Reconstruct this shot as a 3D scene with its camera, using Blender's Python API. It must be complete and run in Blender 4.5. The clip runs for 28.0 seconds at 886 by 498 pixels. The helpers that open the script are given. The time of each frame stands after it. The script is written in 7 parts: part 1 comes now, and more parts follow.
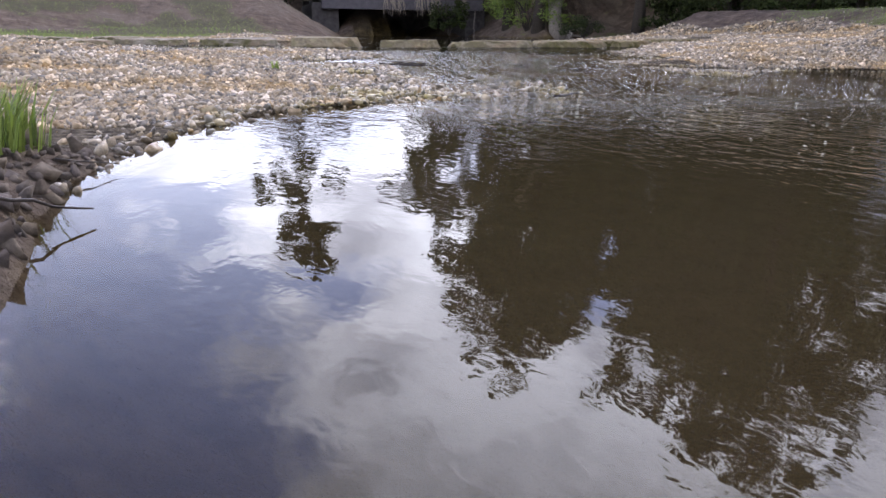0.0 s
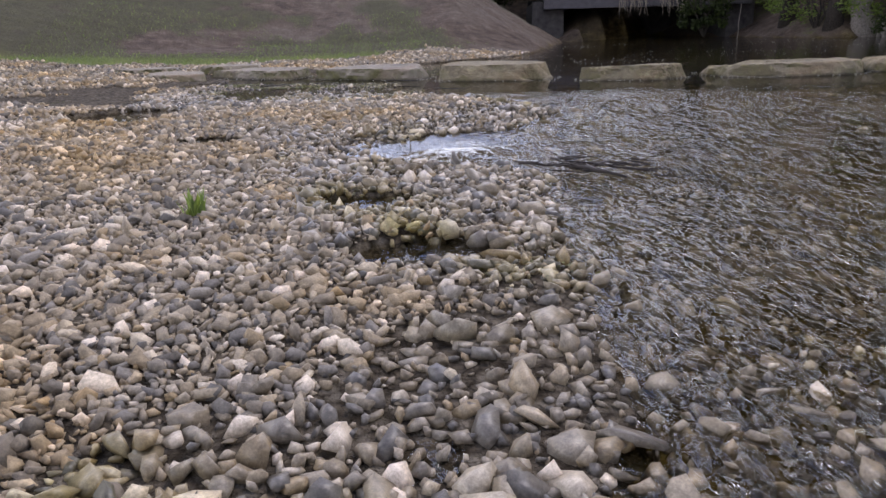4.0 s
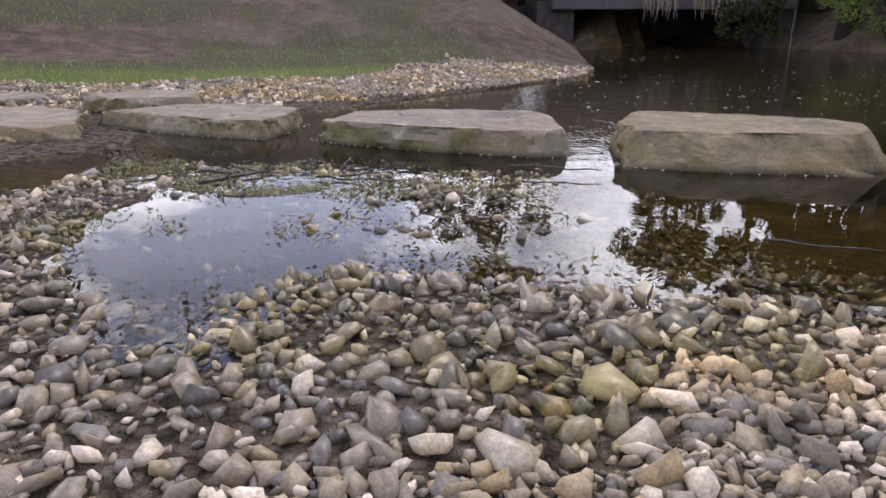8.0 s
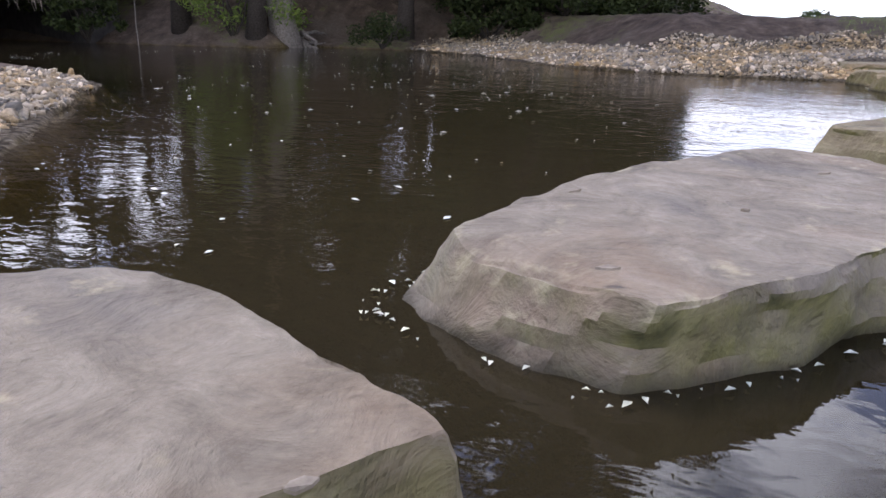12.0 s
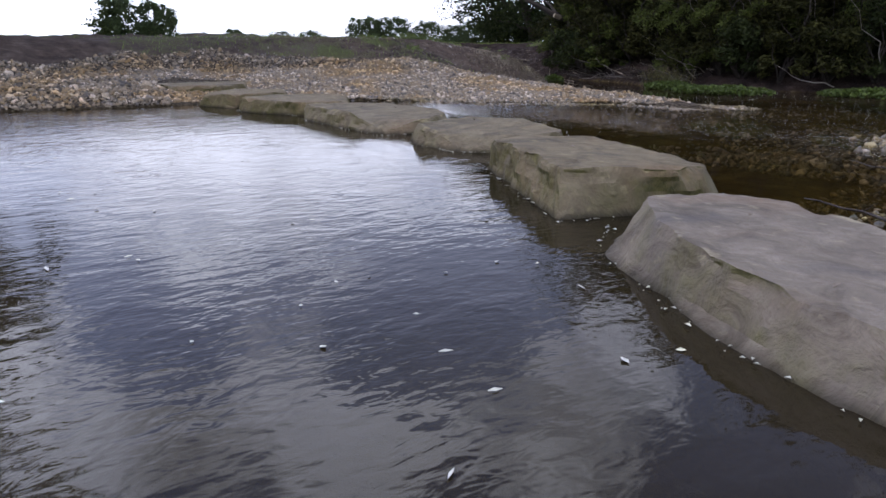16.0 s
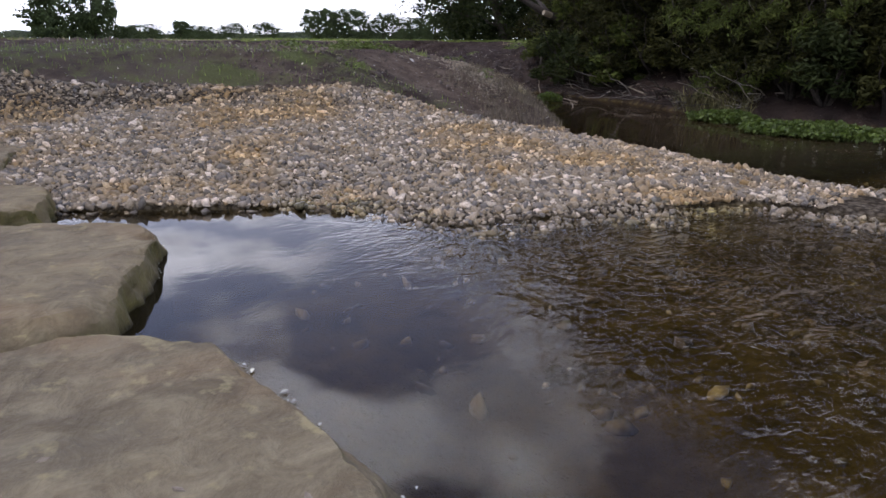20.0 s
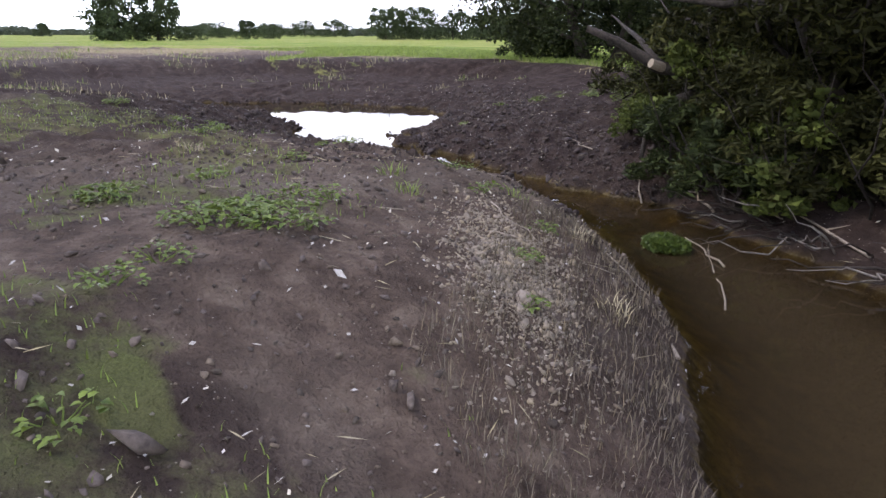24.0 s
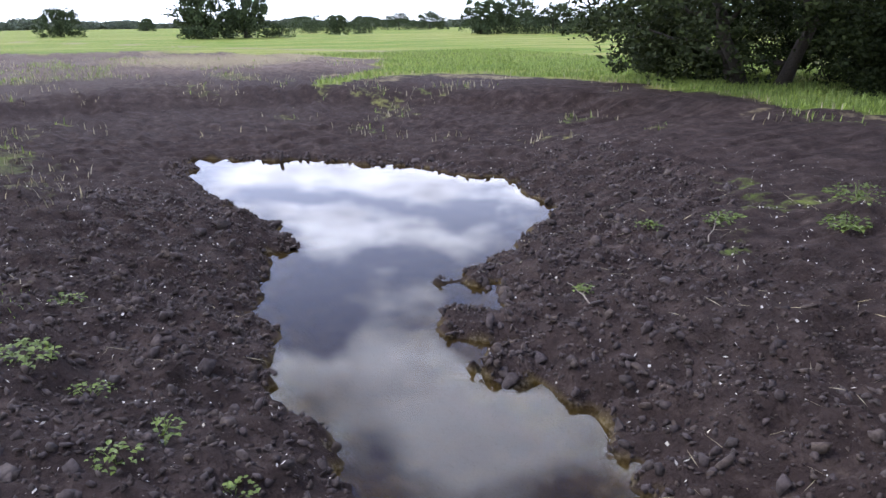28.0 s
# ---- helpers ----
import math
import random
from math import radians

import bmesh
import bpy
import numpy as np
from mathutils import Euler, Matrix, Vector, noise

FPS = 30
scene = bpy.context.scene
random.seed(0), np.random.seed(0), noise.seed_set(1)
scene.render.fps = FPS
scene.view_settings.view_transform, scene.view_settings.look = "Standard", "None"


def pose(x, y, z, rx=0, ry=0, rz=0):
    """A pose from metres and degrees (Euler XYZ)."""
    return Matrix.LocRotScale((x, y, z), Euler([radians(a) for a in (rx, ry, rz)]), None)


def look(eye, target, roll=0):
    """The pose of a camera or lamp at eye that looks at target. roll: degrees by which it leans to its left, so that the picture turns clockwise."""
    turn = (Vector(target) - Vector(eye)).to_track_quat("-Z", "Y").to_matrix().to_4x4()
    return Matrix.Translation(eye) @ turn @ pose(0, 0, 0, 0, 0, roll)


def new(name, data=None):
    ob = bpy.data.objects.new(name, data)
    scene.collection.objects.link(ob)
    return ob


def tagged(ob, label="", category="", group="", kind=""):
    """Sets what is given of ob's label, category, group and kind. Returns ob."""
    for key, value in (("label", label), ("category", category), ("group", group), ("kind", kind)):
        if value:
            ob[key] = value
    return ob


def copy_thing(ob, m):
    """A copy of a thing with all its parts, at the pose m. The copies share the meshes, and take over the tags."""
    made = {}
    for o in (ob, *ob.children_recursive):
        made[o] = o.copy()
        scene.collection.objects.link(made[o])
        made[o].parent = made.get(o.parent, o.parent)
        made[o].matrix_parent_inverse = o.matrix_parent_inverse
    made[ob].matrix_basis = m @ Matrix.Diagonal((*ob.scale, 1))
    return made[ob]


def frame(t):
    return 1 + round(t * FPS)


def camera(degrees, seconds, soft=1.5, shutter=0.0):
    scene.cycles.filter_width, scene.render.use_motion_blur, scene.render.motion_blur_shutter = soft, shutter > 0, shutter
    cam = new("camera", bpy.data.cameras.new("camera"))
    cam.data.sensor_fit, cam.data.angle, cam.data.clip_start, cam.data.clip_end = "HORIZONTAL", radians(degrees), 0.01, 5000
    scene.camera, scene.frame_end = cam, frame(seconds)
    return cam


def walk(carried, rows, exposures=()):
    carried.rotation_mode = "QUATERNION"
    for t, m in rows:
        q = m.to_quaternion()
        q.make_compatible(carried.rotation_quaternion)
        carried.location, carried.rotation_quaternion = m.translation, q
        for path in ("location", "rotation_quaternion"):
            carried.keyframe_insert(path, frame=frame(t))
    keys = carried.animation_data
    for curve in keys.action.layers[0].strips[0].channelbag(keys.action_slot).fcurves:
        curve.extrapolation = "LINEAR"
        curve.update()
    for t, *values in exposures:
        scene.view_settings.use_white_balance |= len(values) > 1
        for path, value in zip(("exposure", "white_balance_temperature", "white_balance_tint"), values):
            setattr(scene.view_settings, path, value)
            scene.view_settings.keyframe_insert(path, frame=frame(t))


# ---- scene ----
cam = camera(64.8, 28.0)
PATH = [
    (0, (-2.064, -6.457, 0.392), (-1.33, -4.697, -0.211), 0.5),
    (0.5, (-1.74, -5.785, 0.38), (-1.043, -4.009, -0.22), 0.5),
    (1, (-1.419, -5.124, 0.375), (-0.771, -3.328, -0.221), 0.3),
    (1.5, (-1.101, -4.469, 0.387), (-0.517, -2.651, -0.207), 0.1),
    (2, (-0.814, -3.838, 0.391), (-0.312, -1.993, -0.196), -0.0),
    (2.5, (-0.551, -3.238, 0.473), (-0.142, -1.372, -0.119), -0.4),
    (4.5, (0.337, -0.174, 0.656), (0.336, 1.733, 0.054), -1.6),
    (5, (0.346, 0.493, 0.663), (0.258, 2.399, 0.063), -1.3),
    (5.5, (0.281, 1.173, 0.681), (0.145, 3.075, 0.079), -1.4),
    (6, (0.155, 1.833, 0.72), (0.024, 3.736, 0.118), -1.4),
    (6.5, (-0.007, 2.535, 0.736), (-0.115, 4.439, 0.134), -1.3),
    (7, (-0.224, 3.253, 0.725), (-0.286, 5.159, 0.124), -1.1),
    (7.5, (-0.499, 3.915, 0.73), (-0.419, 5.819, 0.125), -0.8),
    (8, (-0.787, 4.592, 0.726), (-0.531, 6.479, 0.117), -0.1),
    (8.5, (-1.065, 5.274, 0.717), (-0.648, 7.131, 0.104), 0.6),
    (9, (-1.336, 5.995, 0.664), (-0.719, 7.798, 0.059), 1.1),
    (9.5, (-1.546, 6.665, 0.607), (-0.728, 8.389, 0.007), 1.1),
    (10, (-1.68, 7.272, 0.565), (-0.669, 8.89, -0.034), 1.3),
    (10.5, (-1.773, 7.834, 0.531), (-0.564, 9.31, -0.067), 1.4),
    (11, (-1.834, 8.328, 0.507), (-0.43, 9.619, -0.093), 1.6),
    (11.5, (-1.876, 8.747, 0.496), (-0.303, 9.828, -0.103), 1.5),
    (13.5, (-2.078, 10.301, 0.625), (-0.188, 10.003, 0.044), -0.3),
    (14, (-2.03, 10.583, 0.652), (-0.189, 10.054, 0.077), -0.4),
    (14.5, (-1.957, 10.831, 0.673), (-0.182, 10.104, 0.105), -0.3),
    (15, (-1.805, 11.043, 0.673), (-0.109, 10.141, 0.116), -0.1),
    (15.5, (-1.527, 11.163, 0.685), (0.091, 10.126, 0.134), -0.0),
    (16, (-1.144, 11.191, 0.715), (0.41, 10.058, 0.163), -0.0),
    (16.5, (-0.734, 11.153, 0.759), (0.769, 9.954, 0.207), 0.1),
    (17, (-0.242, 11.004, 0.817), (1.221, 9.759, 0.263), 0.4),
    (17.5, (0.306, 10.685, 0.864), (1.75, 9.419, 0.306), 0.5),
    (18, (0.847, 10.282, 0.94), (2.288, 9.018, 0.368), 0.4),
    (18.5, (1.414, 9.743, 1.01), (2.862, 8.494, 0.425), 0.2),
    (19, (2.009, 9.116, 1.039), (3.469, 7.88, 0.455), 0.2),
    (19.5, (2.649, 8.49, 1.051), (4.124, 7.267, 0.478), 0.2),
    (20, (3.361, 7.873, 1.083), (4.843, 6.66, 0.511), 0.2),
    (20.5, (4.06, 7.251, 1.165), (5.548, 6.053, 0.575), 0.2),
    (21, (4.803, 6.602, 1.269), (6.303, 5.425, 0.665), -0.0),
    (21.5, (5.576, 5.927, 1.369), (7.09, 4.77, 0.762), -0.1),
    (22, (6.393, 5.227, 1.467), (7.921, 4.086, 0.865), -0.2),
    (22.5, (7.189, 4.522, 1.582), (8.734, 3.398, 0.991), -0.1),
    (24.5, (9.884, 1.676, 2.465), (11.496, 0.653, 1.869), 0.1),
    (25, (10.743, 0.992, 2.605), (12.37, -0.002, 2.002), 0.0),
    (25.5, (11.708, 0.351, 2.742), (13.349, -0.614, 2.131), -0.1),
    (26, (12.694, -0.221, 2.855), (14.351, -1.158, 2.241), -0.3),
    (26.5, (13.685, -0.778, 2.942), (15.357, -1.687, 2.329), -0.5),
    (27, (14.659, -1.341, 3.013), (16.347, -2.221, 2.401), -0.6),
    (27.5, (15.669, -1.916, 3.104), (17.372, -2.766, 2.489), -0.5),
    (28, (16.675, -2.465, 3.224), (18.392, -3.284, 2.606), -0.4),
]
EXPOSURE = [(0, 0.04, 6800), (2.5, -0.18, 6700), (4.5, -0.45, 7000), (7, -0.40, 7150), (8.5, -0.22, 7200), (10, -0.02, 7000), (11.5, -0.02, 6850), (13.5, -0.68, 6450), (18, -0.84, 6550), (20, -0.66, 6850), (22.5, -0.54, 7050), (24.5, 0.05, 6750), (28, 0.05, 6350)]
walk(cam, [(t, look(eye, target, roll)) for t, eye, target, roll in PATH],
     [(t, s, k, 20) for t, s, k in EXPOSURE])

# ---- sky and sun: broken bright cloud, weak sun ----
SUN_EL, SUN_AZ = 56.0, -38.0      # azimuth as a heading: 0 along +y, negative to the east
world = bpy.data.worlds.new("sky")
world.use_nodes = True
scene.world = world
wn, wl = world.node_tree.nodes, world.node_tree.links
bg = wn["Background"]
bg.inputs[1].default_value = 1.0


def wnode(kind, **values):
    n = wn.new(kind)
    for k, v in values.items():
        n.inputs[k].default_value = v
    return n


def wmath(op, a, b=None):
    n = wn.new("ShaderNodeMath")
    n.operation = op
    for i, v in enumerate((a, b)):
        if v is None:
            continue
        if isinstance(v, (int, float)):
            n.inputs[i].default_value = v
        else:
            wl.new(v, n.inputs[i])
    return n.outputs[0]


sky = wn.new("ShaderNodeTexSky")
sky.sky_type, sky.sun_disc = "NISHITA", False
sky.sun_elevation, sky.sun_rotation = radians(SUN_EL), radians(-SUN_AZ)
blue = wn.new("ShaderNodeVectorMath")
blue.operation = "MULTIPLY"
blue.inputs[1].default_value = (0.17, 0.215, 0.33)
wl.new(sky.outputs[0], blue.inputs[0])
tc = wn.new("ShaderNodeTexCoord")
sep = wn.new("ShaderNodeSeparateXYZ")
wl.new(tc.outputs["Generated"], sep.inputs[0])
lift = wmath("ADD", wmath("MAXIMUM", sep.outputs[2], 0.0), 0.16)
flat = wn.new("ShaderNodeCombineXYZ")
wl.new(wmath("DIVIDE", sep.outputs[0], lift), flat.inputs[0])
wl.new(wmath("DIVIDE", sep.outputs[1], lift), flat.inputs[1])
def cloud_noise(scale, drift):
    shift = wn.new("ShaderNodeVectorMath")
    wl.new(flat.outputs[0], shift.inputs[0])
    shift.inputs[1].default_value = drift
    n = wnode("ShaderNodeTexNoise", Scale=scale, Detail=6.0, Roughness=0.56, Distortion=0.0)
    wl.new(shift.outputs[0], n.inputs["Vector"])
    return n


puff = cloud_noise(1.0, (6.77, 21.68, -2.03))
body = cloud_noise(2.0, (5.11, -35.14, -22.03))
cover = wn.new("ShaderNodeValToRGB")
cover.color_ramp.elements[0].position, cover.color_ramp.elements[1].position = 0.455, 0.515
wl.new(puff.outputs[0], cover.inputs[0])
shade = wn.new("ShaderNodeValToRGB")
e = shade.color_ramp.elements
e[0].position, e[0].color = 0.43, (5.0, 5.6, 6.5, 1)
e[1].position, e[1].color = 0.635, (1.25, 1.42, 1.85, 1)
wl.new(body.outputs[0], shade.inputs[0])
mix = wn.new("ShaderNodeMix")
mix.data_type = "RGBA"
open_top = wn.new("ShaderNodeMapRange")          # the cloud breaks up overhead
open_top.inputs[1].default_value, open_top.inputs[2].default_value = 0.72, 0.90
open_top.inputs[3].default_value, open_top.inputs[4].default_value = 1.0, 0.15
wl.new(sep.outputs[2], open_top.inputs[0])
wl.new(wmath("MULTIPLY", cover.outputs[0], open_top.outputs[0]), mix.inputs[0])
wl.new(blue.outputs[0], mix.inputs[6])
wl.new(shade.outputs[0], mix.inputs[7])
haze = wn.new("ShaderNodeMix")          # near the horizon the cloud closes to white
haze.data_type = "RGBA"
wl.new(wmath("POWER", wmath("SUBTRACT", 1.0, wmath("MAXIMUM", sep.outputs[2], 0.0)), 3.6), haze.inputs[0])
wl.new(mix.outputs[2], haze.inputs[6])
haze.inputs[7].default_value = (4.1, 4.5, 5.2, 1)
# thin cloud brightens broadly towards the hidden sun
az, el = radians(SUN_AZ), radians(SUN_EL)
to_sun = Vector((-math.sin(az) * math.cos(el), math.cos(az) * math.cos(el), math.sin(el)))
toward = wn.new("ShaderNodeVectorMath")
toward.operation = "DOT_PRODUCT"
wl.new(tc.outputs["Generated"], toward.inputs[0])
toward.inputs[1].default_value = to_sun
glow = wmath("ADD", 0.9, wmath("MULTIPLY", wmath("POWER", wmath("MAXIMUM", toward.outputs["Value"], 0.0), 3.0), 0.55))
lit = wn.new("ShaderNodeVectorMath")
lit.operation = "SCALE"
wl.new(haze.outputs[2], lit.inputs[0])
wl.new(glow, lit.inputs["Scale"])
wl.new(lit.outputs[0], bg.inputs[0])

lamp = bpy.data.lights.new("sun", "SUN")
lamp.energy, lamp.angle, lamp.color = 1.9, radians(14), (1.0, 0.95, 0.87)
sun = new("sun", lamp)
sun.matrix_world = look(to_sun * 50, (0, 0, 0))

# ---- small numeric helpers ----


def hash2(ix, iy, seed):
    h = (ix.astype(np.int64) * 374761393 + iy.astype(np.int64) * 668265263 + seed * 974634777) & 0xFFFFFFFF
    h = ((h ^ (h >> 13)) * 1274126177) & 0xFFFFFFFF
    return ((h ^ (h >> 16)) & 0xFFFFFF) / float(0xFFFFFF)


def vnoise(x, y, seed=0):
    """Smooth noise, 0 to 1."""
    x, y = np.asarray(x, float), np.asarray(y, float)
    ix, iy = np.floor(x), np.floor(y)
    fx, fy = x - ix, y - iy
    fx, fy = fx * fx * (3 - 2 * fx), fy * fy * (3 - 2 * fy)
    a, b = hash2(ix, iy, seed), hash2(ix + 1, iy, seed)
    c, d = hash2(ix, iy + 1, seed), hash2(ix + 1, iy + 1, seed)
    return (a * (1 - fx) + b * fx) * (1 - fy) + (c * (1 - fx) + d * fx) * fy


def fbm(x, y, scale, octaves=4, seed=0):
    """Layered noise round 0, about -0.5 to 0.5, with features about scale metres wide."""
    out, amp, total = 0.0, 1.0, 0.0
    for k in range(octaves):
        out = out + amp * vnoise(x / scale * 2**k, y / scale * 2**k, seed + 11 * k)
        total += amp
        amp *= 0.5
    return out / total - 0.5


def smooth(a, b, v):
    t = np.clip((v - a) / (b - a), 0, 1)
    return t * t * (3 - 2 * t)


def line_distance(x, y, pts):
    """Distance from every place to a broken line."""
    best = np.full(np.shape(x), 1e9)
    for (ax, ay), (bx, by) in zip(pts[:-1], pts[1:]):
        dx, dy = bx - ax, by - ay
        t = np.clip(((x - ax) * dx + (y - ay) * dy) / (dx * dx + dy * dy + 1e-9), 0, 1)
        best = np.minimum(best, np.hypot(x - ax - t * dx, y - ay - t * dy))
    return best


def inside(x, y, pts):
    """Whether places lie within a closed outline."""
    odd = np.zeros(np.shape(x), bool)
    for (ax, ay), (bx, by) in zip(pts, pts[1:] + pts[:1]):
        cross = (ay > y) != (by > y)
        odd ^= cross & (x < (bx - ax) * (y - ay) / (by - ay + 1e-12) + ax)
    return odd


# ---- the plan: shores of the stream, channel and pond ----
SHORE_WEST = [(-3.4, -30), (-3.0, -14), (-2.8, -9), (-2.68, -6.6), (-2.7, -5.4), (-2.3, -4.2), (-1.6, -3.1), (-1.0, -2.7),
              (-0.4, -2.5), (0.0, -2.35), (0.45, -1.8), (0.9, -1.0), (0.95, 0.3), (1.05, 1.0), (1.1, 1.7), (0.7, 2.0),
              (0.3, 2.1), (0.25, 2.8), (0.5, 3.1), (1.2, 3.2), (1.8, 4.1), (1.2, 5.2), (0.4, 5.7), (-0.3, 6.0), (-0.75, 6.3), (-0.75, 6.7), (-0.4, 7.1),
              (-0.25, 7.5), (-0.5, 7.8), (-0.95, 8.05), (-1.6, 8.3), (-2.2, 8.7), (-2.4, 9.4), (-2.4, 10.3), (-1.9, 10.8)]
SHORE_NORTHWEST = [(-1.9, 10.8), (-1.2, 11.4), (-0.4, 12.0), (0.6, 13.0), (2.3, 14.7), (3.1, 15.4), (4.2, 18), (5.5, 22.9), (7.5, 29), (7.7, 40)]
SHORE_EAST = [(15.4, 40), (15.4, 29), (16.5, 22), (15.6, 18.2), (13.8, 15.6), (11.5, 13.9), (9.6, 12.4), (8.6, 10.8), (8.4, 8.4)]
SHORE_BAR = [(8.4, 8.4), (8.3, 7.0), (7.6, 5.8), (6.5, 5.2), (6.2, 4.2), (5.9, 3.0), (5.0, 2.4), (4.6, 2.1)]
SHORE_TIP = [(4.6, 2.1), (5.5, 1.6), (7.0, 1.2), (8.3, 0.7), (9.6, 0.5)]
SHORE_CHANNEL = [(9.6, 0.5), (9.9, 0.2), (11.3, -0.9), (12.4, -2.2), (14.2, -3.5), (16.0, -4.35)]
SHORE_POND = [(16.0, -4.35), (17.5, -4.3), (18.7, -4.5), (20.3, -4.0), (21.2, -3.8), (22.0, -3.7), (22.5, -3.5), (23.2, -3.7), (24.2, -3.7), (25.5, -3.9), (26.3, -4.5),
              (27.0, -4.5), (27.6, -5.2), (28.8, -5.0), (29.7, -4.6), (34.3, -4.0), (36.2, -4.6), (36.0, -5.2), (34.6, -7.6), (32.2, -9.5), (30.4, -10.7), (27.3, -10.1), (26.2, -8.6),
              (25.2, -7.4), (24.9, -6.5), (24.5, -6.9), (23.8, -6.7), (24.0, -6.0), (23.7, -5.6), (23.1, -5.9), (22.8, -6.2), (22.4, -5.6), (22.0, -5.9), (21.3, -6.0), (20.9, -6.0),
              (20.2, -5.7), (19.5, -5.85), (17.5, -5.75), (16.0, -6.2)]
SHORE_SOUTH = [(16.0, -6.2), (14.4, -5.6), (13.0, -5.3), (11.0, -4.4), (8.5, -4.4), (5.0, -5.6), (2.5, -7.6), (1.2, -10), (0.8, -14), (1.0, -30)]
OUTLINE = [p for s in (SHORE_WEST, SHORE_NORTHWEST, SHORE_EAST, SHORE_BAR, SHORE_TIP, SHORE_CHANNEL, SHORE_POND, SHORE_SOUTH) for p in s[:-1]] + [SHORE_SOUTH[-1]]
CREST = [(-140, 46), (-40, 35), (11.5, 34), (24, 33), (48, 27), (90, 30)]       # top of the road bank over the culvert
MEADOW = [(39.9, -7.4), (45.9, -13.4), (45, -18.2), (38.4, -20.5), (32.6, -19.9), (28.3, -19.5), (23, -19.0), (19, -19.5), (10, -60), (-200, -900), (900, -900), (900, 900),
          (300, 900), (95, 60), (83, 4.4), (79.5, -10), (62, -19), (50, -14)]
PUDDLES = [(0.75, 2.62, 0.55, 0.42), (-1.3, 7.1, 0.72, 0.95), (-1.67, 8.15, 0.62, 0.45), (-2.7, 8.3, 0.35, 0.7), (-1.2, 2.95, 0.22, 0.15), (-2.35, 4.5, 0.5, 0.55), (0.12, 1.15, 0.22, 0.17), (0.38, 0.35, 0.3, 0.16)]


GREEN = [(12.2, 4.1, 0.8, 0.5), (12.8, 3.05, 0.7, 0.3), (12.3, 2.0, 0.5, 0.25)]      # turf coming up on the mound of mud

HUB, SHRINK = (-0.4, 9.2), 0.867      # the west bank and the road bank are laid out on a plan of this scale about the stones


def place(x, y):
    """From the plan of the west bank to the world."""
    return HUB[0] + SHRINK * (x - HUB[0]), HUB[1] + SHRINK * (y - HUB[1])


def plan_scale(x, y):
    far = smooth(2.2, 5.5, x - 0.9 * np.clip(y - 9.0, 0, 60))
    return SHRINK + (1 - SHRINK) * far


def on_plan(x, y):
    """From the world to the plan, which goes over into the world's own scale across the stream."""
    k = plan_scale(x, y)
    return HUB[0] + (x - HUB[0]) / k, HUB[1] + (y - HUB[1]) / k, k


def level(x, y):
    """Water level: the pool at the stones is 0, the riffle falls to the lower pool, channel and pond."""
    v = on_plan(np.asarray(x, float), np.asarray(y, float))
    return -0.235 * smooth(6.0, -2.0, v[1]) * v[2]


def wobble(x, y):
    """Small turns of the shore line."""
    return 0.34 * fbm(x, y, 1.1, 4, 3) + 0.16 * fbm(x, y, 0.3, 2, 5)


def terrain(x, y, fine=True):
    """Ground height, and the shares of gravel, grass and straw."""
    u, v, k = on_plan(np.asarray(x, float), np.asarray(y, float))
    z, gravel, grass, straw, wet, lv = plan_terrain(u, v, fine)
    return z * k, gravel, grass, straw, wet, lv * k


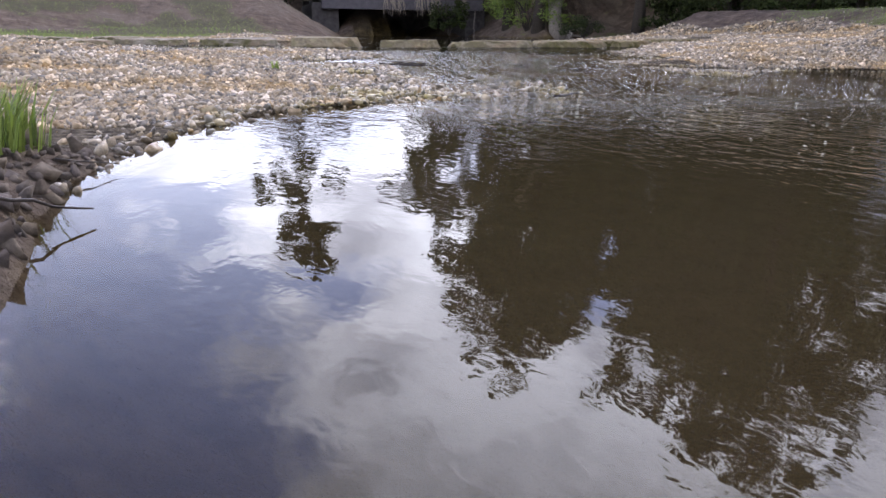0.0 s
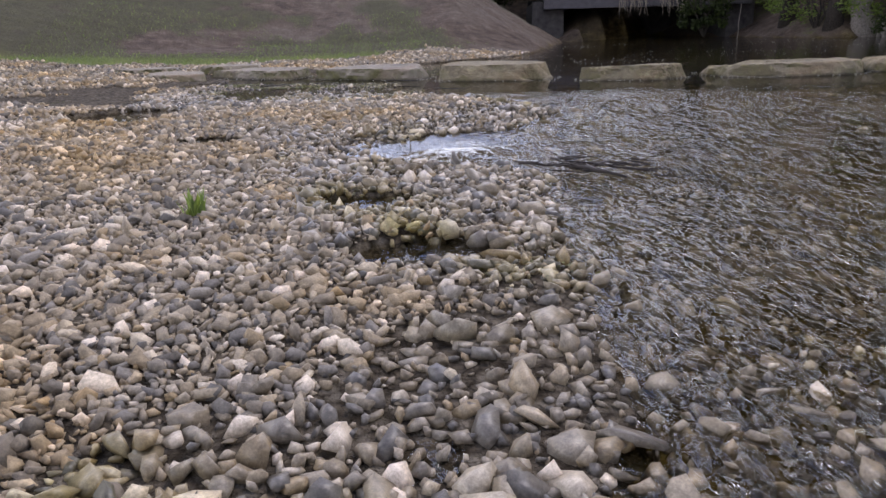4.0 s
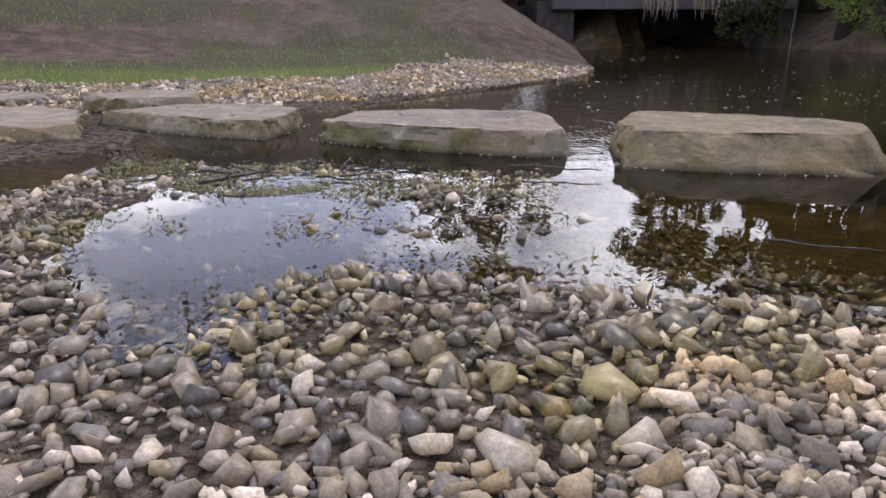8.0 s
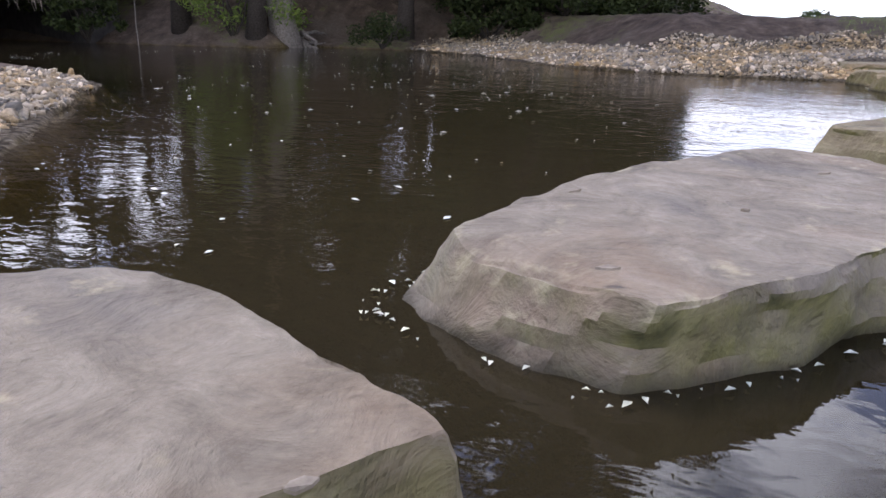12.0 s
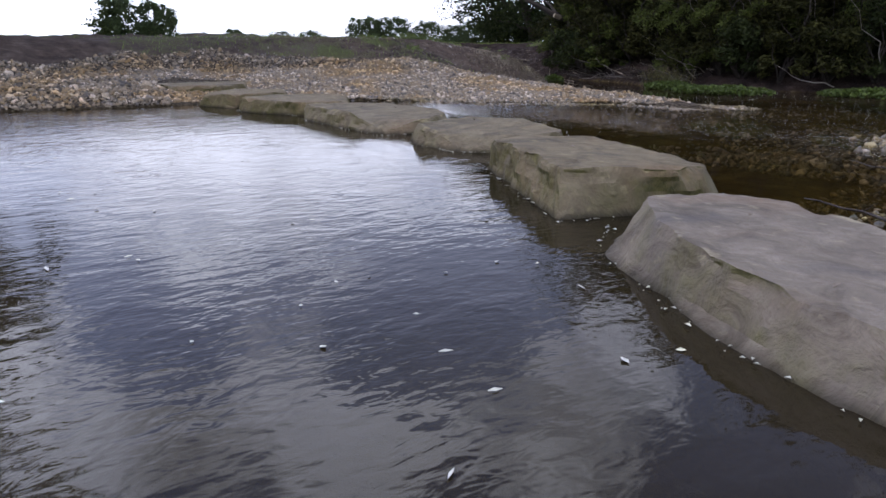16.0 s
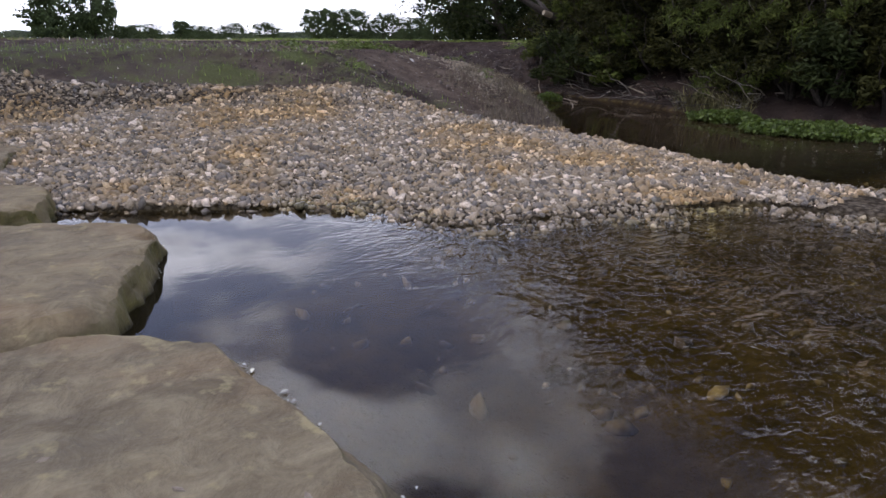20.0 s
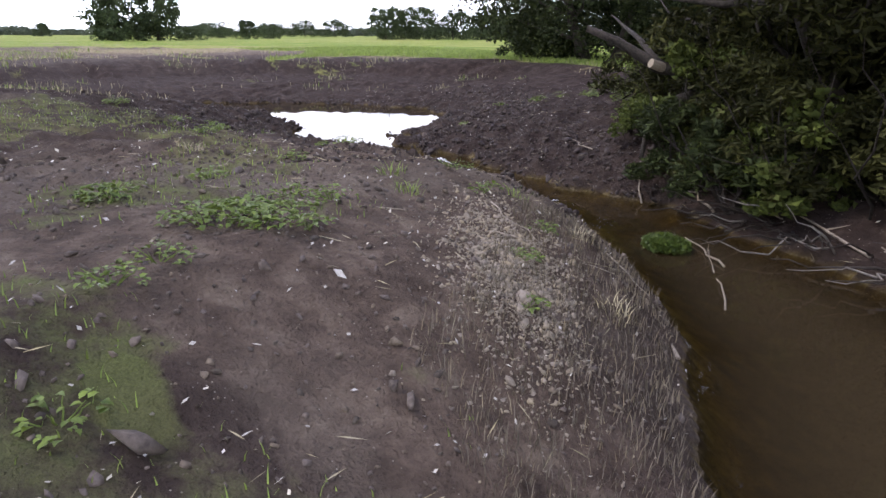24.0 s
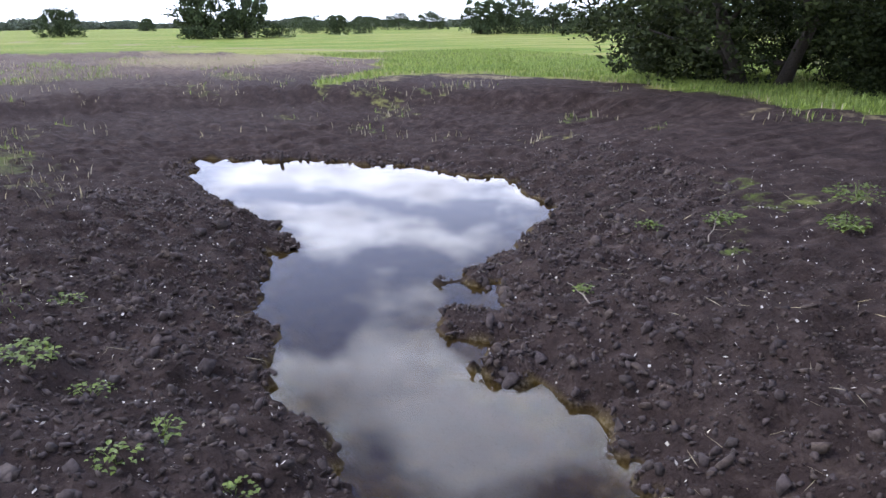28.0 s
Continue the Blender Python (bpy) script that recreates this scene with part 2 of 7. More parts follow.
def plan_terrain(x, y, fine):
    lv, w = -0.235 * smooth(6.0, -2.0, y) + 0 * x, wobble(x, y)
    flat_x, flat_y = x, y
    ragged = 0.22 + 0.95 * smooth(15.5, 18.5, x) * smooth(45, 38, x)        # lumpy shore of the dug pond
    x = x + ragged * (0.55 * fbm(flat_x, flat_y, 0.9, 3, 111) + 0.4 * fbm(flat_x, flat_y, 0.3, 2, 113))
    y = y + ragged * (0.55 * fbm(flat_x, flat_y, 0.9, 3, 115) + 0.4 * fbm(flat_x, flat_y, 0.3, 2, 117))
    near = {n: line_distance(x, y, s) for n, s in (("west", SHORE_WEST), ("nw", SHORE_NORTHWEST), ("east", SHORE_EAST), ("bar", SHORE_BAR),
                                                   ("tip", SHORE_TIP), ("ch", SHORE_CHANNEL), ("pond", SHORE_POND), ("south", SHORE_SOUTH))}
    dmin = np.minimum.reduce(list(near.values()))
    wet = inside(x, y, OUTLINE)
    sd = np.where(wet, -dmin, dmin)
    shift = lambda k: np.maximum(np.where(wet, 0, near[k] + w * np.clip(near[k] * 1.5, 0, 1)), 0)      # noqa: E731
    steep = smooth(-4.2, -5.2, y)
    pw = 0.004 + (0.028 - 0.02 * smooth(4.6, 5.6, y) * smooth(9.5, 8.2, y)) * shift("west") + 0.05 * np.maximum(shift("west") - 4.5, 0) + 0.28 * np.maximum(shift("west") - 8, 0) + steep * 0.17 * (1 - np.exp(-shift("west") / 0.2))
    pn = 0.02 + 0.085 * shift("nw") + 0.07 * np.maximum(shift("nw") - 2.6, 0) + 0.25 * np.maximum(shift("nw") - 4, 0) + smooth(17, 22, y) * 0.5 * shift("nw")
    pe = 0.02 + 0.11 * shift("east") + 0.36 * np.maximum(shift("east") - 2.3, 0) + smooth(19, 24, y) * 0.45 * shift("east")
    pb = 0.02 + 0.085 * shift("bar") + 0.22 * np.maximum(shift("bar") - 3.9, 0)
    pt = 0.02 + 0.13 * shift("tip") + 0.25 * np.maximum(shift("tip") - 1.7, 0)
    soft_l = 1.5 + 1.6 * smooth(17, 24, x) + 6 * smooth(29, 35, x)
    rise = lambda k: 0.5 * np.maximum(shift(k) - 7, 0)      # noqa: E731
    pc = 1.25 * (1 - np.exp(-shift("ch") / 1.5)) + rise("ch")
    pp = 1.2 * (1 - np.exp(-shift("pond") / soft_l)) + rise("pond")
    ps = 1.1 * (1 - np.exp(-shift("south") / 1.5)) + rise("south")
    field = 0.92 + 0.28 * fbm(x, y, 9, 3, 21) + 0.0012 * np.clip(x - 40, 0, 160)
    bank = np.minimum(7.0 - 0.40 * np.maximum(line_distance(x, y, CREST) - 3.0, 0), 4.6)
    land = np.minimum(np.minimum.reduce([pw, pn, pe, pb, pt, pc, pp, ps]) + lv, np.maximum(field, bank))
    # depth of the bed
    shallow = smooth(-2.9, -1.8, y) * smooth(7.0, 5.2, y) * smooth(6.5, 5.0, x)
    deep = 0.55 - 0.42 * smooth(-3.2, -1.8, y) * smooth(9.4, 8.4, y) * smooth(7.4, 6.2, x)
    deep = deep * (1 - shallow) + 0.085 * shallow
    deep = np.where(x > 15, 0.3, deep)
    bed = lv - 0.02 - deep * (1 - np.exp(np.minimum(sd, 0) / 0.55)) + shallow * 0.09 * fbm(x, y, 0.9, 3, 31) + 0.05 * fbm(x, y, 0.5, 3, 33) * np.exp(np.minimum(sd, 0) / 0.8)
    z = np.where(wet, bed, land)
    # masks
    n1 = fbm(x, y, 1.6, 4, 41)
    gw = smooth(-5.0, -4.2, y + 2.5 * n1 * smooth(-4.2, -5.8, x)) * smooth(14.6, 13.8, y + 1.6 * n1 + 0.1 * np.abs(x + 2)) * smooth(-11, -9, x + 2.5 * n1) * (x < 6)
    gw = np.maximum(gw, (np.maximum(near["nw"], 0) < 2.4 + 2 * n1) * smooth(18, 16, y) * (x < 6))
    ge = (near["east"] < 2.4 + 1.2 * n1) * smooth(19, 17, y)
    gb = (near["bar"] < 4.6 + 1.6 * n1) * 1.0
    gt = (near["tip"] < 1.5 + 0.6 * n1) * 1.0
    gravel = np.clip(np.maximum.reduce([gw, ge * 1.0, gb, gt * smooth(10.6, 9.4, x)]), 0, 1)
    gravel = np.where(wet, smooth(-0.5, -0.18, z - lv) + smooth(-3, -2, y) * smooth(9.6, 8.6, y) * (x < 7), gravel)
    gravel = np.clip(gravel, 0, 1)
    md = line_distance(x, y, MEADOW + MEADOW[:1])
    edge = np.where(inside(x, y, MEADOW), md, -md) + (0.8 + 1.6 * smooth(40, 70, x)) * 2.4 * fbm(x, y, 3.0, 4, 51)
    grass = smooth(-0.6, 0.9, edge)
    grass = np.maximum(grass, smooth(1.4, 0.5, np.hypot((x - 35.6) / 1.2, y - 0.3) + 1.2 * fbm(x, y, 1.2, 3, 55)))
    for px, py, ax, ay in GREEN:
        grass = np.maximum(grass, 0.75 * smooth(1.2, 0.4, np.hypot((x - px) / ax, (y - py) / ay) + 0.9 * fbm(x, y, 0.7, 3, 56)))
    west_green = (x < 7) * (y > 13) * smooth(0.25, -0.25, gravel - 0.5) * 0.72 * smooth(-0.16, 0.10, fbm(x, y, 2.6, 4, 57) + 0.30 * np.exp(-np.maximum(y - 14.4, 0) / 1.8) - 0.03)
    grass = np.maximum(grass, west_green * (gravel < 0.4))
    grass = np.maximum(grass, smooth(-9, -10.5, x) * 1.0)
    grass = np.maximum(grass, (x < -4.5) * (y < -4.6) * 0.6)
    grass = np.maximum(grass, np.minimum(0.46, 0.40 * smooth(0.10, 0.22, fbm(x, y, 1.9, 4, 59)) + 0.55 * smooth(-0.03, 0.17, fbm(x, y, 2.4, 4, 58)) * smooth(-2.0, 1.0, y + 0.08 * (x - 14)) * smooth(86, 70, x)) * (x > 10) * (gravel < 0.3) * smooth(1.5, 3, near["pond"]))
    grass = np.where(wet, 0, grass * (gravel < 0.5))
    straw = smooth(2.2, 0.0, np.abs(edge + 0.9)) * 0.7 * smooth(0.0, 0.15, fbm(x, y, 2.5, 3, 119)) + smooth(16, 4, np.hypot(x - 66, (y + 9) * 1.3)) * 0.75 + smooth(9, 0, np.abs(x - 118 - 2.0 * y)) * 0.8
    x, y = flat_x, flat_y
    if fine:
        rough = (1 - gravel) * (~wet) * (1 - 0.5 * grass)
        clod = np.abs(fbm(x, y, 0.55, 3, 61)) * 0.20 + fbm(x, y, 0.26, 2, 67) * 0.13
        z = z + rough * clod * smooth(14, 18, x + 3 * (y < -7)) + rough * 0.5 * clod * smooth(8, 14, x)
        z = z + rough * 0.5 * fbm(x, y, 2.2, 3, 71) * 0.25
        z = z + gravel * (~wet) * (0.07 * fbm(x, y, 1.3, 3, 73) + 0.03 * fbm(x, y, 0.35, 2, 75))
    for px, py, ax, ay in PUDDLES:
        r = np.hypot((x - px) / ax, (y - py) / ay) + 0.9 * fbm(x, y, 0.5, 3, 81)
        z = np.where(x < 3, z - np.maximum(z - lv + 0.08, 0) * smooth(1.25, 0.85, r), z)
    return z, gravel, grass, straw, wet, lv


def damp_shade_soil(x, y):
    """Freshly dug wet mud round the pond, drying out away from it; also willow shade painted on the south bank."""
    d = line_distance(x, y, SHORE_POND)
    return np.clip(smooth(np.where(y < -7, 14.0, 9.0), np.where(y < -7, 8.0, 3.0), d + 5 * fbm(x, y, 3.0, 3, 45)) * smooth(16.5, 20.5, x + 0.25 * (y < -6) * 10) + 0.75 * smooth(26, 30, x) * smooth(20, 14, d) + 0.6 * smooth(1.2, 0.3, line_distance(x, y, SHORE_CHANNEL))
                   + 0.8 * smooth(1.3, 0.6, np.hypot((x - 11.6) / 1.4, (y - 2.3) / 0.9) + 0.9 * fbm(x, y, 0.8, 3, 46))
                   # shade under the willow thicket, put into the soil colour
                   + smooth(7.0, 3.5, line_distance(x, y, SHORE_SOUTH)) * (y < -4.0) * smooth(-1.0, 1.5, x) * smooth(20, 16, x), 0, 1)


def ground_z(x, y):
    return float(terrain(np.array([float(x)]), np.array([float(y)]))[0][0])


# ---- materials ----
def material(name):
    m = bpy.data.materials.new(name)
    m.use_nodes = True
    nt = m.node_tree
    return m, nt, nt.nodes, nt.links, nt.nodes["Principled BSDF"]


def noise_node(nt, scale, detail=4.0, rough=0.55, coord=None, distortion=0.0):
    n = nt.nodes.new("ShaderNodeTexNoise")
    n.inputs["Scale"].default_value, n.inputs["Detail"].default_value = scale, detail
    n.inputs["Roughness"].default_value, n.inputs["Distortion"].default_value = rough, distortion
    if coord is None:
        tc_ = nt.nodes.new("ShaderNodeTexCoord")
        coord = tc_.outputs["Object"]
    nt.links.new(coord, n.inputs["Vector"])
    return n.outputs[0]


def ramp(nt, fac, *stops):
    r = nt.nodes.new("ShaderNodeValToRGB")
    el_ = r.color_ramp.elements
    while len(el_) < len(stops):
        el_.new(0.5)
    for s, (p, c) in zip(el_, stops):
        s.position, s.color = p, (*c, 1) if len(c) == 3 else c
    nt.links.new(fac, r.inputs[0])
    return r.outputs[0]


def blend(nt, fac, a, b, mode="MIX"):
    n = nt.nodes.new("ShaderNodeMix")
    n.data_type, n.blend_type = "RGBA", mode
    for sock, v in ((0, fac), (6, a), (7, b)):
        if isinstance(v, (int, float)):
            n.inputs[sock].default_value = v
        elif isinstance(v, tuple):
            n.inputs[sock].default_value = (*v, 1)
        else:
            nt.links.new(v, n.inputs[sock])
    return n.outputs[2]


def calc(nt, op, a, b=None):
    n = nt.nodes.new("ShaderNodeMath")
    n.operation = op
    for i, v in enumerate((a, b)):
        if isinstance(v, (int, float)):
            n.inputs[i].default_value = v
        elif v is not None:
            nt.links.new(v, n.inputs[i])
    return n.outputs[0]


def attribute(nt, name):
    n = nt.nodes.new("ShaderNodeAttribute")
    n.attribute_name = name
    return n


def bump(nt, height, strength, distance, normal=None):
    b = nt.nodes.new("ShaderNodeBump")
    b.inputs["Strength"].default_value, b.inputs["Distance"].default_value = strength, distance
    nt.links.new(height, b.inputs["Height"])
    if normal is not None:
        nt.links.new(normal, b.inputs["Normal"])
    return b.outputs[0]


def make_ground():
    m, nt, nd, lk, p = material("ground")
    zone = nd.new("ShaderNodeSeparateColor")
    lk.new(attribute(nt, "zone").outputs["Color"], zone.inputs[0])
    big, mid, small = noise_node(nt, 0.55, 5), noise_node(nt, 3.2, 6, 0.65), noise_node(nt, 22, 5, 0.7)
    mud = ramp(nt, mid, (0.28, (0.054, 0.040, 0.032)), (0.52, (0.118, 0.089, 0.071)), (0.72, (0.21, 0.168, 0.132)))
    dry = ramp(nt, small, (0.3, (0.10, 0.082, 0.068)), (0.7, (0.23, 0.195, 0.16)))
    mud = blend(nt, ramp(nt, big, (0.46, (0, 0, 0)), (0.68, (0.75, 0.75, 0.75))), mud, dry)
    # wet mud at the pond, and the painted shade under the willows
    dark_mud = ramp(nt, mid, (0.28, (0.020, 0.014, 0.0125)), (0.55, (0.045, 0.032, 0.029)), (0.75, (0.095, 0.072, 0.062)))
    mud = blend(nt, calc(nt, "MULTIPLY", attribute(nt, "damp_shade").outputs["Fac"], 0.93), mud, dark_mud)
    fleck = nd.new("ShaderNodeTexVoronoi")
    fleck.inputs["Scale"].default_value = 26
    tc_ = nd.new("ShaderNodeTexCoord")
    lk.new(tc_.outputs["Object"], fleck.inputs["Vector"])
    spot = ramp(nt, fleck.outputs["Distance"], (0.10, (1, 1, 1)), (0.16, (0, 0, 0)))
    spot = calc(nt, "MULTIPLY", spot, ramp(nt, noise_node(nt, 6, 2), (0.55, (0, 0, 0)), (0.62, (0.8, 0.8, 0.8))))
    mud = blend(nt, spot, mud, (0.36, 0.33, 0.29))
    cell = nd.new("ShaderNodeTexVoronoi")
    cell.inputs["Scale"].default_value = 24
    lk.new(tc_.outputs["Object"], cell.inputs["Vector"])
    gcol = nd.new("ShaderNodeHueSaturation")
    stone = ramp(nt, small, (0.3, (0.10, 0.085, 0.065)), (0.5, (0.24, 0.205, 0.16)), (0.7, (0.42, 0.38, 0.32)))
    stone = blend(nt, 0.55, stone, ramp(nt, calc(nt, "FRACT", calc(nt, "MULTIPLY", cell.outputs["Color"], 1.0)), (0.0, (0.12, 0.10, 0.08)), (0.5, (0.27, 0.23, 0.18)), (1.0, (0.46, 0.43, 0.38))))
    lk.new(stone, gcol.inputs["Color"])
    gaps = ramp(nt, cell.outputs["Distance"], (0.25, (1, 1, 1)), (0.75, (0.25, 0.23, 0.2)))
    gravel = blend(nt, 1.0, gcol.outputs[0], gaps, "MULTIPLY")
    gravel = blend(nt, 1.0, gravel, (0.6, 0.58, 0.55), "MULTIPLY")
    blades = noise_node(nt, 90, 3, 0.8)
    turf = ramp(nt, blades, (0.3, (0.062, 0.11, 0.012)), (0.55, (0.135, 0.22, 0.026)), (0.75, (0.21, 0.30, 0.05)))
    turf = blend(nt, ramp(nt, big, (0.42, (0, 0, 0)), (0.62, (0.45, 0.45, 0.45))), turf, (0.21, 0.245, 0.06))
    sparse = ramp(nt, calc(nt, "ADD", calc(nt, "MULTIPLY", blades, 0.6), calc(nt, "MULTIPLY", mid, 0.4)), (0.34, (0.056, 0.050, 0.036)), (0.5, (0.088, 0.082, 0.052)), (0.66, (0.112, 0.118, 0.062)))
    swath = nd.new("ShaderNodeMapping")
    swath.inputs["Rotation"].default_value, swath.inputs["Scale"].default_value = (0, 0, 0.5), (0.22, 0.03, 1)
    tc3 = nd.new("ShaderNodeTexCoord")
    lk.new(tc3.outputs["Object"], swath.inputs["Vector"])
    turf = blend(nt, ramp(nt, noise_node(nt, 1.0, 4, 0.6, swath.outputs[0]), (0.44, (0, 0, 0)), (0.62, (0.8, 0.8, 0.8))), turf, (0.30, 0.29, 0.095))
    turf = blend(nt, attribute(nt, "sparse").outputs["Fac"], turf, sparse)
    hay = ramp(nt, blades, (0.3, (0.16, 0.13, 0.07)), (0.7, (0.36, 0.31, 0.19)))
    edgy = calc(nt, "ADD", zone.outputs[1], calc(nt, "MULTIPLY", calc(nt, "SUBTRACT", mid, 0.5), 0.9))
    col = blend(nt, ramp(nt, edgy, (0.38, (0, 0, 0)), (0.62, (1, 1, 1))), mud, turf)
    edgy2 = calc(nt, "ADD", zone.outputs[2], calc(nt, "MULTIPLY", calc(nt, "SUBTRACT", mid, 0.5), 0.9))
    col = blend(nt, ramp(nt, edgy2, (0.42, (0, 0, 0)), (0.75, (0.85, 0.85, 0.85))), col, hay)
    edgy3 = calc(nt, "ADD", zone.outputs[0], calc(nt, "MULTIPLY", calc(nt, "SUBTRACT", mid, 0.5), 0.5))
    gm = ramp(nt, edgy3, (0.42, (0, 0, 0)), (0.58, (1, 1, 1)))
    col = blend(nt, gm, col, gravel)
    # silt and algae on the bed
    silt = ramp(nt, mid, (0.3, (0.048, 0.035, 0.012)), (0.5, (0.125, 0.092, 0.026)), (0.7, (0.23, 0.175, 0.050)))
    wetness = attribute(nt, "wet").outputs["Fac"]
    col = blend(nt, calc(nt, "MULTIPLY", wetness, ramp(nt, noise_node(nt, 1.4, 4), (0.3, (0.7, 0.7, 0.7)), (0.6, (1, 1, 1)))), col, silt)
    col = blend(nt, 1.0, col, (0.84, 0.81, 0.75), "MULTIPLY")
    lk.new(col, p.inputs["Base Color"])
    p.inputs["Roughness"].default_value = 0.95
    p.inputs["Specular IOR Level"].default_value = 0.1
    n1 = bump(nt, mid, 0.9, 0.09)
    n2 = bump(nt, small, 1.0, 0.035, bump(nt, noise_node(nt, 9, 5, 0.7), 0.9, 0.06, n1))
    n3 = bump(nt, cell.outputs["Distance"], 0.35, -0.015, n2)
    lk.new(n3, p.inputs["Normal"])
    return m


def make_pebble(name, tint, dark=1.0):
    m, nt, nd, lk, p = material(name)
    geo = nd.new("ShaderNodeNewGeometry")
    rnd = geo.outputs["Random Per Island"]
    k = dark
    col = ramp(nt, rnd, (0.0, (0.13 * k, 0.13 * k, 0.135 * k)), (0.16, (0.205 * k, 0.20 * k, 0.20 * k)), (0.34, (0.27 * k, 0.235 * k, 0.185 * k)), (0.52, (0.36 * k, 0.325 * k, 0.27 * k)),
               (0.68, (0.30 * k, 0.285 * k, 0.265 * k)), (0.80, (0.345 * k, 0.275 * k, 0.175 * k)), (0.88, (0.54 * k, 0.51 * k, 0.46 * k)), (1.0, (0.82 * k, 0.76 * k, 0.72 * k)))
    small = noise_node(nt, 45, 4, 0.65)
    col = blend(nt, 0.65, col, ramp(nt, small, (0.25, (0.40, 0.38, 0.36)), (0.6, (1.05, 1.02, 0.98)), (0.85, (1.3, 1.28, 1.22))), "MULTIPLY")
    grit = noise_node(nt, 150, 3, 0.7)
    col = blend(nt, 0.7, col, ramp(nt, grit, (0.3, (0.55, 0.55, 0.55)), (0.55, (1.0, 1.0, 1.0)), (0.75, (1.4, 1.4, 1.4))), "MULTIPLY")
    rust = ramp(nt, noise_node(nt, 0.8, 4, 0.6), (0.47, (0, 0, 0)), (0.62, (0.85, 0.85, 0.85)))
    col = blend(nt, rust, col, blend(nt, 1.0, col, tint, "MULTIPLY"))
    col = blend(nt, 1.0, col, (0.92, 0.83, 0.68), "MULTIPLY")
    lk.new(col, p.inputs["Base Color"])
    p.inputs["Roughness"].default_value = 0.72 if dark == 1.0 else 0.35
    p.inputs["Specular IOR Level"].default_value = 0.35
    lk.new(bump(nt, small, 0.35, 0.008), p.inputs["Normal"])
    return m


def make_slab(name="sandstone", tint=(0.87, 0.85, 0.77)):
    m, nt, nd, lk, p = material(name)
    big, mid, small = noise_node(nt, 1.3, 5, 0.55, distortion=0.6), noise_node(nt, 7, 6, 0.65, distortion=0.8), noise_node(nt, 70, 4, 0.7)
    col = ramp(nt, mid, (0.28, (0.14, 0.119, 0.094)), (0.5, (0.235, 0.203, 0.163)), (0.72, (0.33, 0.295, 0.245)))
    col = blend(nt, ramp(nt, big, (0.50, (0, 0, 0)), (0.66, (0.55, 0.55, 0.55))), col, (0.255, 0.175, 0.115))
    col = blend(nt, ramp(nt, big, (0.33, (0.8, 0.8, 0.8)), (0.44, (0, 0, 0))), col, (0.125, 0.116, 0.112))
    col = blend(nt, 0.35, col, ramp(nt, small, (0.3, (0.55, 0.54, 0.52)), (0.7, (1.15, 1.15, 1.15))), "MULTIPLY")
    blot = noise_node(nt, 3.1, 5, 0.6, distortion=1.2)
    col = blend(nt, ramp(nt, blot, (0.56, (0, 0, 0)), (0.70, (0.65, 0.65, 0.65))), col, (0.10, 0.083, 0.06))
    worn = nd.new("ShaderNodeNewGeometry")
    rimmed = calc(nt, "ADD", calc(nt, "MULTIPLY", calc(nt, "SUBTRACT", worn.outputs["Pointiness"], 0.5), 5.0), calc(nt, "MULTIPLY", calc(nt, "SUBTRACT", noise_node(nt, 11, 4, 0.6), 0.5), 2.2))
    col = blend(nt, ramp(nt, rimmed, (0.22, (0, 0, 0)), (0.5, (0.75, 0.75, 0.75))), col, (0.40, 0.36, 0.25))
    ob = nd.new("ShaderNodeObjectInfo")
    hue = ramp(nt, ob.outputs["Random"], (0.0, (0.93, 0.93, 0.96)), (1.0, (1.04, 1.0, 0.92)))
    col = blend(nt, 1.0, col, hue, "MULTIPLY")
    tc_ = nd.new("ShaderNodeTexCoord")
    z = nd.new("ShaderNodeSeparateXYZ")
    lk.new(tc_.outputs["Object"], z.inputs[0])
    geo = nd.new("ShaderNodeNewGeometry")
    up = nd.new("ShaderNodeSeparateXYZ")
    lk.new(geo.outputs["Normal"], up.inputs[0])
    # olive algae clings to the wet upright sides
    side = calc(nt, "SUBTRACT", 0.75, up.outputs[2])
    moss = calc(nt, "ADD", calc(nt, "MULTIPLY", side, 0.80), calc(nt, "SUBTRACT", calc(nt, "MULTIPLY", mid, 1.3), 0.75))
    moss = ramp(nt, moss, (0.0, (0, 0, 0)), (0.58, (0.92, 0.92, 0.92)))
    col = blend(nt, moss, col, ramp(nt, noise_node(nt, 16, 5, 0.65), (0.3, (0.045, 0.048, 0.016)), (0.7, (0.155, 0.148, 0.056))))
    tide = calc(nt, "ADD", z.outputs[2], calc(nt, "MULTIPLY", calc(nt, "SUBTRACT", mid, 0.5), 0.05))
    col = blend(nt, ramp(nt, tide, (0.0, (0.85, 0.85, 0.85)), (0.035, (0, 0, 0))), col, (0.035, 0.030, 0.018))
    col = blend(nt, 1.0, col, tint, "MULTIPLY")
    lk.new(col, p.inputs["Base Color"])
    p.inputs["Roughness"].default_value = 0.82
    p.inputs["Specular IOR Level"].default_value = 0.3
    strata = nd.new("ShaderNodeTexWave")
    strata.bands_direction = "Z"
    strata.inputs["Scale"].default_value, strata.inputs["Distortion"].default_value, strata.inputs["Detail"].default_value = 9, 7, 3
    lk.new(tc_.outputs["Object"], strata.inputs["Vector"])
    n1 = bump(nt, strata.outputs["Fac"], 0.12, 0.008)
    n2 = bump(nt, mid, 0.75, 0.04, bump(nt, blot, 0.6, 0.06, n1))
    lk.new(bump(nt, small, 0.5, 0.004, n2), p.inputs["Normal"])
    return m


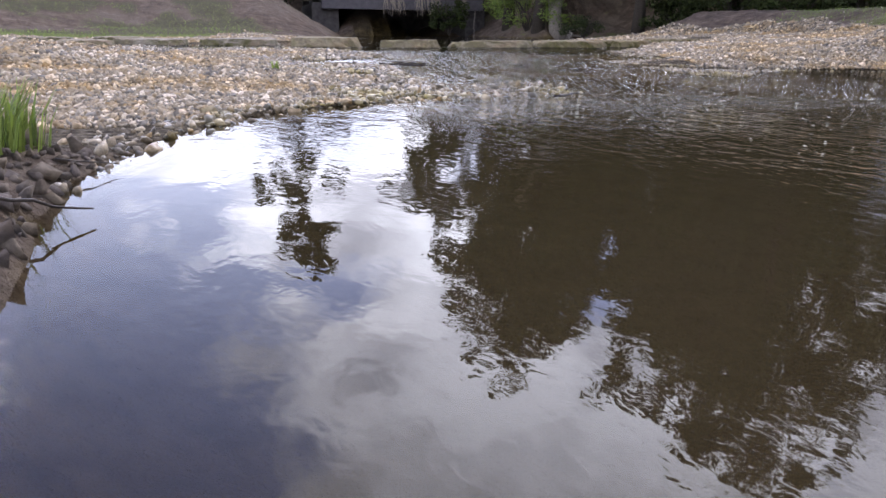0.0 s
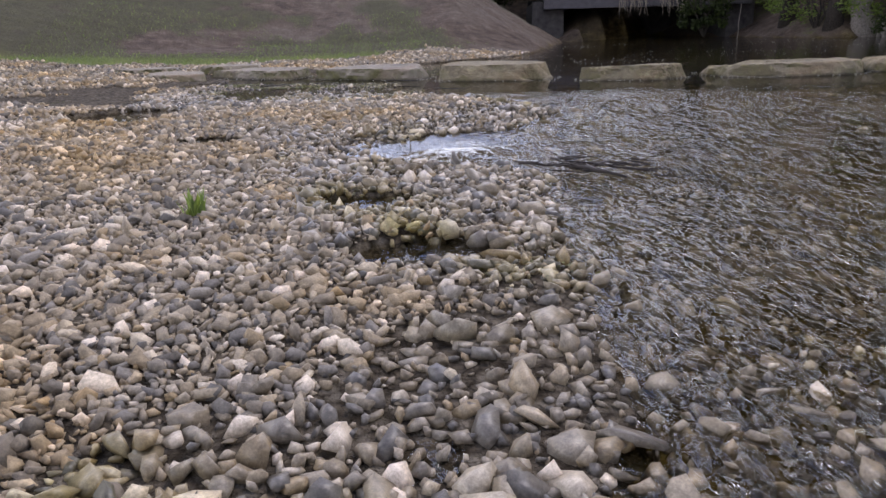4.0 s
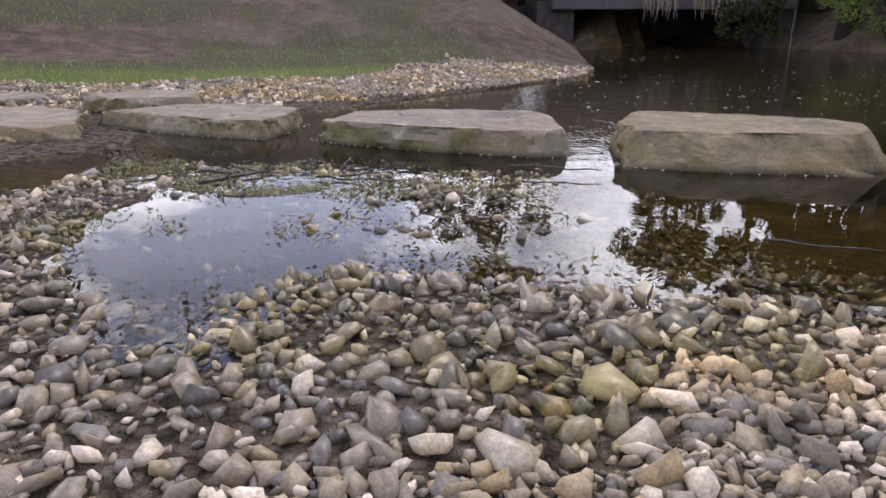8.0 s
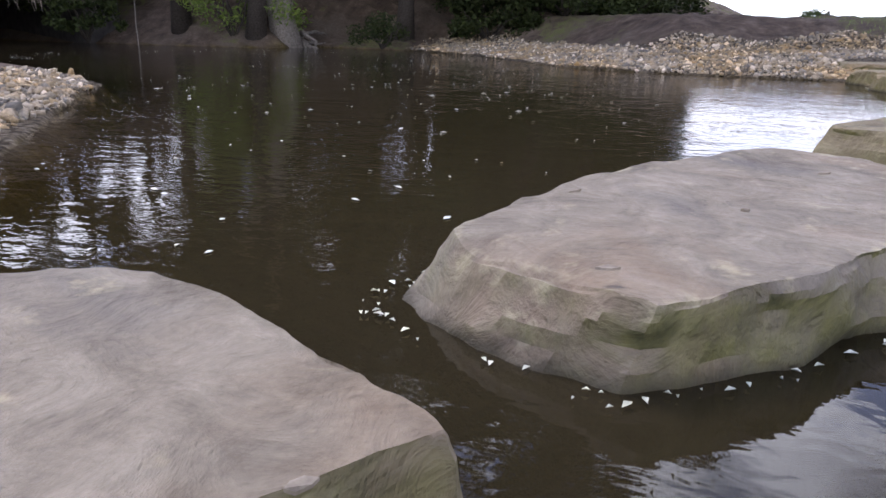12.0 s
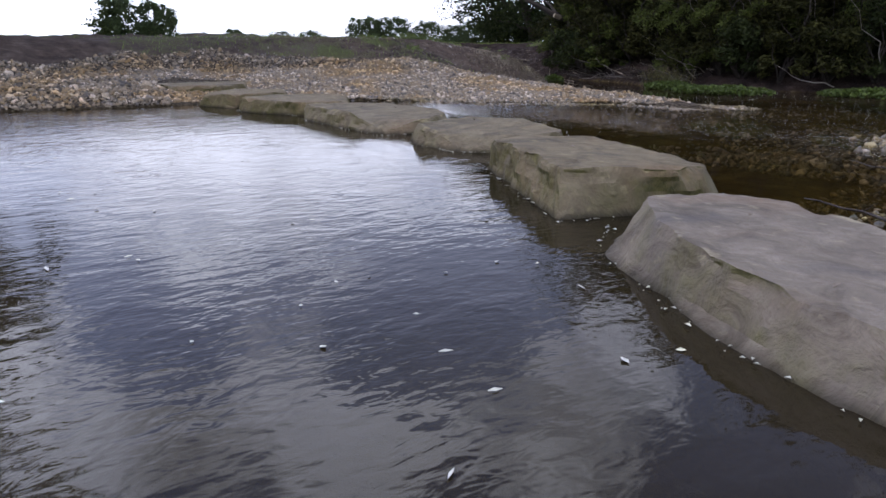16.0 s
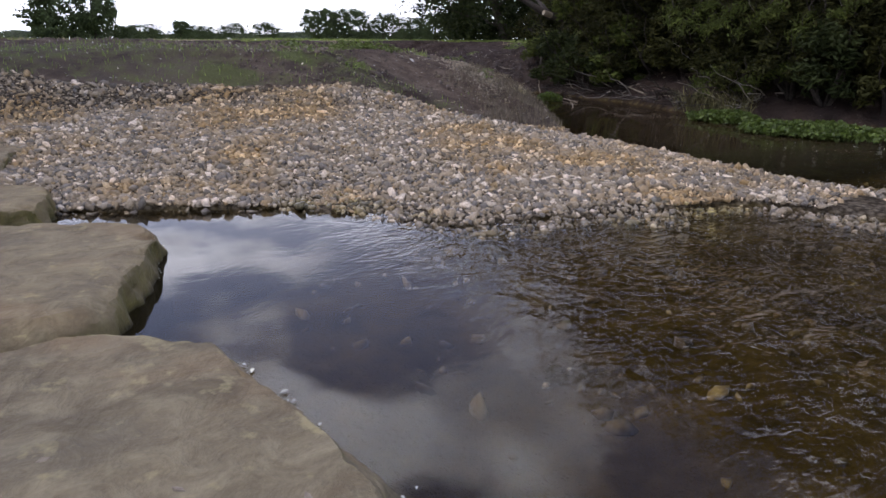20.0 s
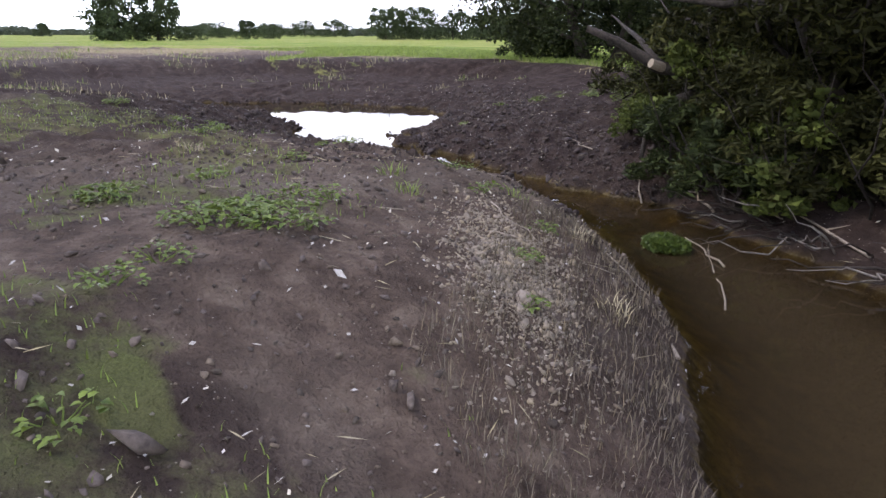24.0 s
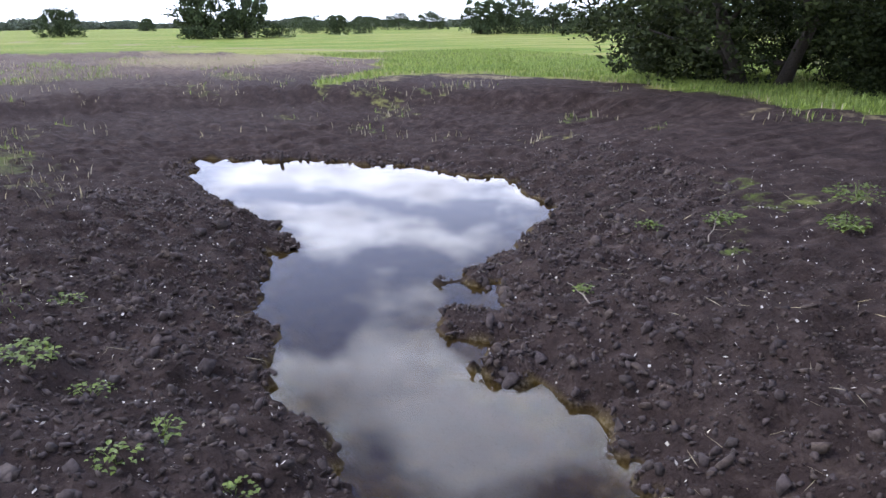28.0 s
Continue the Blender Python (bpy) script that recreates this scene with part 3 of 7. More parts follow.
def make_water():
    m, nt, nd, lk, p = material("stream_water")
    nd.remove(p)
    out = nd["Material Output"]
    tc_ = nd.new("ShaderNodeTexCoord")
    depth = attribute(nt, "depth").outputs["Fac"]
    flow = attribute(nt, "flow").outputs["Fac"]
    warp = nd.new("ShaderNodeMapping")
    warp.inputs["Scale"].default_value = (1.0, 0.55, 1.0)
    warp.inputs["Rotation"].default_value = (0, 0, 0.35)
    lk.new(tc_.outputs["Object"], warp.inputs["Vector"])
    w1 = noise_node(nt, 7.0, 2.5, 0.5, warp.outputs[0], 0.6)
    w2 = noise_node(nt, 26.0, 2.0, 0.5, warp.outputs[0], 0.4)
    calm = noise_node(nt, 0.9, 3, 0.5)
    rough = calc(nt, "ADD", calc(nt, "MAXIMUM", flow, 0.0), calc(nt, "MULTIPLY", ramp(nt, calm, (0.42, (0, 0, 0)), (0.68, (1, 1, 1))), calc(nt, "MULTIPLY", calc(nt, "ADD", flow, 0.05), 0.45)))
    h = calc(nt, "MULTIPLY", calc(nt, "ADD", w1, calc(nt, "MULTIPLY", w2, 0.42)), rough)
    nrm = bump(nt, h, 1.0, 0.06)
    body_ = ramp(nt, depth, (0.0, (0.92, 0.90, 0.84)), (0.12, (0.74, 0.67, 0.48)), (0.3, (0.36, 0.30, 0.17)), (0.6, (0.13, 0.10, 0.055)))
    clear = nd.new("ShaderNodeBsdfTransparent")
    lk.new(body_, clear.inputs[0])
    murk = nd.new("ShaderNodeBsdfDiffuse")
    lk.new(blend(nt, attribute(nt, "silt").outputs["Fac"], (0.034, 0.026, 0.013), (0.044, 0.031, 0.016)), murk.inputs[0])
    m1 = nd.new("ShaderNodeMixShader")
    lk.new(ramp(nt, depth, (0.03, (0, 0, 0)), (0.5, (0.75, 0.75, 0.75))), m1.inputs[0])
    lk.new(clear.outputs[0], m1.inputs[1])
    lk.new(murk.outputs[0], m1.inputs[2])
    gloss = nd.new("ShaderNodeBsdfGlossy")
    gloss.inputs["Roughness"].default_value = 0.015
    lk.new(nrm, gloss.inputs["Normal"])
    fres = nd.new("ShaderNodeFresnel")
    fres.inputs["IOR"].default_value = 1.333
    lk.new(nrm, fres.inputs["Normal"])
    m2 = nd.new("ShaderNodeMixShader")
    lk.new(fres.outputs[0], m2.inputs[0])
    lk.new(m1.outputs[0], m2.inputs[1])
    lk.new(gloss.outputs[0], m2.inputs[2])
    lk.new(m2.outputs[0], out.inputs["Surface"])
    return m


def make_plain(name, a, b, scale=14.0, rough=0.85, relief=0.01, spread=(0.3, 0.7), island=0.0, translucent=0.0, sheen=0.3):
    """A two-tone surface with grain; island: how far pieces differ from one another."""
    m, nt, nd, lk, p = material(name)
    n = noise_node(nt, scale, 5, 0.65)
    col = ramp(nt, n, (spread[0], a), (spread[1], b))
    if island:
        geo = nd.new("ShaderNodeNewGeometry")
        lo, hi = 1 - island, 1 + island
        col = blend(nt, 1.0, col, ramp(nt, geo.outputs["Random Per Island"], (0.0, (lo, lo, lo * 0.9)), (0.6, (1, 1, 1)), (1.0, (hi, hi * 0.97, hi * 0.8))), "MULTIPLY")
    lk.new(col, p.inputs["Base Color"])
    p.inputs["Roughness"].default_value = rough
    p.inputs["Specular IOR Level"].default_value = sheen
    if relief:
        lk.new(bump(nt, n, 0.6, relief), p.inputs["Normal"])
    if translucent:
        out = nd["Material Output"]
        t = nd.new("ShaderNodeBsdfTranslucent")
        lk.new(col, t.inputs[0])
        mx = nd.new("ShaderNodeMixShader")
        mx.inputs[0].default_value = translucent
        lk.new(p.outputs[0], mx.inputs[1])
        lk.new(t.outputs[0], mx.inputs[2])
        lk.new(mx.outputs[0], out.inputs["Surface"])
    return m


GROUND, WATER, SLAB = make_ground(), make_water(), make_slab()
SLAB_OLIVE = make_slab("olive_sandstone", (0.74, 0.70, 0.50))
PEBBLE = make_pebble("river_gravel", (1.08, 0.88, 0.55))
PEBBLE_WET = make_pebble("wet_algae_gravel", (0.85, 0.82, 0.36), 0.85)
CLOD = make_plain("mud_clods", (0.028, 0.021, 0.019), (0.082, 0.063, 0.055), 18, 0.9, 0.02, island=0.3)
CRUMB = make_plain("dry_soil_crumbs", (0.060, 0.047, 0.040), (0.16, 0.13, 0.108), 18, 0.95, 0.02, island=0.35)
CHIP = make_plain("pale_chips", (0.30, 0.27, 0.23), (0.55, 0.52, 0.47), 40, 0.8, 0.0, island=0.3)
BARK = make_plain("bark", (0.016, 0.013, 0.010), (0.058, 0.047, 0.037), 22, 0.95, 0.03)
ROOT = make_plain("pale_bark", (0.10, 0.085, 0.07), (0.26, 0.23, 0.195), 18, 0.95, 0.02)
CUT = make_plain("cut_wood", (0.17, 0.135, 0.09), (0.29, 0.24, 0.17), 30, 0.8, 0.0)
TWIG = make_plain("dead_twigs", (0.12, 0.095, 0.07), (0.33, 0.28, 0.215), 25, 0.9, 0.0, island=0.35)
DRIFT = make_plain("wet_driftwood", (0.018, 0.014, 0.011), (0.055, 0.043, 0.033), 25, 0.5, 0.005, island=0.3)
WILLOW = make_plain("willow_leaves", (0.009, 0.0105, 0.004), (0.058, 0.060, 0.019), 1.6, 0.7, 0.0, island=0.6, translucent=0.15, sheen=0.08)
OAK = make_plain("dark_leaves", (0.013, 0.019, 0.007), (0.046, 0.060, 0.020), 2, 0.7, 0.0, island=0.45, translucent=0.15, sheen=0.1)
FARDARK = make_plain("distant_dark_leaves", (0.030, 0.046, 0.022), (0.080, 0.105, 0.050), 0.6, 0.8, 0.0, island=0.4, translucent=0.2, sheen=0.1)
# paler and greyer leaves: the haze of distance is put into the colour
FAR_HAZE = make_plain("hazed_distant_leaves", (0.08, 0.10, 0.075), (0.15, 0.18, 0.125), 0.4, 0.8, 0.0, island=0.3, translucent=0.35)
WEED = make_plain("weed_leaves", (0.08, 0.122, 0.022), (0.175, 0.235, 0.05), 9, 0.55, 0.0, island=0.35, translucent=0.25)
CRESS = make_plain("watercress", (0.042, 0.068, 0.012), (0.095, 0.135, 0.028), 9, 0.5, 0.0, island=0.35, translucent=0.2)
BLADE = make_plain("grass_blades", (0.11, 0.17, 0.03), (0.25, 0.32, 0.08), 5, 0.6, 0.0, island=0.4, translucent=0.25)
REED = make_plain("olive_reeds", (0.075, 0.072, 0.032), (0.19, 0.175, 0.095), 8, 0.8, 0.0, island=0.4, sheen=0.1)
WITHER = make_plain("withered_grass", (0.085, 0.070, 0.052), (0.20, 0.17, 0.13), 8, 0.9, 0.0, island=0.4, sheen=0.05)
SHOOT = make_plain("olive_shoots", (0.036, 0.050, 0.012), (0.105, 0.128, 0.032), 6, 0.7, 0.0, island=0.4, translucent=0.2, sheen=0.1)
STRAW = make_plain("dry_grass", (0.22, 0.185, 0.11), (0.42, 0.37, 0.25), 8, 0.8, 0.0, island=0.35)
# one near-black tone for all the concrete of the bridge
CONCRETE = make_plain("dark_concrete", (0.026, 0.023, 0.022), (0.075, 0.068, 0.064), 3, 0.9, 0.02)
STEEL = make_plain("purple_grey_beam", (0.045, 0.040, 0.044), (0.085, 0.076, 0.080), 4, 0.6, 0.004)
PALE = make_plain("floating_petals", (0.42, 0.42, 0.34), (0.72, 0.72, 0.62), 40, 0.6, 0.0, island=0.25)
ALGAE = make_plain("olive_algae", (0.045, 0.046, 0.014), (0.12, 0.112, 0.038), 12, 0.6, 0.0, island=0.4)
MOSS = make_plain("yellow_green_algae", (0.075, 0.078, 0.022), (0.25, 0.25, 0.085), 16, 0.6, 0.0, island=0.5)
SCRAP = make_plain("yellowed_leaves", (0.05, 0.046, 0.02), (0.17, 0.15, 0.065), 30, 0.6, 0.0, island=0.5)
CLAY = make_plain("pale_dry_clay", (0.17, 0.14, 0.108), (0.29, 0.245, 0.192), 25, 0.95, 0.01, island=0.15)


# ---- mesh helpers ----
def link_mesh(name, verts, faces, mat, parent=None, label="", smooth_faces=False):
    me = bpy.data.meshes.new(name)
    me.from_pydata(verts, [], faces)
    me.materials.append(mat)
    if smooth_faces:
        me.polygons.foreach_set("use_smooth", [True] * len(me.polygons))
    ob = new(name, me)
    if parent is not None:
        ob.parent = parent
    if label:
        tagged(ob, label)
    return ob


def fast_mesh(name, verts, faces, mat, smooth_faces=False):
    """Links a big mesh from arrays; all faces have the same number of corners."""
    me = bpy.data.meshes.new(name)
    nv, (nf, k) = len(verts), faces.shape
    me.vertices.add(nv)
    me.vertices.foreach_set("co", np.ascontiguousarray(verts, dtype=np.float32).ravel())
    me.loops.add(nf * k)
    me.loops.foreach_set("vertex_index", np.ascontiguousarray(faces, dtype=np.int32).ravel())
    me.polygons.add(nf)
    me.polygons.foreach_set("loop_start", np.arange(0, nf * k, k, dtype=np.int32))
    if smooth_faces:
        me.polygons.foreach_set("use_smooth", np.ones(nf, bool))
    me.update(calc_edges=True)
    me.materials.append(mat)
    return new(name, me)


def ico(level_):
    bm = bmesh.new()
    bmesh.ops.create_icosphere(bm, subdivisions=level_, radius=1.0)
    bm.verts.ensure_lookup_table()
    v = np.array([x.co[:] for x in bm.verts])
    f = np.array([[q.index for q in x.verts] for x in bm.faces])
    bm.free()
    return v, f


def rough_cube():
    """A cube with three by three points a side, pulled half way to a ball: 26 points, 48 triangles."""
    bm = bmesh.new()
    bmesh.ops.create_cube(bm, size=2)
    bmesh.ops.subdivide_edges(bm, edges=bm.edges[:], cuts=1, use_grid_fill=True)
    bmesh.ops.triangulate(bm, faces=bm.faces[:])
    bm.verts.ensure_lookup_table()
    v = np.array([x.co[:] for x in bm.verts])
    f = np.array([[q.index for q in x.verts] for x in bm.faces])
    bm.free()
    return v / np.linalg.norm(v, axis=1)[:, None] * 0.60 + v * 0.36, f


def rock_templates(level_, count, rng):
    """Angular broken stones: a rounded block cut by random planes."""
    v0, f = rough_cube() if level_ == 2 else ico(level_)
    out = []
    for _ in range(count):
        v = v0 * (1 + 0.05 * rng.normal(size=(len(v0), 1))) * rng.uniform(0.7, 1.3, 3)
        for _ in range(7):
            n = rng.normal(size=3)
            n /= np.linalg.norm(n)
            over = np.maximum(v @ n - rng.uniform(0.32, 0.8), 0)
            v = v - over[:, None] * n
        out.append(v)
    return out, f


def turns(rng, n, tilt=1.0):
    """Random turn matrices."""
    q = rng.normal(size=(n, 4))
    q[:, 1:3] *= tilt
    q /= np.linalg.norm(q, axis=1)[:, None]
    w, x, y, z = q.T
    return np.stack([np.stack([1 - 2 * (y * y + z * z), 2 * (x * y - z * w), 2 * (x * z + y * w)], -1),
                     np.stack([2 * (x * y + z * w), 1 - 2 * (x * x + z * z), 2 * (y * z - x * w)], -1),
                     np.stack([2 * (x * z - y * w), 2 * (y * z + x * w), 1 - 2 * (x * x + y * y)], -1)], 1)


def hull_templates(points, count, rng):
    """Broken flints: convex blocks with a few flat faces."""
    vs, fs = [], []
    while len(vs) < count:
        p = rng.normal(size=(points, 3))
        for _ in range(3):                  # push the corners apart
            p /= np.linalg.norm(p, axis=1)[:, None]
            d = p[:, None] - p[None]
            p = p + 0.04 * (d / (np.sum(d * d, -1) + 0.05)[..., None]).sum(1)
        p /= np.linalg.norm(p, axis=1)[:, None]
        bm = bmesh.new()
        vv = [bm.verts.new(q) for q in p]
        bm.verts.index_update()
        bmesh.ops.convex_hull(bm, input=vv)
        bmesh.ops.triangulate(bm, faces=bm.faces[:])
        f = [[q.index for q in x.verts] for x in bm.faces]
        bm.free()
        if len(f) == 2 * points - 4:
            vs.append(p * rng.uniform(0.75, 1.2, 3) + 0.12 * p[:, [1, 2, 0]] * rng.normal(size=3))
            fs.append(f)
    return np.stack(vs), np.array(fs)


def scatter_rocks(name, xyz, size, mat, rng, level_=2, flat=(1.0, 0.82, 0.56), smooth_faces=False, tilt=0.55):
    if level_ == 3:
        temps, f = rock_templates(2, 24, rng)
        temps, f = np.stack(temps), np.stack([f] * 24)
    else:
        temps, f = hull_templates(9 if level_ == 2 else 8, 60, rng)
    n = len(xyz)
    pick = rng.integers(0, len(temps), n)
    shape = np.array(flat) * rng.uniform(0.75, 1.25, (n, 3))
    v = temps[pick] * shape[:, None, :] * size[:, None, None]
    v = np.einsum("nij,nkj->nki", turns(rng, n, tilt), v) + xyz[:, None, :]
    faces = (f[pick] + (np.arange(n) * temps.shape[1])[:, None, None]).reshape(-1, 3)
    return fast_mesh(name, v.reshape(-1, 3), faces, mat, smooth_faces)


def jitter(x0, x1, y0, y1, step, rng):
    gx, gy = np.meshgrid(np.arange(x0, x1, step), np.arange(y0, y1, step * 0.87))
    gx[1::2] += step / 2
    return (gx + rng.uniform(-0.42, 0.42, gx.shape) * step).ravel(), (gy + rng.uniform(-0.42, 0.42, gy.shape) * step).ravel()


def tube(points, radii, sides=8):
    """Vertices and quads of a tapered tube along points."""
    pts = [Vector(p) for p in points]
    verts, faces = [], []
    for i, p in enumerate(pts):
        d = (pts[min(i + 1, len(pts) - 1)] - pts[max(i - 1, 0)]).normalized()
        u = d.orthogonal().normalized() if abs(d.z) > 0.95 else d.cross(Vector((0, 0, 1))).normalized()
        w = d.cross(u)
        for k in range(sides):
            a = 2 * math.pi * k / sides
            verts.append(p + (u * math.cos(a) + w * math.sin(a)) * radii[i])
    for i in range(len(pts) - 1):
        for k in range(sides):
            a, b = i * sides + k, i * sides + (k + 1) % sides
            faces.append((a, b, b + sides, a + sides))
    faces.append(tuple(range(sides))[::-1])
    faces.append(tuple(range((len(pts) - 1) * sides, len(pts) * sides)))
    return verts, faces


def bent(start, end, rnd, steps=6, sway=0.12):
    """Points of a slightly crooked line."""
    a, b = Vector(start), Vector(end)
    ln = (b - a).length
    out = []
    for i in range(steps + 1):
        t = i / steps
        off = Vector((rnd.uniform(-1, 1), rnd.uniform(-1, 1), rnd.uniform(-0.6, 0.6))) * ln * sway * math.sin(math.pi * t)
        out.append(a.lerp(b, t) + off * 0.7)
    return out


def leaves(centres, spreads, per, length, width, rng, droop=0.3, mat=None, name="crown"):
    """Many small pointed leaves in clumps round the centres: each leaf is a folded pair of triangles."""
    c = np.repeat(np.asarray(centres, float), per, axis=0)
    s = np.repeat(np.asarray(spreads, float), per)
    n = len(c)
    p = rng.normal(size=(n, 3))
    p /= np.linalg.norm(p, axis=1)[:, None]
    p *= (rng.uniform(0, 1, n) ** 0.45)[:, None]
    c = c + p * s[:, None] * np.array([1, 1, 0.75])
    d = rng.normal(size=(n, 3))
    d[:, 2] = d[:, 2] * 0.6 - droop
    d /= np.linalg.norm(d, axis=1)[:, None]
    u = np.cross(d, rng.normal(size=(n, 3)))
    u /= np.linalg.norm(u, axis=1)[:, None] + 1e-9
    ln, wd = length * rng.uniform(0.6, 1.3, n)[:, None], width * rng.uniform(0.7, 1.3, n)[:, None]
    fold = np.cross(d, u) * wd * 0.35
    v = np.stack([c - d * ln / 2, c + u * wd / 2 + fold, c + d * ln / 2, c - u * wd / 2 + fold], 1)
    base = (np.arange(n) * 4)[:, None]
    f = np.concatenate([base + np.array([[0, 1, 2]]), base + np.array([[0, 2, 3]])])
    return fast_mesh(name, v.reshape(-1, 3), f, mat)


def tree(name, base, height, spread, seed, mat, label, leaf=(0.09, 0.03), clumps=60, per=90, trunk=0.18, lean=(0, 0), low=0.3, stems=1, bark=None, group="", clump=0.16):
    rnd, rng = random.Random(seed), np.random.default_rng(seed)
    root = new(name)
    tagged(root, label, "tree", group)
    bark = bark or BARK
    tips = []
    for s in range(stems):
        a0 = rnd.uniform(0, 6.28)
        off = Vector((math.cos(a0), math.sin(a0), 0)) * (0.0 if stems == 1 else spread * 0.12)
        top = Vector((lean[0] + off.x * 4 * (stems > 1), lean[1] + off.y * 4 * (stems > 1), height * rnd.uniform(0.7, 0.85)))
        line = bent(off + Vector((0, 0, -0.3)), off + top, rnd, 8, 0.07)
        rad = [trunk * (1.25 if i == 0 else 1) * (1 - 0.88 * i / 8) for i in range(9)]
        v, f = tube(line, rad, 9)
        link_mesh("trunk", v, f, bark, root, smooth_faces=True)
        nl = max(4, int(9 / stems) + 2)
        for k in range(nl):
            t = low + (0.95 - low) * (k + rnd.random() * 0.6) / nl
            i = min(int(t * 8), 7)
            st = line[i].lerp(line[i + 1], t * 8 - i)
            a = k * 2.4 + rnd.uniform(-0.5, 0.5)
            reach = spread * (1.05 - 0.55 * t) * rnd.uniform(0.7, 1.1)
            en = st + Vector((math.cos(a) * reach, math.sin(a) * reach, reach * rnd.uniform(0.05, 0.6)))
            ln = bent(st, en, rnd, 6, 0.1)
            v, f = tube(ln, [trunk * 0.42 * (1 - t * 0.5) * (1 - 0.85 * j / 6) for j in range(7)], 6)
            link_mesh("limb", v, f, bark, root, smooth_faces=True)
            tips += [ln[3], ln[4], ln[5], ln[6]]
        tips += [line[7], line[8]]
    cs, ss = [], []
    for _ in range(clumps):
        p = rnd.choice(tips)
        j = spread * 0.30
        cs.append((p.x + rnd.uniform(-j, j), p.y + rnd.uniform(-j, j), max(p.z + rnd.uniform(-j, j) * 0.8, height * low * 0.55)))
        ss.append(spread * clump * rnd.uniform(0.7, 1.5))
    crown = leaves(cs, ss, per, leaf[0], leaf[1], rng, 0.35, mat)
    crown.parent = root
    root.matrix_basis = Matrix.Translation(base)
    return root


# ---- ground ----
def axis_lines(a, b, step, far):
    inner = list(np.arange(a, b + step / 2, step))
    out, s, v = [], step, b
    while v < far:
        s *= 1.17
        v += s
        out.append(v)
    left, s, v = [], step, a
    while v > -far:
        s *= 1.17
        v -= s
        left.append(v)
    return np.array(left[::-1] + inner + out)


GX, GY = axis_lines(-6.0, 38.0, 0.105, 900), axis_lines(-12.5, 18.0, 0.105, 900)
gx, gy = np.meshgrid(GX, GY)
gz, g_gravel, g_grass, g_straw, g_wet, g_lv = terrain(gx, gy)
nx, ny = len(GX), len(GY)
idx = np.arange(nx * ny).reshape(ny, nx)
quads = np.stack([idx[:-1, :-1], idx[:-1, 1:], idx[1:, 1:], idx[1:, :-1]], -1).reshape(-1, 4)
ground = fast_mesh("ground", np.stack([gx, gy, gz], -1).reshape(-1, 3), quads, GROUND, True)
tagged(ground, "gravel banks, dark bare mud and green meadow round a stream", "ground", kind="structure")
zone = ground.data.color_attributes.new("zone", "FLOAT_COLOR", "POINT")
zone.data.foreach_set("color", np.stack([g_gravel, g_grass, g_straw, np.ones_like(gz)], -1).astype(np.float32).ravel())
wetness = ground.data.attributes.new("wet", "FLOAT", "POINT")
wetness.data.foreach_set("value", smooth(0.0, -0.05, gz - g_lv).astype(np.float32).ravel())

thin = ground.data.attributes.new("sparse", "FLOAT", "POINT")
ux, uy, uk = on_plan(gx, gy)
thin.data.foreach_set("value", np.clip(smooth(14, 10, gx) * (1 - 0.5 * smooth(1.6, 0.4, np.abs(uy - 15.0 - 0.1 * ux))) + 0.6 * smooth(10, 14, gx) * smooth(90, 75, gx) * smooth(-5, -2, gy + 0.08 * (gx - 14)), 0, 1).astype(np.float32).ravel())
damp_shade = ground.data.attributes.new("damp_shade", "FLOAT", "POINT")
damp_shade.data.foreach_set("value", damp_shade_soil(gx, gy).astype(np.float32).ravel())

# ---- water: one sheet that follows the fall of the stream ----
keep = ((gz < g_lv + 0.06)[:-1, :-1] | (gz < g_lv + 0.06)[1:, 1:]) & (gx[:-1, :-1] > -8) & (gx[:-1, :-1] < 45) & (gy[:-1, :-1] > -32) & (gy[:-1, :-1] < 42)
wz = g_lv + 0.0 * gz
water = fast_mesh("water", np.stack([gx, gy, wz], -1).reshape(-1, 3), quads[keep.ravel()], WATER, True)
tagged(water, "shallow brown stream water with ripples and sky reflections", "water", kind="structure")
dep = water.data.attributes.new("depth", "FLOAT", "POINT")
dep.data.foreach_set("value", np.clip(g_lv - gz, 0, 2).astype(np.float32).ravel())
riffle = (0.12 * smooth(-9, -6, uy) * smooth(-1.8, 0.5, ux + 0.1 * uy) + 0.25 * smooth(-6.5, -3.5, uy) + 1.0 * smooth(-4.6, -1.5, uy)) * (smooth(5.4, 3.2, uy) * smooth(1.6, 0.8, ux) + smooth(6.4, 3.8, uy) * smooth(0.8, 1.6, ux)) * smooth(8, 5, ux) * (0.08 + 0.92 * smooth(-0.2, 0.9, ux - 0.1 * uy))
riffle = riffle * (1 - 0.97 * np.exp(-((ux - 0.75) ** 2 + (uy - 2.62) ** 2) / 0.36)) * (1 - 0.9 * smooth(1.1, 0.8, np.hypot((ux + 1.3) / 0.8, (uy - 7.1) / 1.1)))
pool = 0.05 * smooth(7, 9, uy) * smooth(-4, 2, ux)
flow = water.data.attributes.new("flow", "FLOAT", "POINT")
flow.data.foreach_set("value", (np.clip(riffle * 1.0 + pool + 0.012 * (uy < -2) * (ux < 8), 0, 1) - 0.05 * smooth(14, 17, ux)).astype(np.float32).ravel())


silty = water.data.attributes.new("silt", "FLOAT", "POINT")
silty.data.foreach_set("value", np.clip(smooth(1.5, -0.5, gy) * smooth(6.5, 8.5, gx) + 0.35 * smooth(-2, -4, gy), 0, 1).astype(np.float32).ravel())


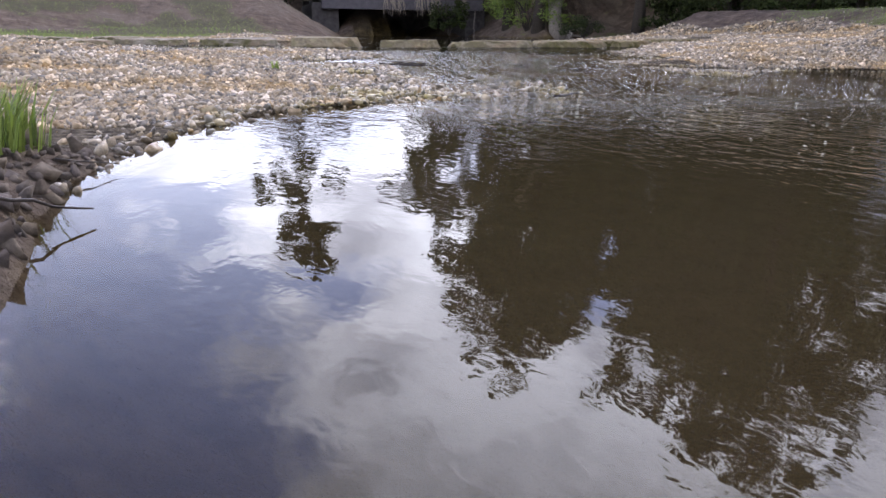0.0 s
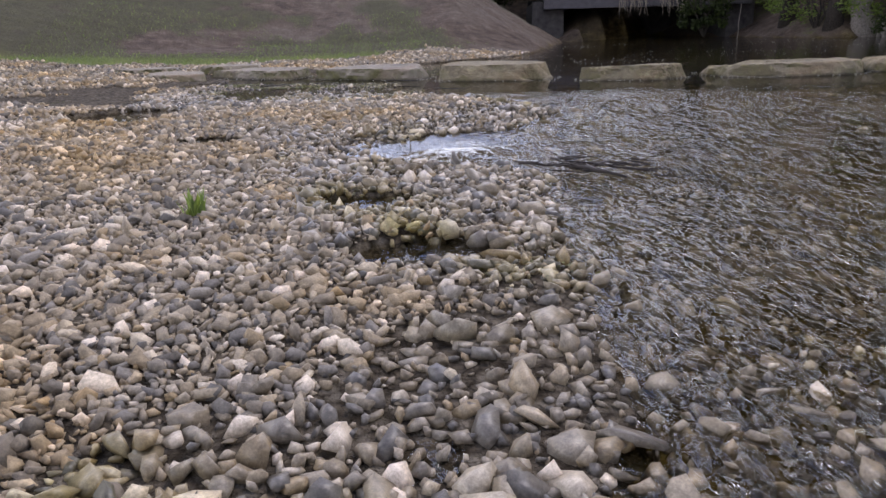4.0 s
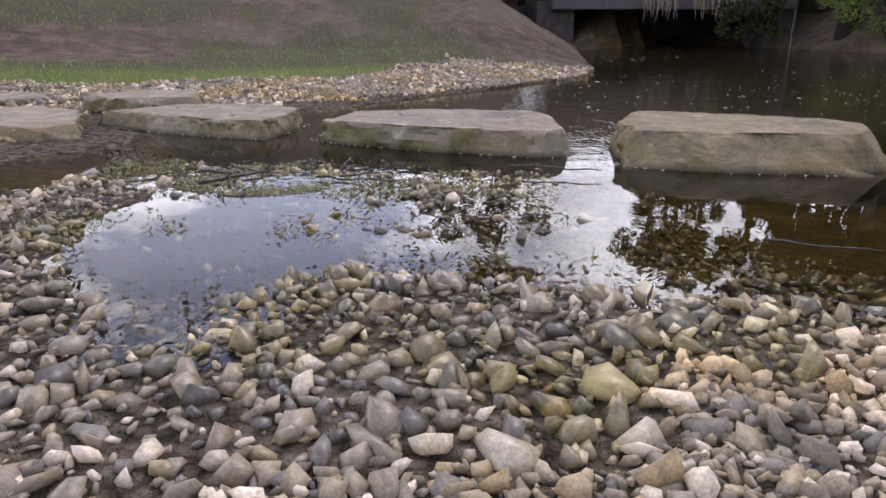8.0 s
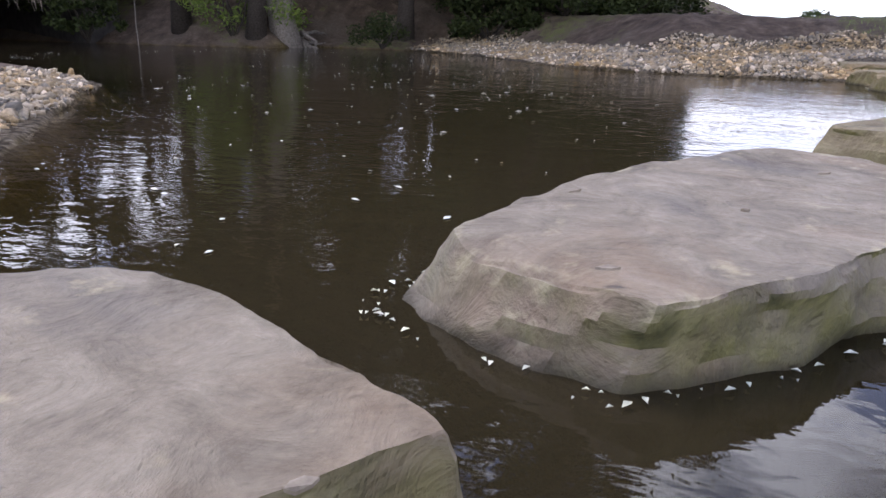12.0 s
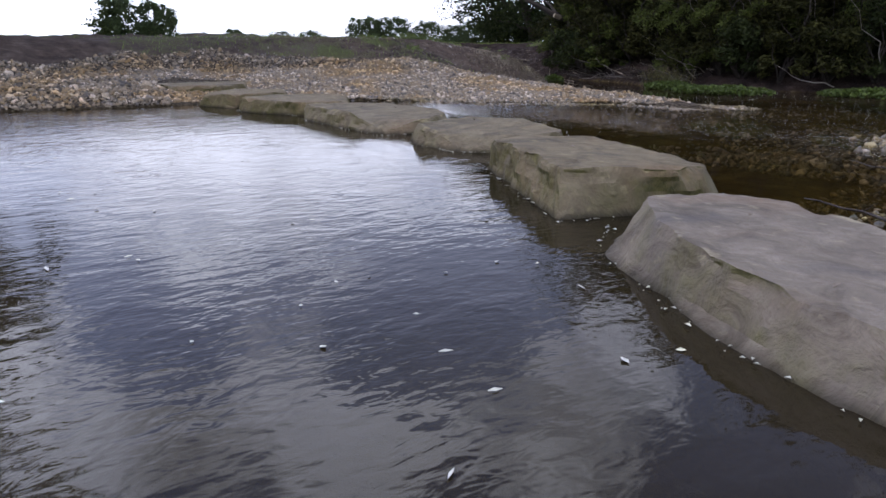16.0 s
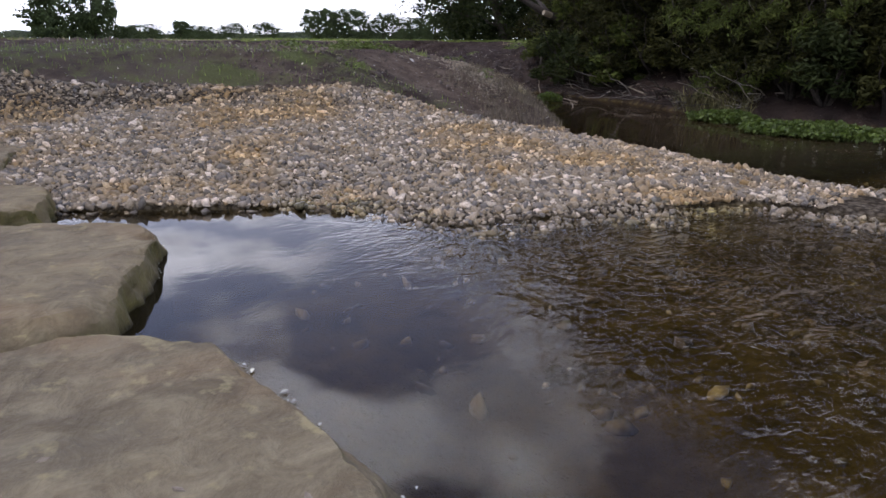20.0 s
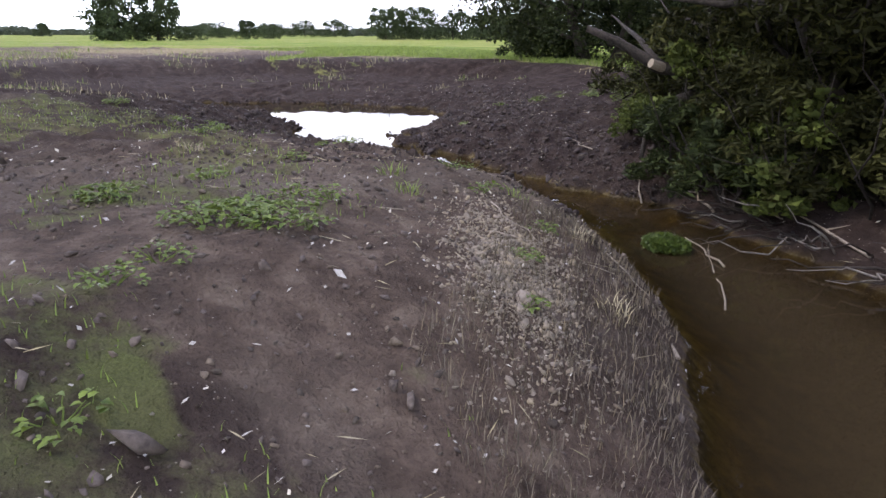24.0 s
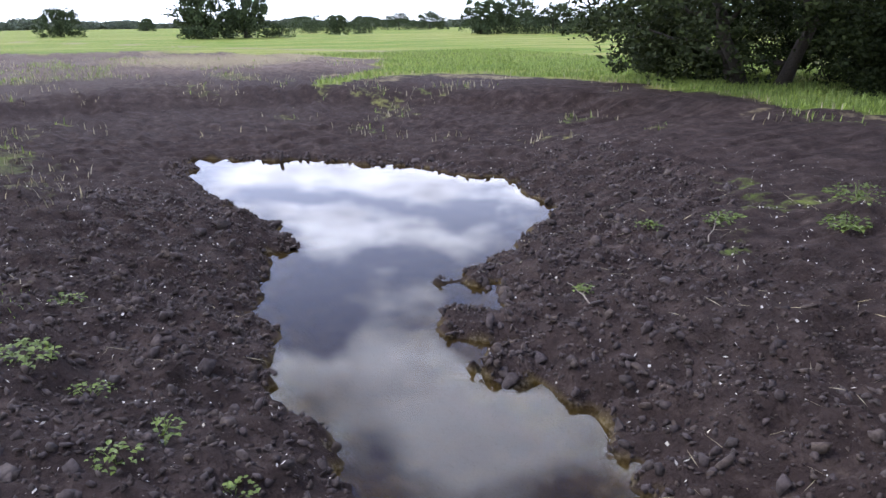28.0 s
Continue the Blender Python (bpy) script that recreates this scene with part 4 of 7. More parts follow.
# ---- stepping stones ----
def slab(outline, height, seed, label, tilt=(0.0, 0.0), sink=0.45, sides=0.08, worn=None, cuts=17, mat=None, crown=None):
    """A rough split sandstone block: uneven sides, chipped rim, gently uneven top."""
    rng = np.random.default_rng(seed)
    c = np.mean(outline, axis=0)
    per = np.array(outline + outline[:1], float)
    seg = np.hypot(*np.diff(per, axis=0).T)
    at = np.concatenate([[0], np.cumsum(seg)])
    n = 220
    t = np.linspace(0, at[-1], n, endpoint=False)
    ring = np.stack([np.interp(t, at, per[:, 0]), np.interp(t, at, per[:, 1])], -1)
    ring = (np.roll(ring, 1, 0) + 10 * ring + np.roll(ring, -1, 0)) / 12
    ring -= c
    ang = np.linspace(0, 2 * np.pi, n, endpoint=False)
    rows = []
    prof = [(-sink, 1.07), (-0.12, 1.06), (-0.01, 1.045), (height * 0.22, 1.03), (height * 0.45, 1.015), (height * 0.68, 1.005), (height * 0.80, 1.0), (height * 0.89, 0.994), (height * 0.96, 0.985), (height, 0.966)]
    rim = len(prof) - 1
    prof += [(height, s) for s in (0.94, 0.91, 0.87, 0.82, 0.74, 0.62, 0.5, 0.38, 0.25, 0.12)]
    if crown:                            # corners of the top, one for each corner at the water
        top = np.array(crown + crown[:1], float)
        crest = np.stack([np.interp(t, at, top[:, k]) for k in range(3)], -1)
        hub = np.array([np.mean(top[:-1, 0]), np.mean(top[:-1, 1])])
        flat_fit = np.linalg.lstsq(np.column_stack([top[:-1, :2] - hub, np.ones(len(crown))]), np.array(crown)[:, 2], rcond=None)[0]
        crest[:, :2] -= c
        broken = fbm(t, 0 * t + seed, 0.34, 4, seed + 21)          # the rim breaks off unevenly
        crest[:, :2] *= (1 + 0.075 * broken / np.hypot(crest[:, 0], crest[:, 1]))[:, None]
        crest[:, 2] += 0.028 * np.minimum(fbm(t, 0 * t + seed + 5, 0.22, 3, seed + 22), 0.03)
        hub = hub - c
    facet = fbm(np.cos(ang) * 2.2 + seed, np.sin(ang) * 2.2, 1.8, 2, seed)
    chip = np.maximum(fbm(np.cos(ang) * 4 + seed, np.sin(ang) * 4, 0.8, 2, seed + 9) - 0.03, 0)
    for k, (z, s) in enumerate(prof):
        x, y = ring[:, 0] * s, ring[:, 1] * s
        if crown:
            rise_ = min(max(z / height, 0.0), 1.0) if k < rim else 1.0
            inner = s / 0.966 if k > rim else 1.0
            x = ring[:, 0] * (1.0 if z > -0.05 else 1.05) * (1 - rise_) + crest[:, 0] * rise_
            y = ring[:, 1] * (1.0 if z > -0.05 else 1.05) * (1 - rise_) + crest[:, 1] * rise_
            x, y = hub[0] + (x - hub[0]) * inner, hub[1] + (y - hub[1]) * inner
        if k <= rim:
            push = sides * 2.2 * facet + 0.085 * fbm(np.cos(ang) * 5 + seed, np.sin(ang) * 5 + z * 6, 0.7, 4, seed + 2) + 0.035 * np.round(3 * fbm(np.cos(ang) * 3 + z * 3, np.sin(ang) * 3 + seed, 0.6, 2, seed + 4)) / 3 - 0.075 * chip * (0, 0.2, 0.4, 0.7, 1.0)[max(0, k - rim + 4)]
            push = push * 0.4 + 0.075 * fbm(t, z * 3.0 + seed + 0 * t, 0.22, 4, seed + 23) + 0.009 * np.round(4 * fbm(t, z * 6.0 + seed + 0 * t, 0.35, 2, seed + 24)) / 4 if crown else push
            ln = np.hypot(x, y)
            x, y = x * (1 + push / ln), y * (1 + push / ln)
        zz = np.full(n, z)
        if crown and k > 2:
            keep = min(max((inner - 0.72) / 0.28, 0.0), 1.0)
            even = flat_fit[0] * (x - hub[0]) + flat_fit[1] * (y - hub[1]) + flat_fit[2]
            zz = (crest[:, 2] * keep + even * (1 - keep)) * rise_
            if k >= rim - 1:
                zz = zz + 0.012 * fbm(x + seed * 3, y, 0.5, 4, seed) * (1 - 0.6 * keep) + 0.006 * fbm(x + seed, y, 0.10, 2, seed + 3) - 0.06 * chip * {rim - 1: 0.8, rim: 0.75, rim + 1: 0.45, rim + 2: 0.2}.get(k, 0)
            if worn:
                zz = np.minimum(zz, worn[2] + 0.008 * fbm(x, y, 0.2, 3, seed + 5) - worn[3] * ((x + c[0] - worn[0]) * worn[4] + (y + c[1] - worn[1]) * worn[5]))
            rows.append(np.stack([x, y, zz], -1))
            continue
        if k >= rim - 1:
            zz = z + 0.022 * fbm(x + seed * 3, y, 0.6, 4, seed) + 0.008 * fbm(x + seed, y, 0.10, 2, seed + 3) + tilt[0] * x + tilt[1] * y
            zz = zz - 0.19 * chip * {rim - 1: 0.8, rim: 0.75, rim + 1: 0.45, rim + 2: 0.2}.get(k, 0)
        elif k > 2:
            zz = z + (tilt[0] * x + tilt[1] * y) * z / height
        rows.append(np.stack([x, y, zz], -1))
    cutter = np.random.default_rng(seed + 500)
    reach = np.array([p for p in rows[rim]])
    for j in range(cuts):                # split faces along the rim, each a plane that takes off an edge
        a = 2 * np.pi * (j + 0.8 * cutter.random()) / cuts
        steep = cutter.uniform(0.25, 1.0)
        nrm = np.array([math.cos(a) * math.cos(steep), math.sin(a) * math.cos(steep), math.sin(steep)])
        bite = cutter.uniform(0.003, 0.011 if crown else 0.036) * (0.6 + 0.8 * math.sin(steep))
        limit = np.max(reach @ nrm) - bite
        for row in rows[3:rim + 6]:
            over = np.maximum(row @ nrm - limit - 0.006 * fbm(row[:, 0] * 3 + j, row[:, 1] * 3 + row[:, 2] * 9, 0.3, 2, seed + j), 0)
            row -= over[:, None] * nrm * 0.96
    v = np.concatenate(rows + [np.array([[hub[0], hub[1], flat_fit[2]]]) if crown else np.array([[0, 0, height + 0.022 * float(fbm(np.array([seed * 3.0]), np.array([0.0]), 0.6, 4, seed)[0])]])])
    f = []
    for k in range(len(prof) - 1):
        for i in range(n):
            a, b = k * n + i, k * n + (i + 1) % n
            f.append((a, b, b + n, a + n))
    last = (len(prof) - 1) * n
    f += [(last + i, last + (i + 1) % n, len(v) - 1) for i in range(n)]
    ob = link_mesh("stepping_stone", v.tolist(), f, mat or SLAB, smooth_faces=True)
    ob.data.set_sharp_from_angle(angle=radians(18 if crown else 28))
    ob.matrix_basis = Matrix.Translation((c[0], c[1], 0))
    return tagged(ob, label, "stepping stone", "row of stepping stones")


STONES = [
    ([(-4.6, 11.3), (-3.7, 11.8), (-3.35, 11.3), (-4.0, 10.8)], 0.14, "low sandstone slab half buried in gravel", (0, 0)),
    ([(-3.75, 10.5), (-3.35, 10.85), (-2.85, 10.45), (-2.55, 9.5), (-2.95, 9.4), (-3.4, 9.75)], 0.11, "flat sandstone slab set low in the gravel", (0, 0)),
    ([(-3.05, 11.0), (-2.65, 11.65), (-2.1, 11.55), (-2.0, 10.9), (-2.5, 10.75)], 0.16, "flat pale sandstone slab behind the others", (0, 0)),
    ([(-2.7, 10.25), (-2.05, 10.55), (-1.42, 10.45), (-1.12, 10.12), (-1.16, 9.86), (-1.35, 9.38), (-1.58, 9.50), (-2.1, 9.80)], 0.13, "layered grey sandstone block with a cracked top", (0, 0)),
    ([(-0.06, 9.58), (-0.55, 9.76), (-0.79, 9.79), (-0.88, 9.70), (-0.98, 9.30), (-0.78, 9.07), (-0.23, 8.72), (0.27, 8.46), (0.52, 8.5), (0.66, 9.0), (0.45, 9.3)], 0.16, "long sandstone block with olive algae on its side", (0, 0)),
    ([(0.92, 9.06), (1.39, 8.83), (2.22, 8.41), (2.2, 8.1), (2.0, 7.62), (1.06, 7.92), (0.68, 8.13), (0.76, 8.49)], 0.208, "tall sandstone block with a rust-brown end", (0, 0)),
    ([(3.6, 8.08), (3.36, 8.19), (3.01, 8.17), (2.87, 8.18), (2.74, 8.07), (2.41, 7.75), (2.33, 7.53), (2.40, 7.36), (2.75, 7.28), (3.14, 7.15), (3.62, 7.4)], 0.165, "wedge-shaped sandstone block with a dark end", (0, 0)),
    ([(5.70, 8.02), (4.68, 8.09), (4.06, 8.10), (3.98, 8.03), (3.93, 7.73), (4.05, 7.25), (4.4, 7.0), (5.5, 7.05), (5.85, 7.45)], 0.15, "broad smooth sandstone block in the stream", (0, 0)),
    ([(7.2, 8.15), (7.75, 7.5), (7.15, 6.78), (6.7, 6.95), (5.97, 7.35), (5.97, 7.82), (6.8, 8.08)], 0.15, "broad flat sandstone block at the water's edge", (0, 0)),
    ([(8.15, 8.3), (9.1, 7.55), (8.55, 7.0), (7.98, 7.2), (7.62, 8.05)], 0.16, "sandstone slab at the gravel bank", (0, 0)),
    ([(9.3, 8.3), (10.5, 8.35), (11.2, 7.8), (10.3, 6.85), (9.5, 7.15), (9.25, 7.8)], 0.2, "last sandstone slab resting on the gravel bank", (0, 0)),
]
# the tops of the stones that rise clear of the water, corner by corner
CROWNS = {3: [(-2.6, 10.22, 0.12), (-2.05, 10.46, 0.14), (-1.40, 10.38, 0.137), (-1.16, 10.1, 0.132), (-1.20, 9.87, 0.135), (-1.37, 9.43, 0.127), (-1.58, 9.56, 0.122), (-2.05, 9.86, 0.12)],
          7: [(5.80, 7.92, 0.15), (4.66, 8.03, 0.15), (4.14, 8.0, 0.03), (4.03, 7.93, 0.04), (3.98, 7.70, 0.12), (4.08, 7.36, 0.14), (4.40, 7.15, 0.15), (5.44, 7.14, 0.15), (5.78, 7.46, 0.15)],
          4: [(-0.08, 9.52, 0.17), (-0.50, 9.63, 0.16), (-0.74, 9.68, 0.145), (-0.84, 9.60, 0.135), (-0.93, 9.26, 0.14), (-0.75, 9.10, 0.145), (-0.22, 8.76, 0.15), (0.24, 8.55, 0.15), (0.48, 8.6, 0.145), (0.52, 9.02, 0.185), (0.38, 9.22, 0.19)],
          5: [(1.06, 8.94, 0.21), (1.52, 8.68, 0.21), (2.06, 8.48, 0.197), (2.06, 8.16, 0.195), (1.84, 7.86, 0.195), (1.05, 8.08, 0.187), (0.79, 8.25, 0.178), (0.80, 8.52, 0.2)],
          6: [(3.55, 8.02, 0.15), (3.40, 8.07, 0.145), (3.10, 8.11, 0.09), (2.89, 8.15, 0.03), (2.76, 8.02, 0.085), (2.44, 7.68, 0.148), (2.37, 7.58, 0.148), (2.46, 7.50, 0.155), (2.70, 7.44, 0.162), (3.16, 7.24, 0.165), (3.56, 7.46, 0.165)]}
for i, (outline, h, label, tl) in enumerate(STONES):
    slab(outline, h, 31 + i, label, tl, 0.45, 0.035 if i in (4, 5, 6, 7) else 0.08, {6: (3.4, 8.07, 0.15, 0.46, -0.414, 0.91), 7: (4.63, 8.05, 0.15, 0.65, -0.28, 0.96)}.get(i), 11 if i in CROWNS else 17, SLAB_OLIVE if i > 4 else SLAB, CROWNS.get(i))

# ---- gravel ----
near_rng = np.random.default_rng(5)


def in_stone(x, y):
    hit = np.zeros(x.shape, bool)
    for outline, *_ in STONES:
        c = np.mean(outline, axis=0)
        hit |= inside(x, y, [tuple(c + (np.array(p) - c) * 0.93) for p in outline])
    return hit


def gravel_bed(name, box, step, size, mat, label, level_=2, cut=None, under=-0.16):
    x, y = jitter(*box, step, near_rng)
    z, gravel, grass, straw, wet, lv = terrain(x, y)
    ok = (gravel + near_rng.uniform(-0.35, 0.35, x.shape) > 0.5) & (z - lv > under) & ~in_stone(x, y)
    if cut is not None:
        ok &= cut(x, y, z - lv)
    x, y, z = x[ok], y[ok], z[ok]
    s = size * np.clip(np.exp(near_rng.normal(0, 0.46, len(x))), 0.4, 2.8)
    ob = scatter_rocks(name, np.stack([x, y, z + s * 0.12], -1), s, mat, near_rng, level_, tilt=0.38)
    return tagged(ob, label, "gravel", kind="stuff")


def moist(x, y):
    """Lowest place at which gravel has dried: more stays wet round the puddle."""
    x, y, _ = on_plan(x, y)
    return 0.022 + 0.09 * smooth(1.5, 0.9, np.hypot(x + 0.9, y - 7.2) + fbm(x, y, 0.8, 3, 99)) + 0.045 * smooth(1.1, 0.6, np.hypot(x - 0.5, (y - 1.3) * 0.8) + 1.4 * fbm(x, y, 0.5, 3, 96))


def dry(x, y, h):
    return h > moist(x, y)


def bare_puddle(x, y):
    hit = np.zeros(x.shape, bool)
    x, y, _ = on_plan(x, y)
    for px, py, ax, ay in PUDDLES:
        hit |= np.hypot((x - px) / ax, (y - py) / ay) < 0.95
    return hit


def wet_only(x, y, h):
    return (h <= moist(x, y)) & (near_rng.random(x.shape) > 0.95 * smooth(1.4, 2.8, x)) & ~(bare_puddle(x, y) & (near_rng.random(x.shape) < 0.86))


gravel_bed("gravel", (-3.5, 1.85, -1.9, 9.2), 0.026, 0.0195, PEBBLE, "loose grey and tan river gravel on the bank", 2, lambda x, y, h: dry(x, y, h) & (near_rng.random(x.shape) > smooth(-2.7, -3.5, x)))
gravel_bed("gravel", (5.4, 11.6, 0.0, 8.4), 0.030, 0.0215, PEBBLE, "loose tan river gravel on the far bank", 2, dry)
gravel_bed("gravel", (-2.31, 6.6, -1.9, 6.6), 0.046, 0.025, PEBBLE_WET, "submerged gravel of the riffle with olive algae", 2, wet_only)
gravel_bed("gravel", (-2.48, 0.73, 6.6, 8.33), 0.045, 0.019, PEBBLE_WET, "dark wet gravel round the puddle", 2, wet_only)
gravel_bed("gravel", (-8.29, -2.4, -3.11, 14.06), 0.060, 0.029, PEBBLE, "gravel spread away from the stream", 1, lambda x, y, h: dry(x, y, h) & ((near_rng.random(x.shape) > smooth(-3.2, -2.4, x)) | ((x < -2.83) & ((y < -1.9) | (y > 9.2)))))
gravel_bed("gravel", (-2.83, 6.0, 9.2, 16.4), 0.044, 0.025, PEBBLE, "tan gravel shore of the upper pool", 1, dry)
gravel_bed("gravel", (8.2, 19.0, 8.4, 19.0), 0.062, 0.030, PEBBLE, "tan gravel shore under the wooded bank", 1, dry)
gravel_bed("gravel", (11.6, 15.0, 1.0, 8.4), 0.052, 0.026, PEBBLE, "gravel at the foot of the mud slope", 1, dry)
gravel_bed("gravel", (-1.87, -0.49, 6.43, 8.33), 0.13, 0.022, PEBBLE_WET, "single stones standing in the puddle", 2, lambda x, y, h: (h < -0.01) & (near_rng.random(x.shape) < 0.6))

# ---- culvert under the road bank ----
def box_mesh(name, x0, x1, y0, y1, z0, z1, mat, parent, label="", bevel=0.03):
    bm = bmesh.new()
    bmesh.ops.create_cube(bm, size=1)
    bmesh.ops.scale(bm, vec=(x1 - x0, y1 - y0, z1 - z0), verts=bm.verts)
    bmesh.ops.translate(bm, vec=((x0 + x1) / 2, (y0 + y1) / 2, (z0 + z1) / 2), verts=bm.verts)
    bmesh.ops.bevel(bm, geom=bm.edges[:], offset=bevel, segments=2, affect="EDGES")
    me = bpy.data.meshes.new(name)
    bm.to_mesh(me)
    bm.free()
    me.materials.append(mat)
    ob = new(name, me)
    ob.parent = parent
    return tagged(ob, label)


culvert = tagged(new("culvert"), "low dark concrete bridge carrying a road bank over the stream", "bridge")
box_mesh("beam", -0.6, 8.6, -0.25, 0.25, 1.42, 2.0, STEEL, culvert, "purple-grey steel edge beam")
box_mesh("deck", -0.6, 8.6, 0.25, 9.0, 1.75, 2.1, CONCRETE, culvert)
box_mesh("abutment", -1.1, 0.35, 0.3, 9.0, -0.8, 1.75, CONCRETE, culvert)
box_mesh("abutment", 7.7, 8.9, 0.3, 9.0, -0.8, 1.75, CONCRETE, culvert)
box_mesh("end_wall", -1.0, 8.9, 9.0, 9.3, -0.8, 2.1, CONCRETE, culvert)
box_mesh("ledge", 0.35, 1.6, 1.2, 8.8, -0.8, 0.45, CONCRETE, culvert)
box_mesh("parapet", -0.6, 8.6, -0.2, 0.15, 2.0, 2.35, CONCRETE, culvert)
culvert.matrix_basis = pose(*place(7.6, 31.0), 0, 0, 0, -8) @ Matrix.Scale(SHRINK, 4)

for k in range(11):
    rnd = random.Random(300 + k)
    x = 10.6 + rnd.uniform(-0.4, 4.2)
    bunch = tagged(new("hanging_roots"), "dry roots hanging over the edge beam", "roots", "roots on the bridge")
    for j in range(6):
        a = Vector((rnd.uniform(-0.25, 0.25), rnd.uniform(-0.1, 0.05), rnd.uniform(0, 0.2)))
        tv, tf = tube(bent(a, a + Vector((rnd.uniform(-0.2, 0.2), rnd.uniform(-0.25, 0), -rnd.uniform(0.5, 1.15))), rnd, 5, 0.1), [0.02, 0.018, 0.015, 0.012, 0.008, 0.004], 5)
        link_mesh("root", tv, tf, TWIG, bunch)
    bunch.matrix_basis = Matrix.Translation((*place(x, 30.2 - (x - 7.6) * 0.14), 1.95 * SHRINK)) @ Matrix.Scale(SHRINK, 4)

# earth of the road bank over the bridge deck
def fill_z(x, y):
    back = (y - 31.0 + (x - 7.6) * 0.14)
    return 2.32 + np.clip(back - 0.1, 0, 2.6) * 0.9 + 0.25 * fbm(x, y, 1.6, 3, 131)


fx, fy = np.meshgrid(np.linspace(3.5, 19.5, 60), np.linspace(0, 14, 48))
fyy = 31.05 + fy - (fx - 7.6) * 0.14
fi = np.arange(60 * 48).reshape(48, 60)
fill = fast_mesh("embankment", np.stack([*place(fx, fyy), fill_z(fx, fyy) * SHRINK], -1).reshape(-1, 3), np.stack([fi[:-1, :-1], fi[:-1, 1:], fi[1:, 1:], fi[1:, :-1]], -1).reshape(-1, 4), GROUND, True)
tagged(fill, "earth bank of the road over the bridge deck", "ground", kind="structure")

# leaning pole in the pool
v, f = tube(bent((0, 0, -0.5), (0.12, 0.1, 1.35), random.Random(4), 5, 0.03), [0.022, 0.022, 0.02, 0.02, 0.018, 0.016], 7)
pole = tagged(link_mesh("pole", v, f, ROOT, smooth_faces=True), "thin pale pole leaning in the pool", "pole")
pole.matrix_basis = Matrix.Translation((*place(14.3, 27.0), 0)) @ Matrix.Scale(SHRINK, 4)

# ---- trees of the wooded bank by the culvert ----
WOODS = [(16.8, 24.5, 15, 4.2, 11), (20.5, 21.0, 14, 4.6, 12), (24.5, 22.5, 15, 5.0, 13), (19.5, 28.5, 19, 5.0, 14), (27.5, 18.5, 13, 4.6, 15),
         (23.5, 17.2, 12, 4.2, 16), (16.6, 27.4, 18, 5.4, 17), (8.6, 46.0, 20, 2.8, 18), (30.5, 24.0, 14, 5.0, 19), (24.0, 16.2, 17, 4.8, 21), (29.0, 17.0, 18, 5.0, 22), (34.0, 15.0, 16, 4.4, 23), (20.0, 16.0, 15, 4.2, 24), (38.5, 16.5, 15, 4.6, 25), (27.0, 22.5, 18, 5.0, 26), (21.5, 14.8, 23, 4.8, 27), (19.0, 15.6, 22, 4.4, 28), (24.5, 14.4, 24, 5.0, 29),
         (17.8, 41.0, 16, 2.8, 31), (21.2, 40.0, 22, 3.6, 32), (25.2, 39.0, 23, 4.2, 33), (29.6, 37.5, 22, 4.4, 34), (34.0, 36.5, 20, 4.4, 35)]
for x, y, h, s, seed in WOODS:
    over = 3.5 < x < 19.5 and y > 31.5
    top = float(fill_z(x, y)) * SHRINK - 0.2 if over else -9
    wx, wy = place(x, y) if y > 19 else (x, y)
    tree("tree", (wx, wy, max(ground_z(wx, wy), top)), h - 5 * (y > 36), s, seed, OAK, "tall dark leafy tree on the road bank", (0.32, 0.18), 110, 80, 0.26, low=0.32 if x < 22 and 20 < y < 36 else 0.06, group="trees on the road bank")


def roots(base, seed, count, reach, mat, label, name="roots"):
    rnd = random.Random(seed)
    root = tagged(new(name), label, "roots")
    for k in range(count):
        a = rnd.uniform(0, 6.28)
        r = reach * rnd.uniform(0.4, 1.0)
        e = Vector((math.cos(a) * r, math.sin(a) * r, 0))
        z0, z1 = rnd.uniform(0.1, 0.5), ground_z(base[0] + e.x, base[1] + e.y) - base[2] + 0.02
        v, f = tube(bent((0, 0, z0), (e.x, e.y, z1), rnd, 5, 0.12), [0.07, 0.06, 0.045, 0.035, 0.025, 0.012], 6)
        link_mesh("root", v, f, mat, root, smooth_faces=True)
    root.matrix_basis = Matrix.Translation(base)
    return root


TWIN = place(18.2, 23.7)
tree("tree", (*TWIN, ground_z(*TWIN)), 11, 3.6, 41, OAK, "grey twin-stemmed tree with bare roots at the pool", (0.26, 0.14), 60, 80, 0.34, low=0.4, stems=2, bark=ROOT)
roots((*TWIN, ground_z(*TWIN)), 42, 14, 1.7, ROOT, "bare grey roots spreading down the earth bank")


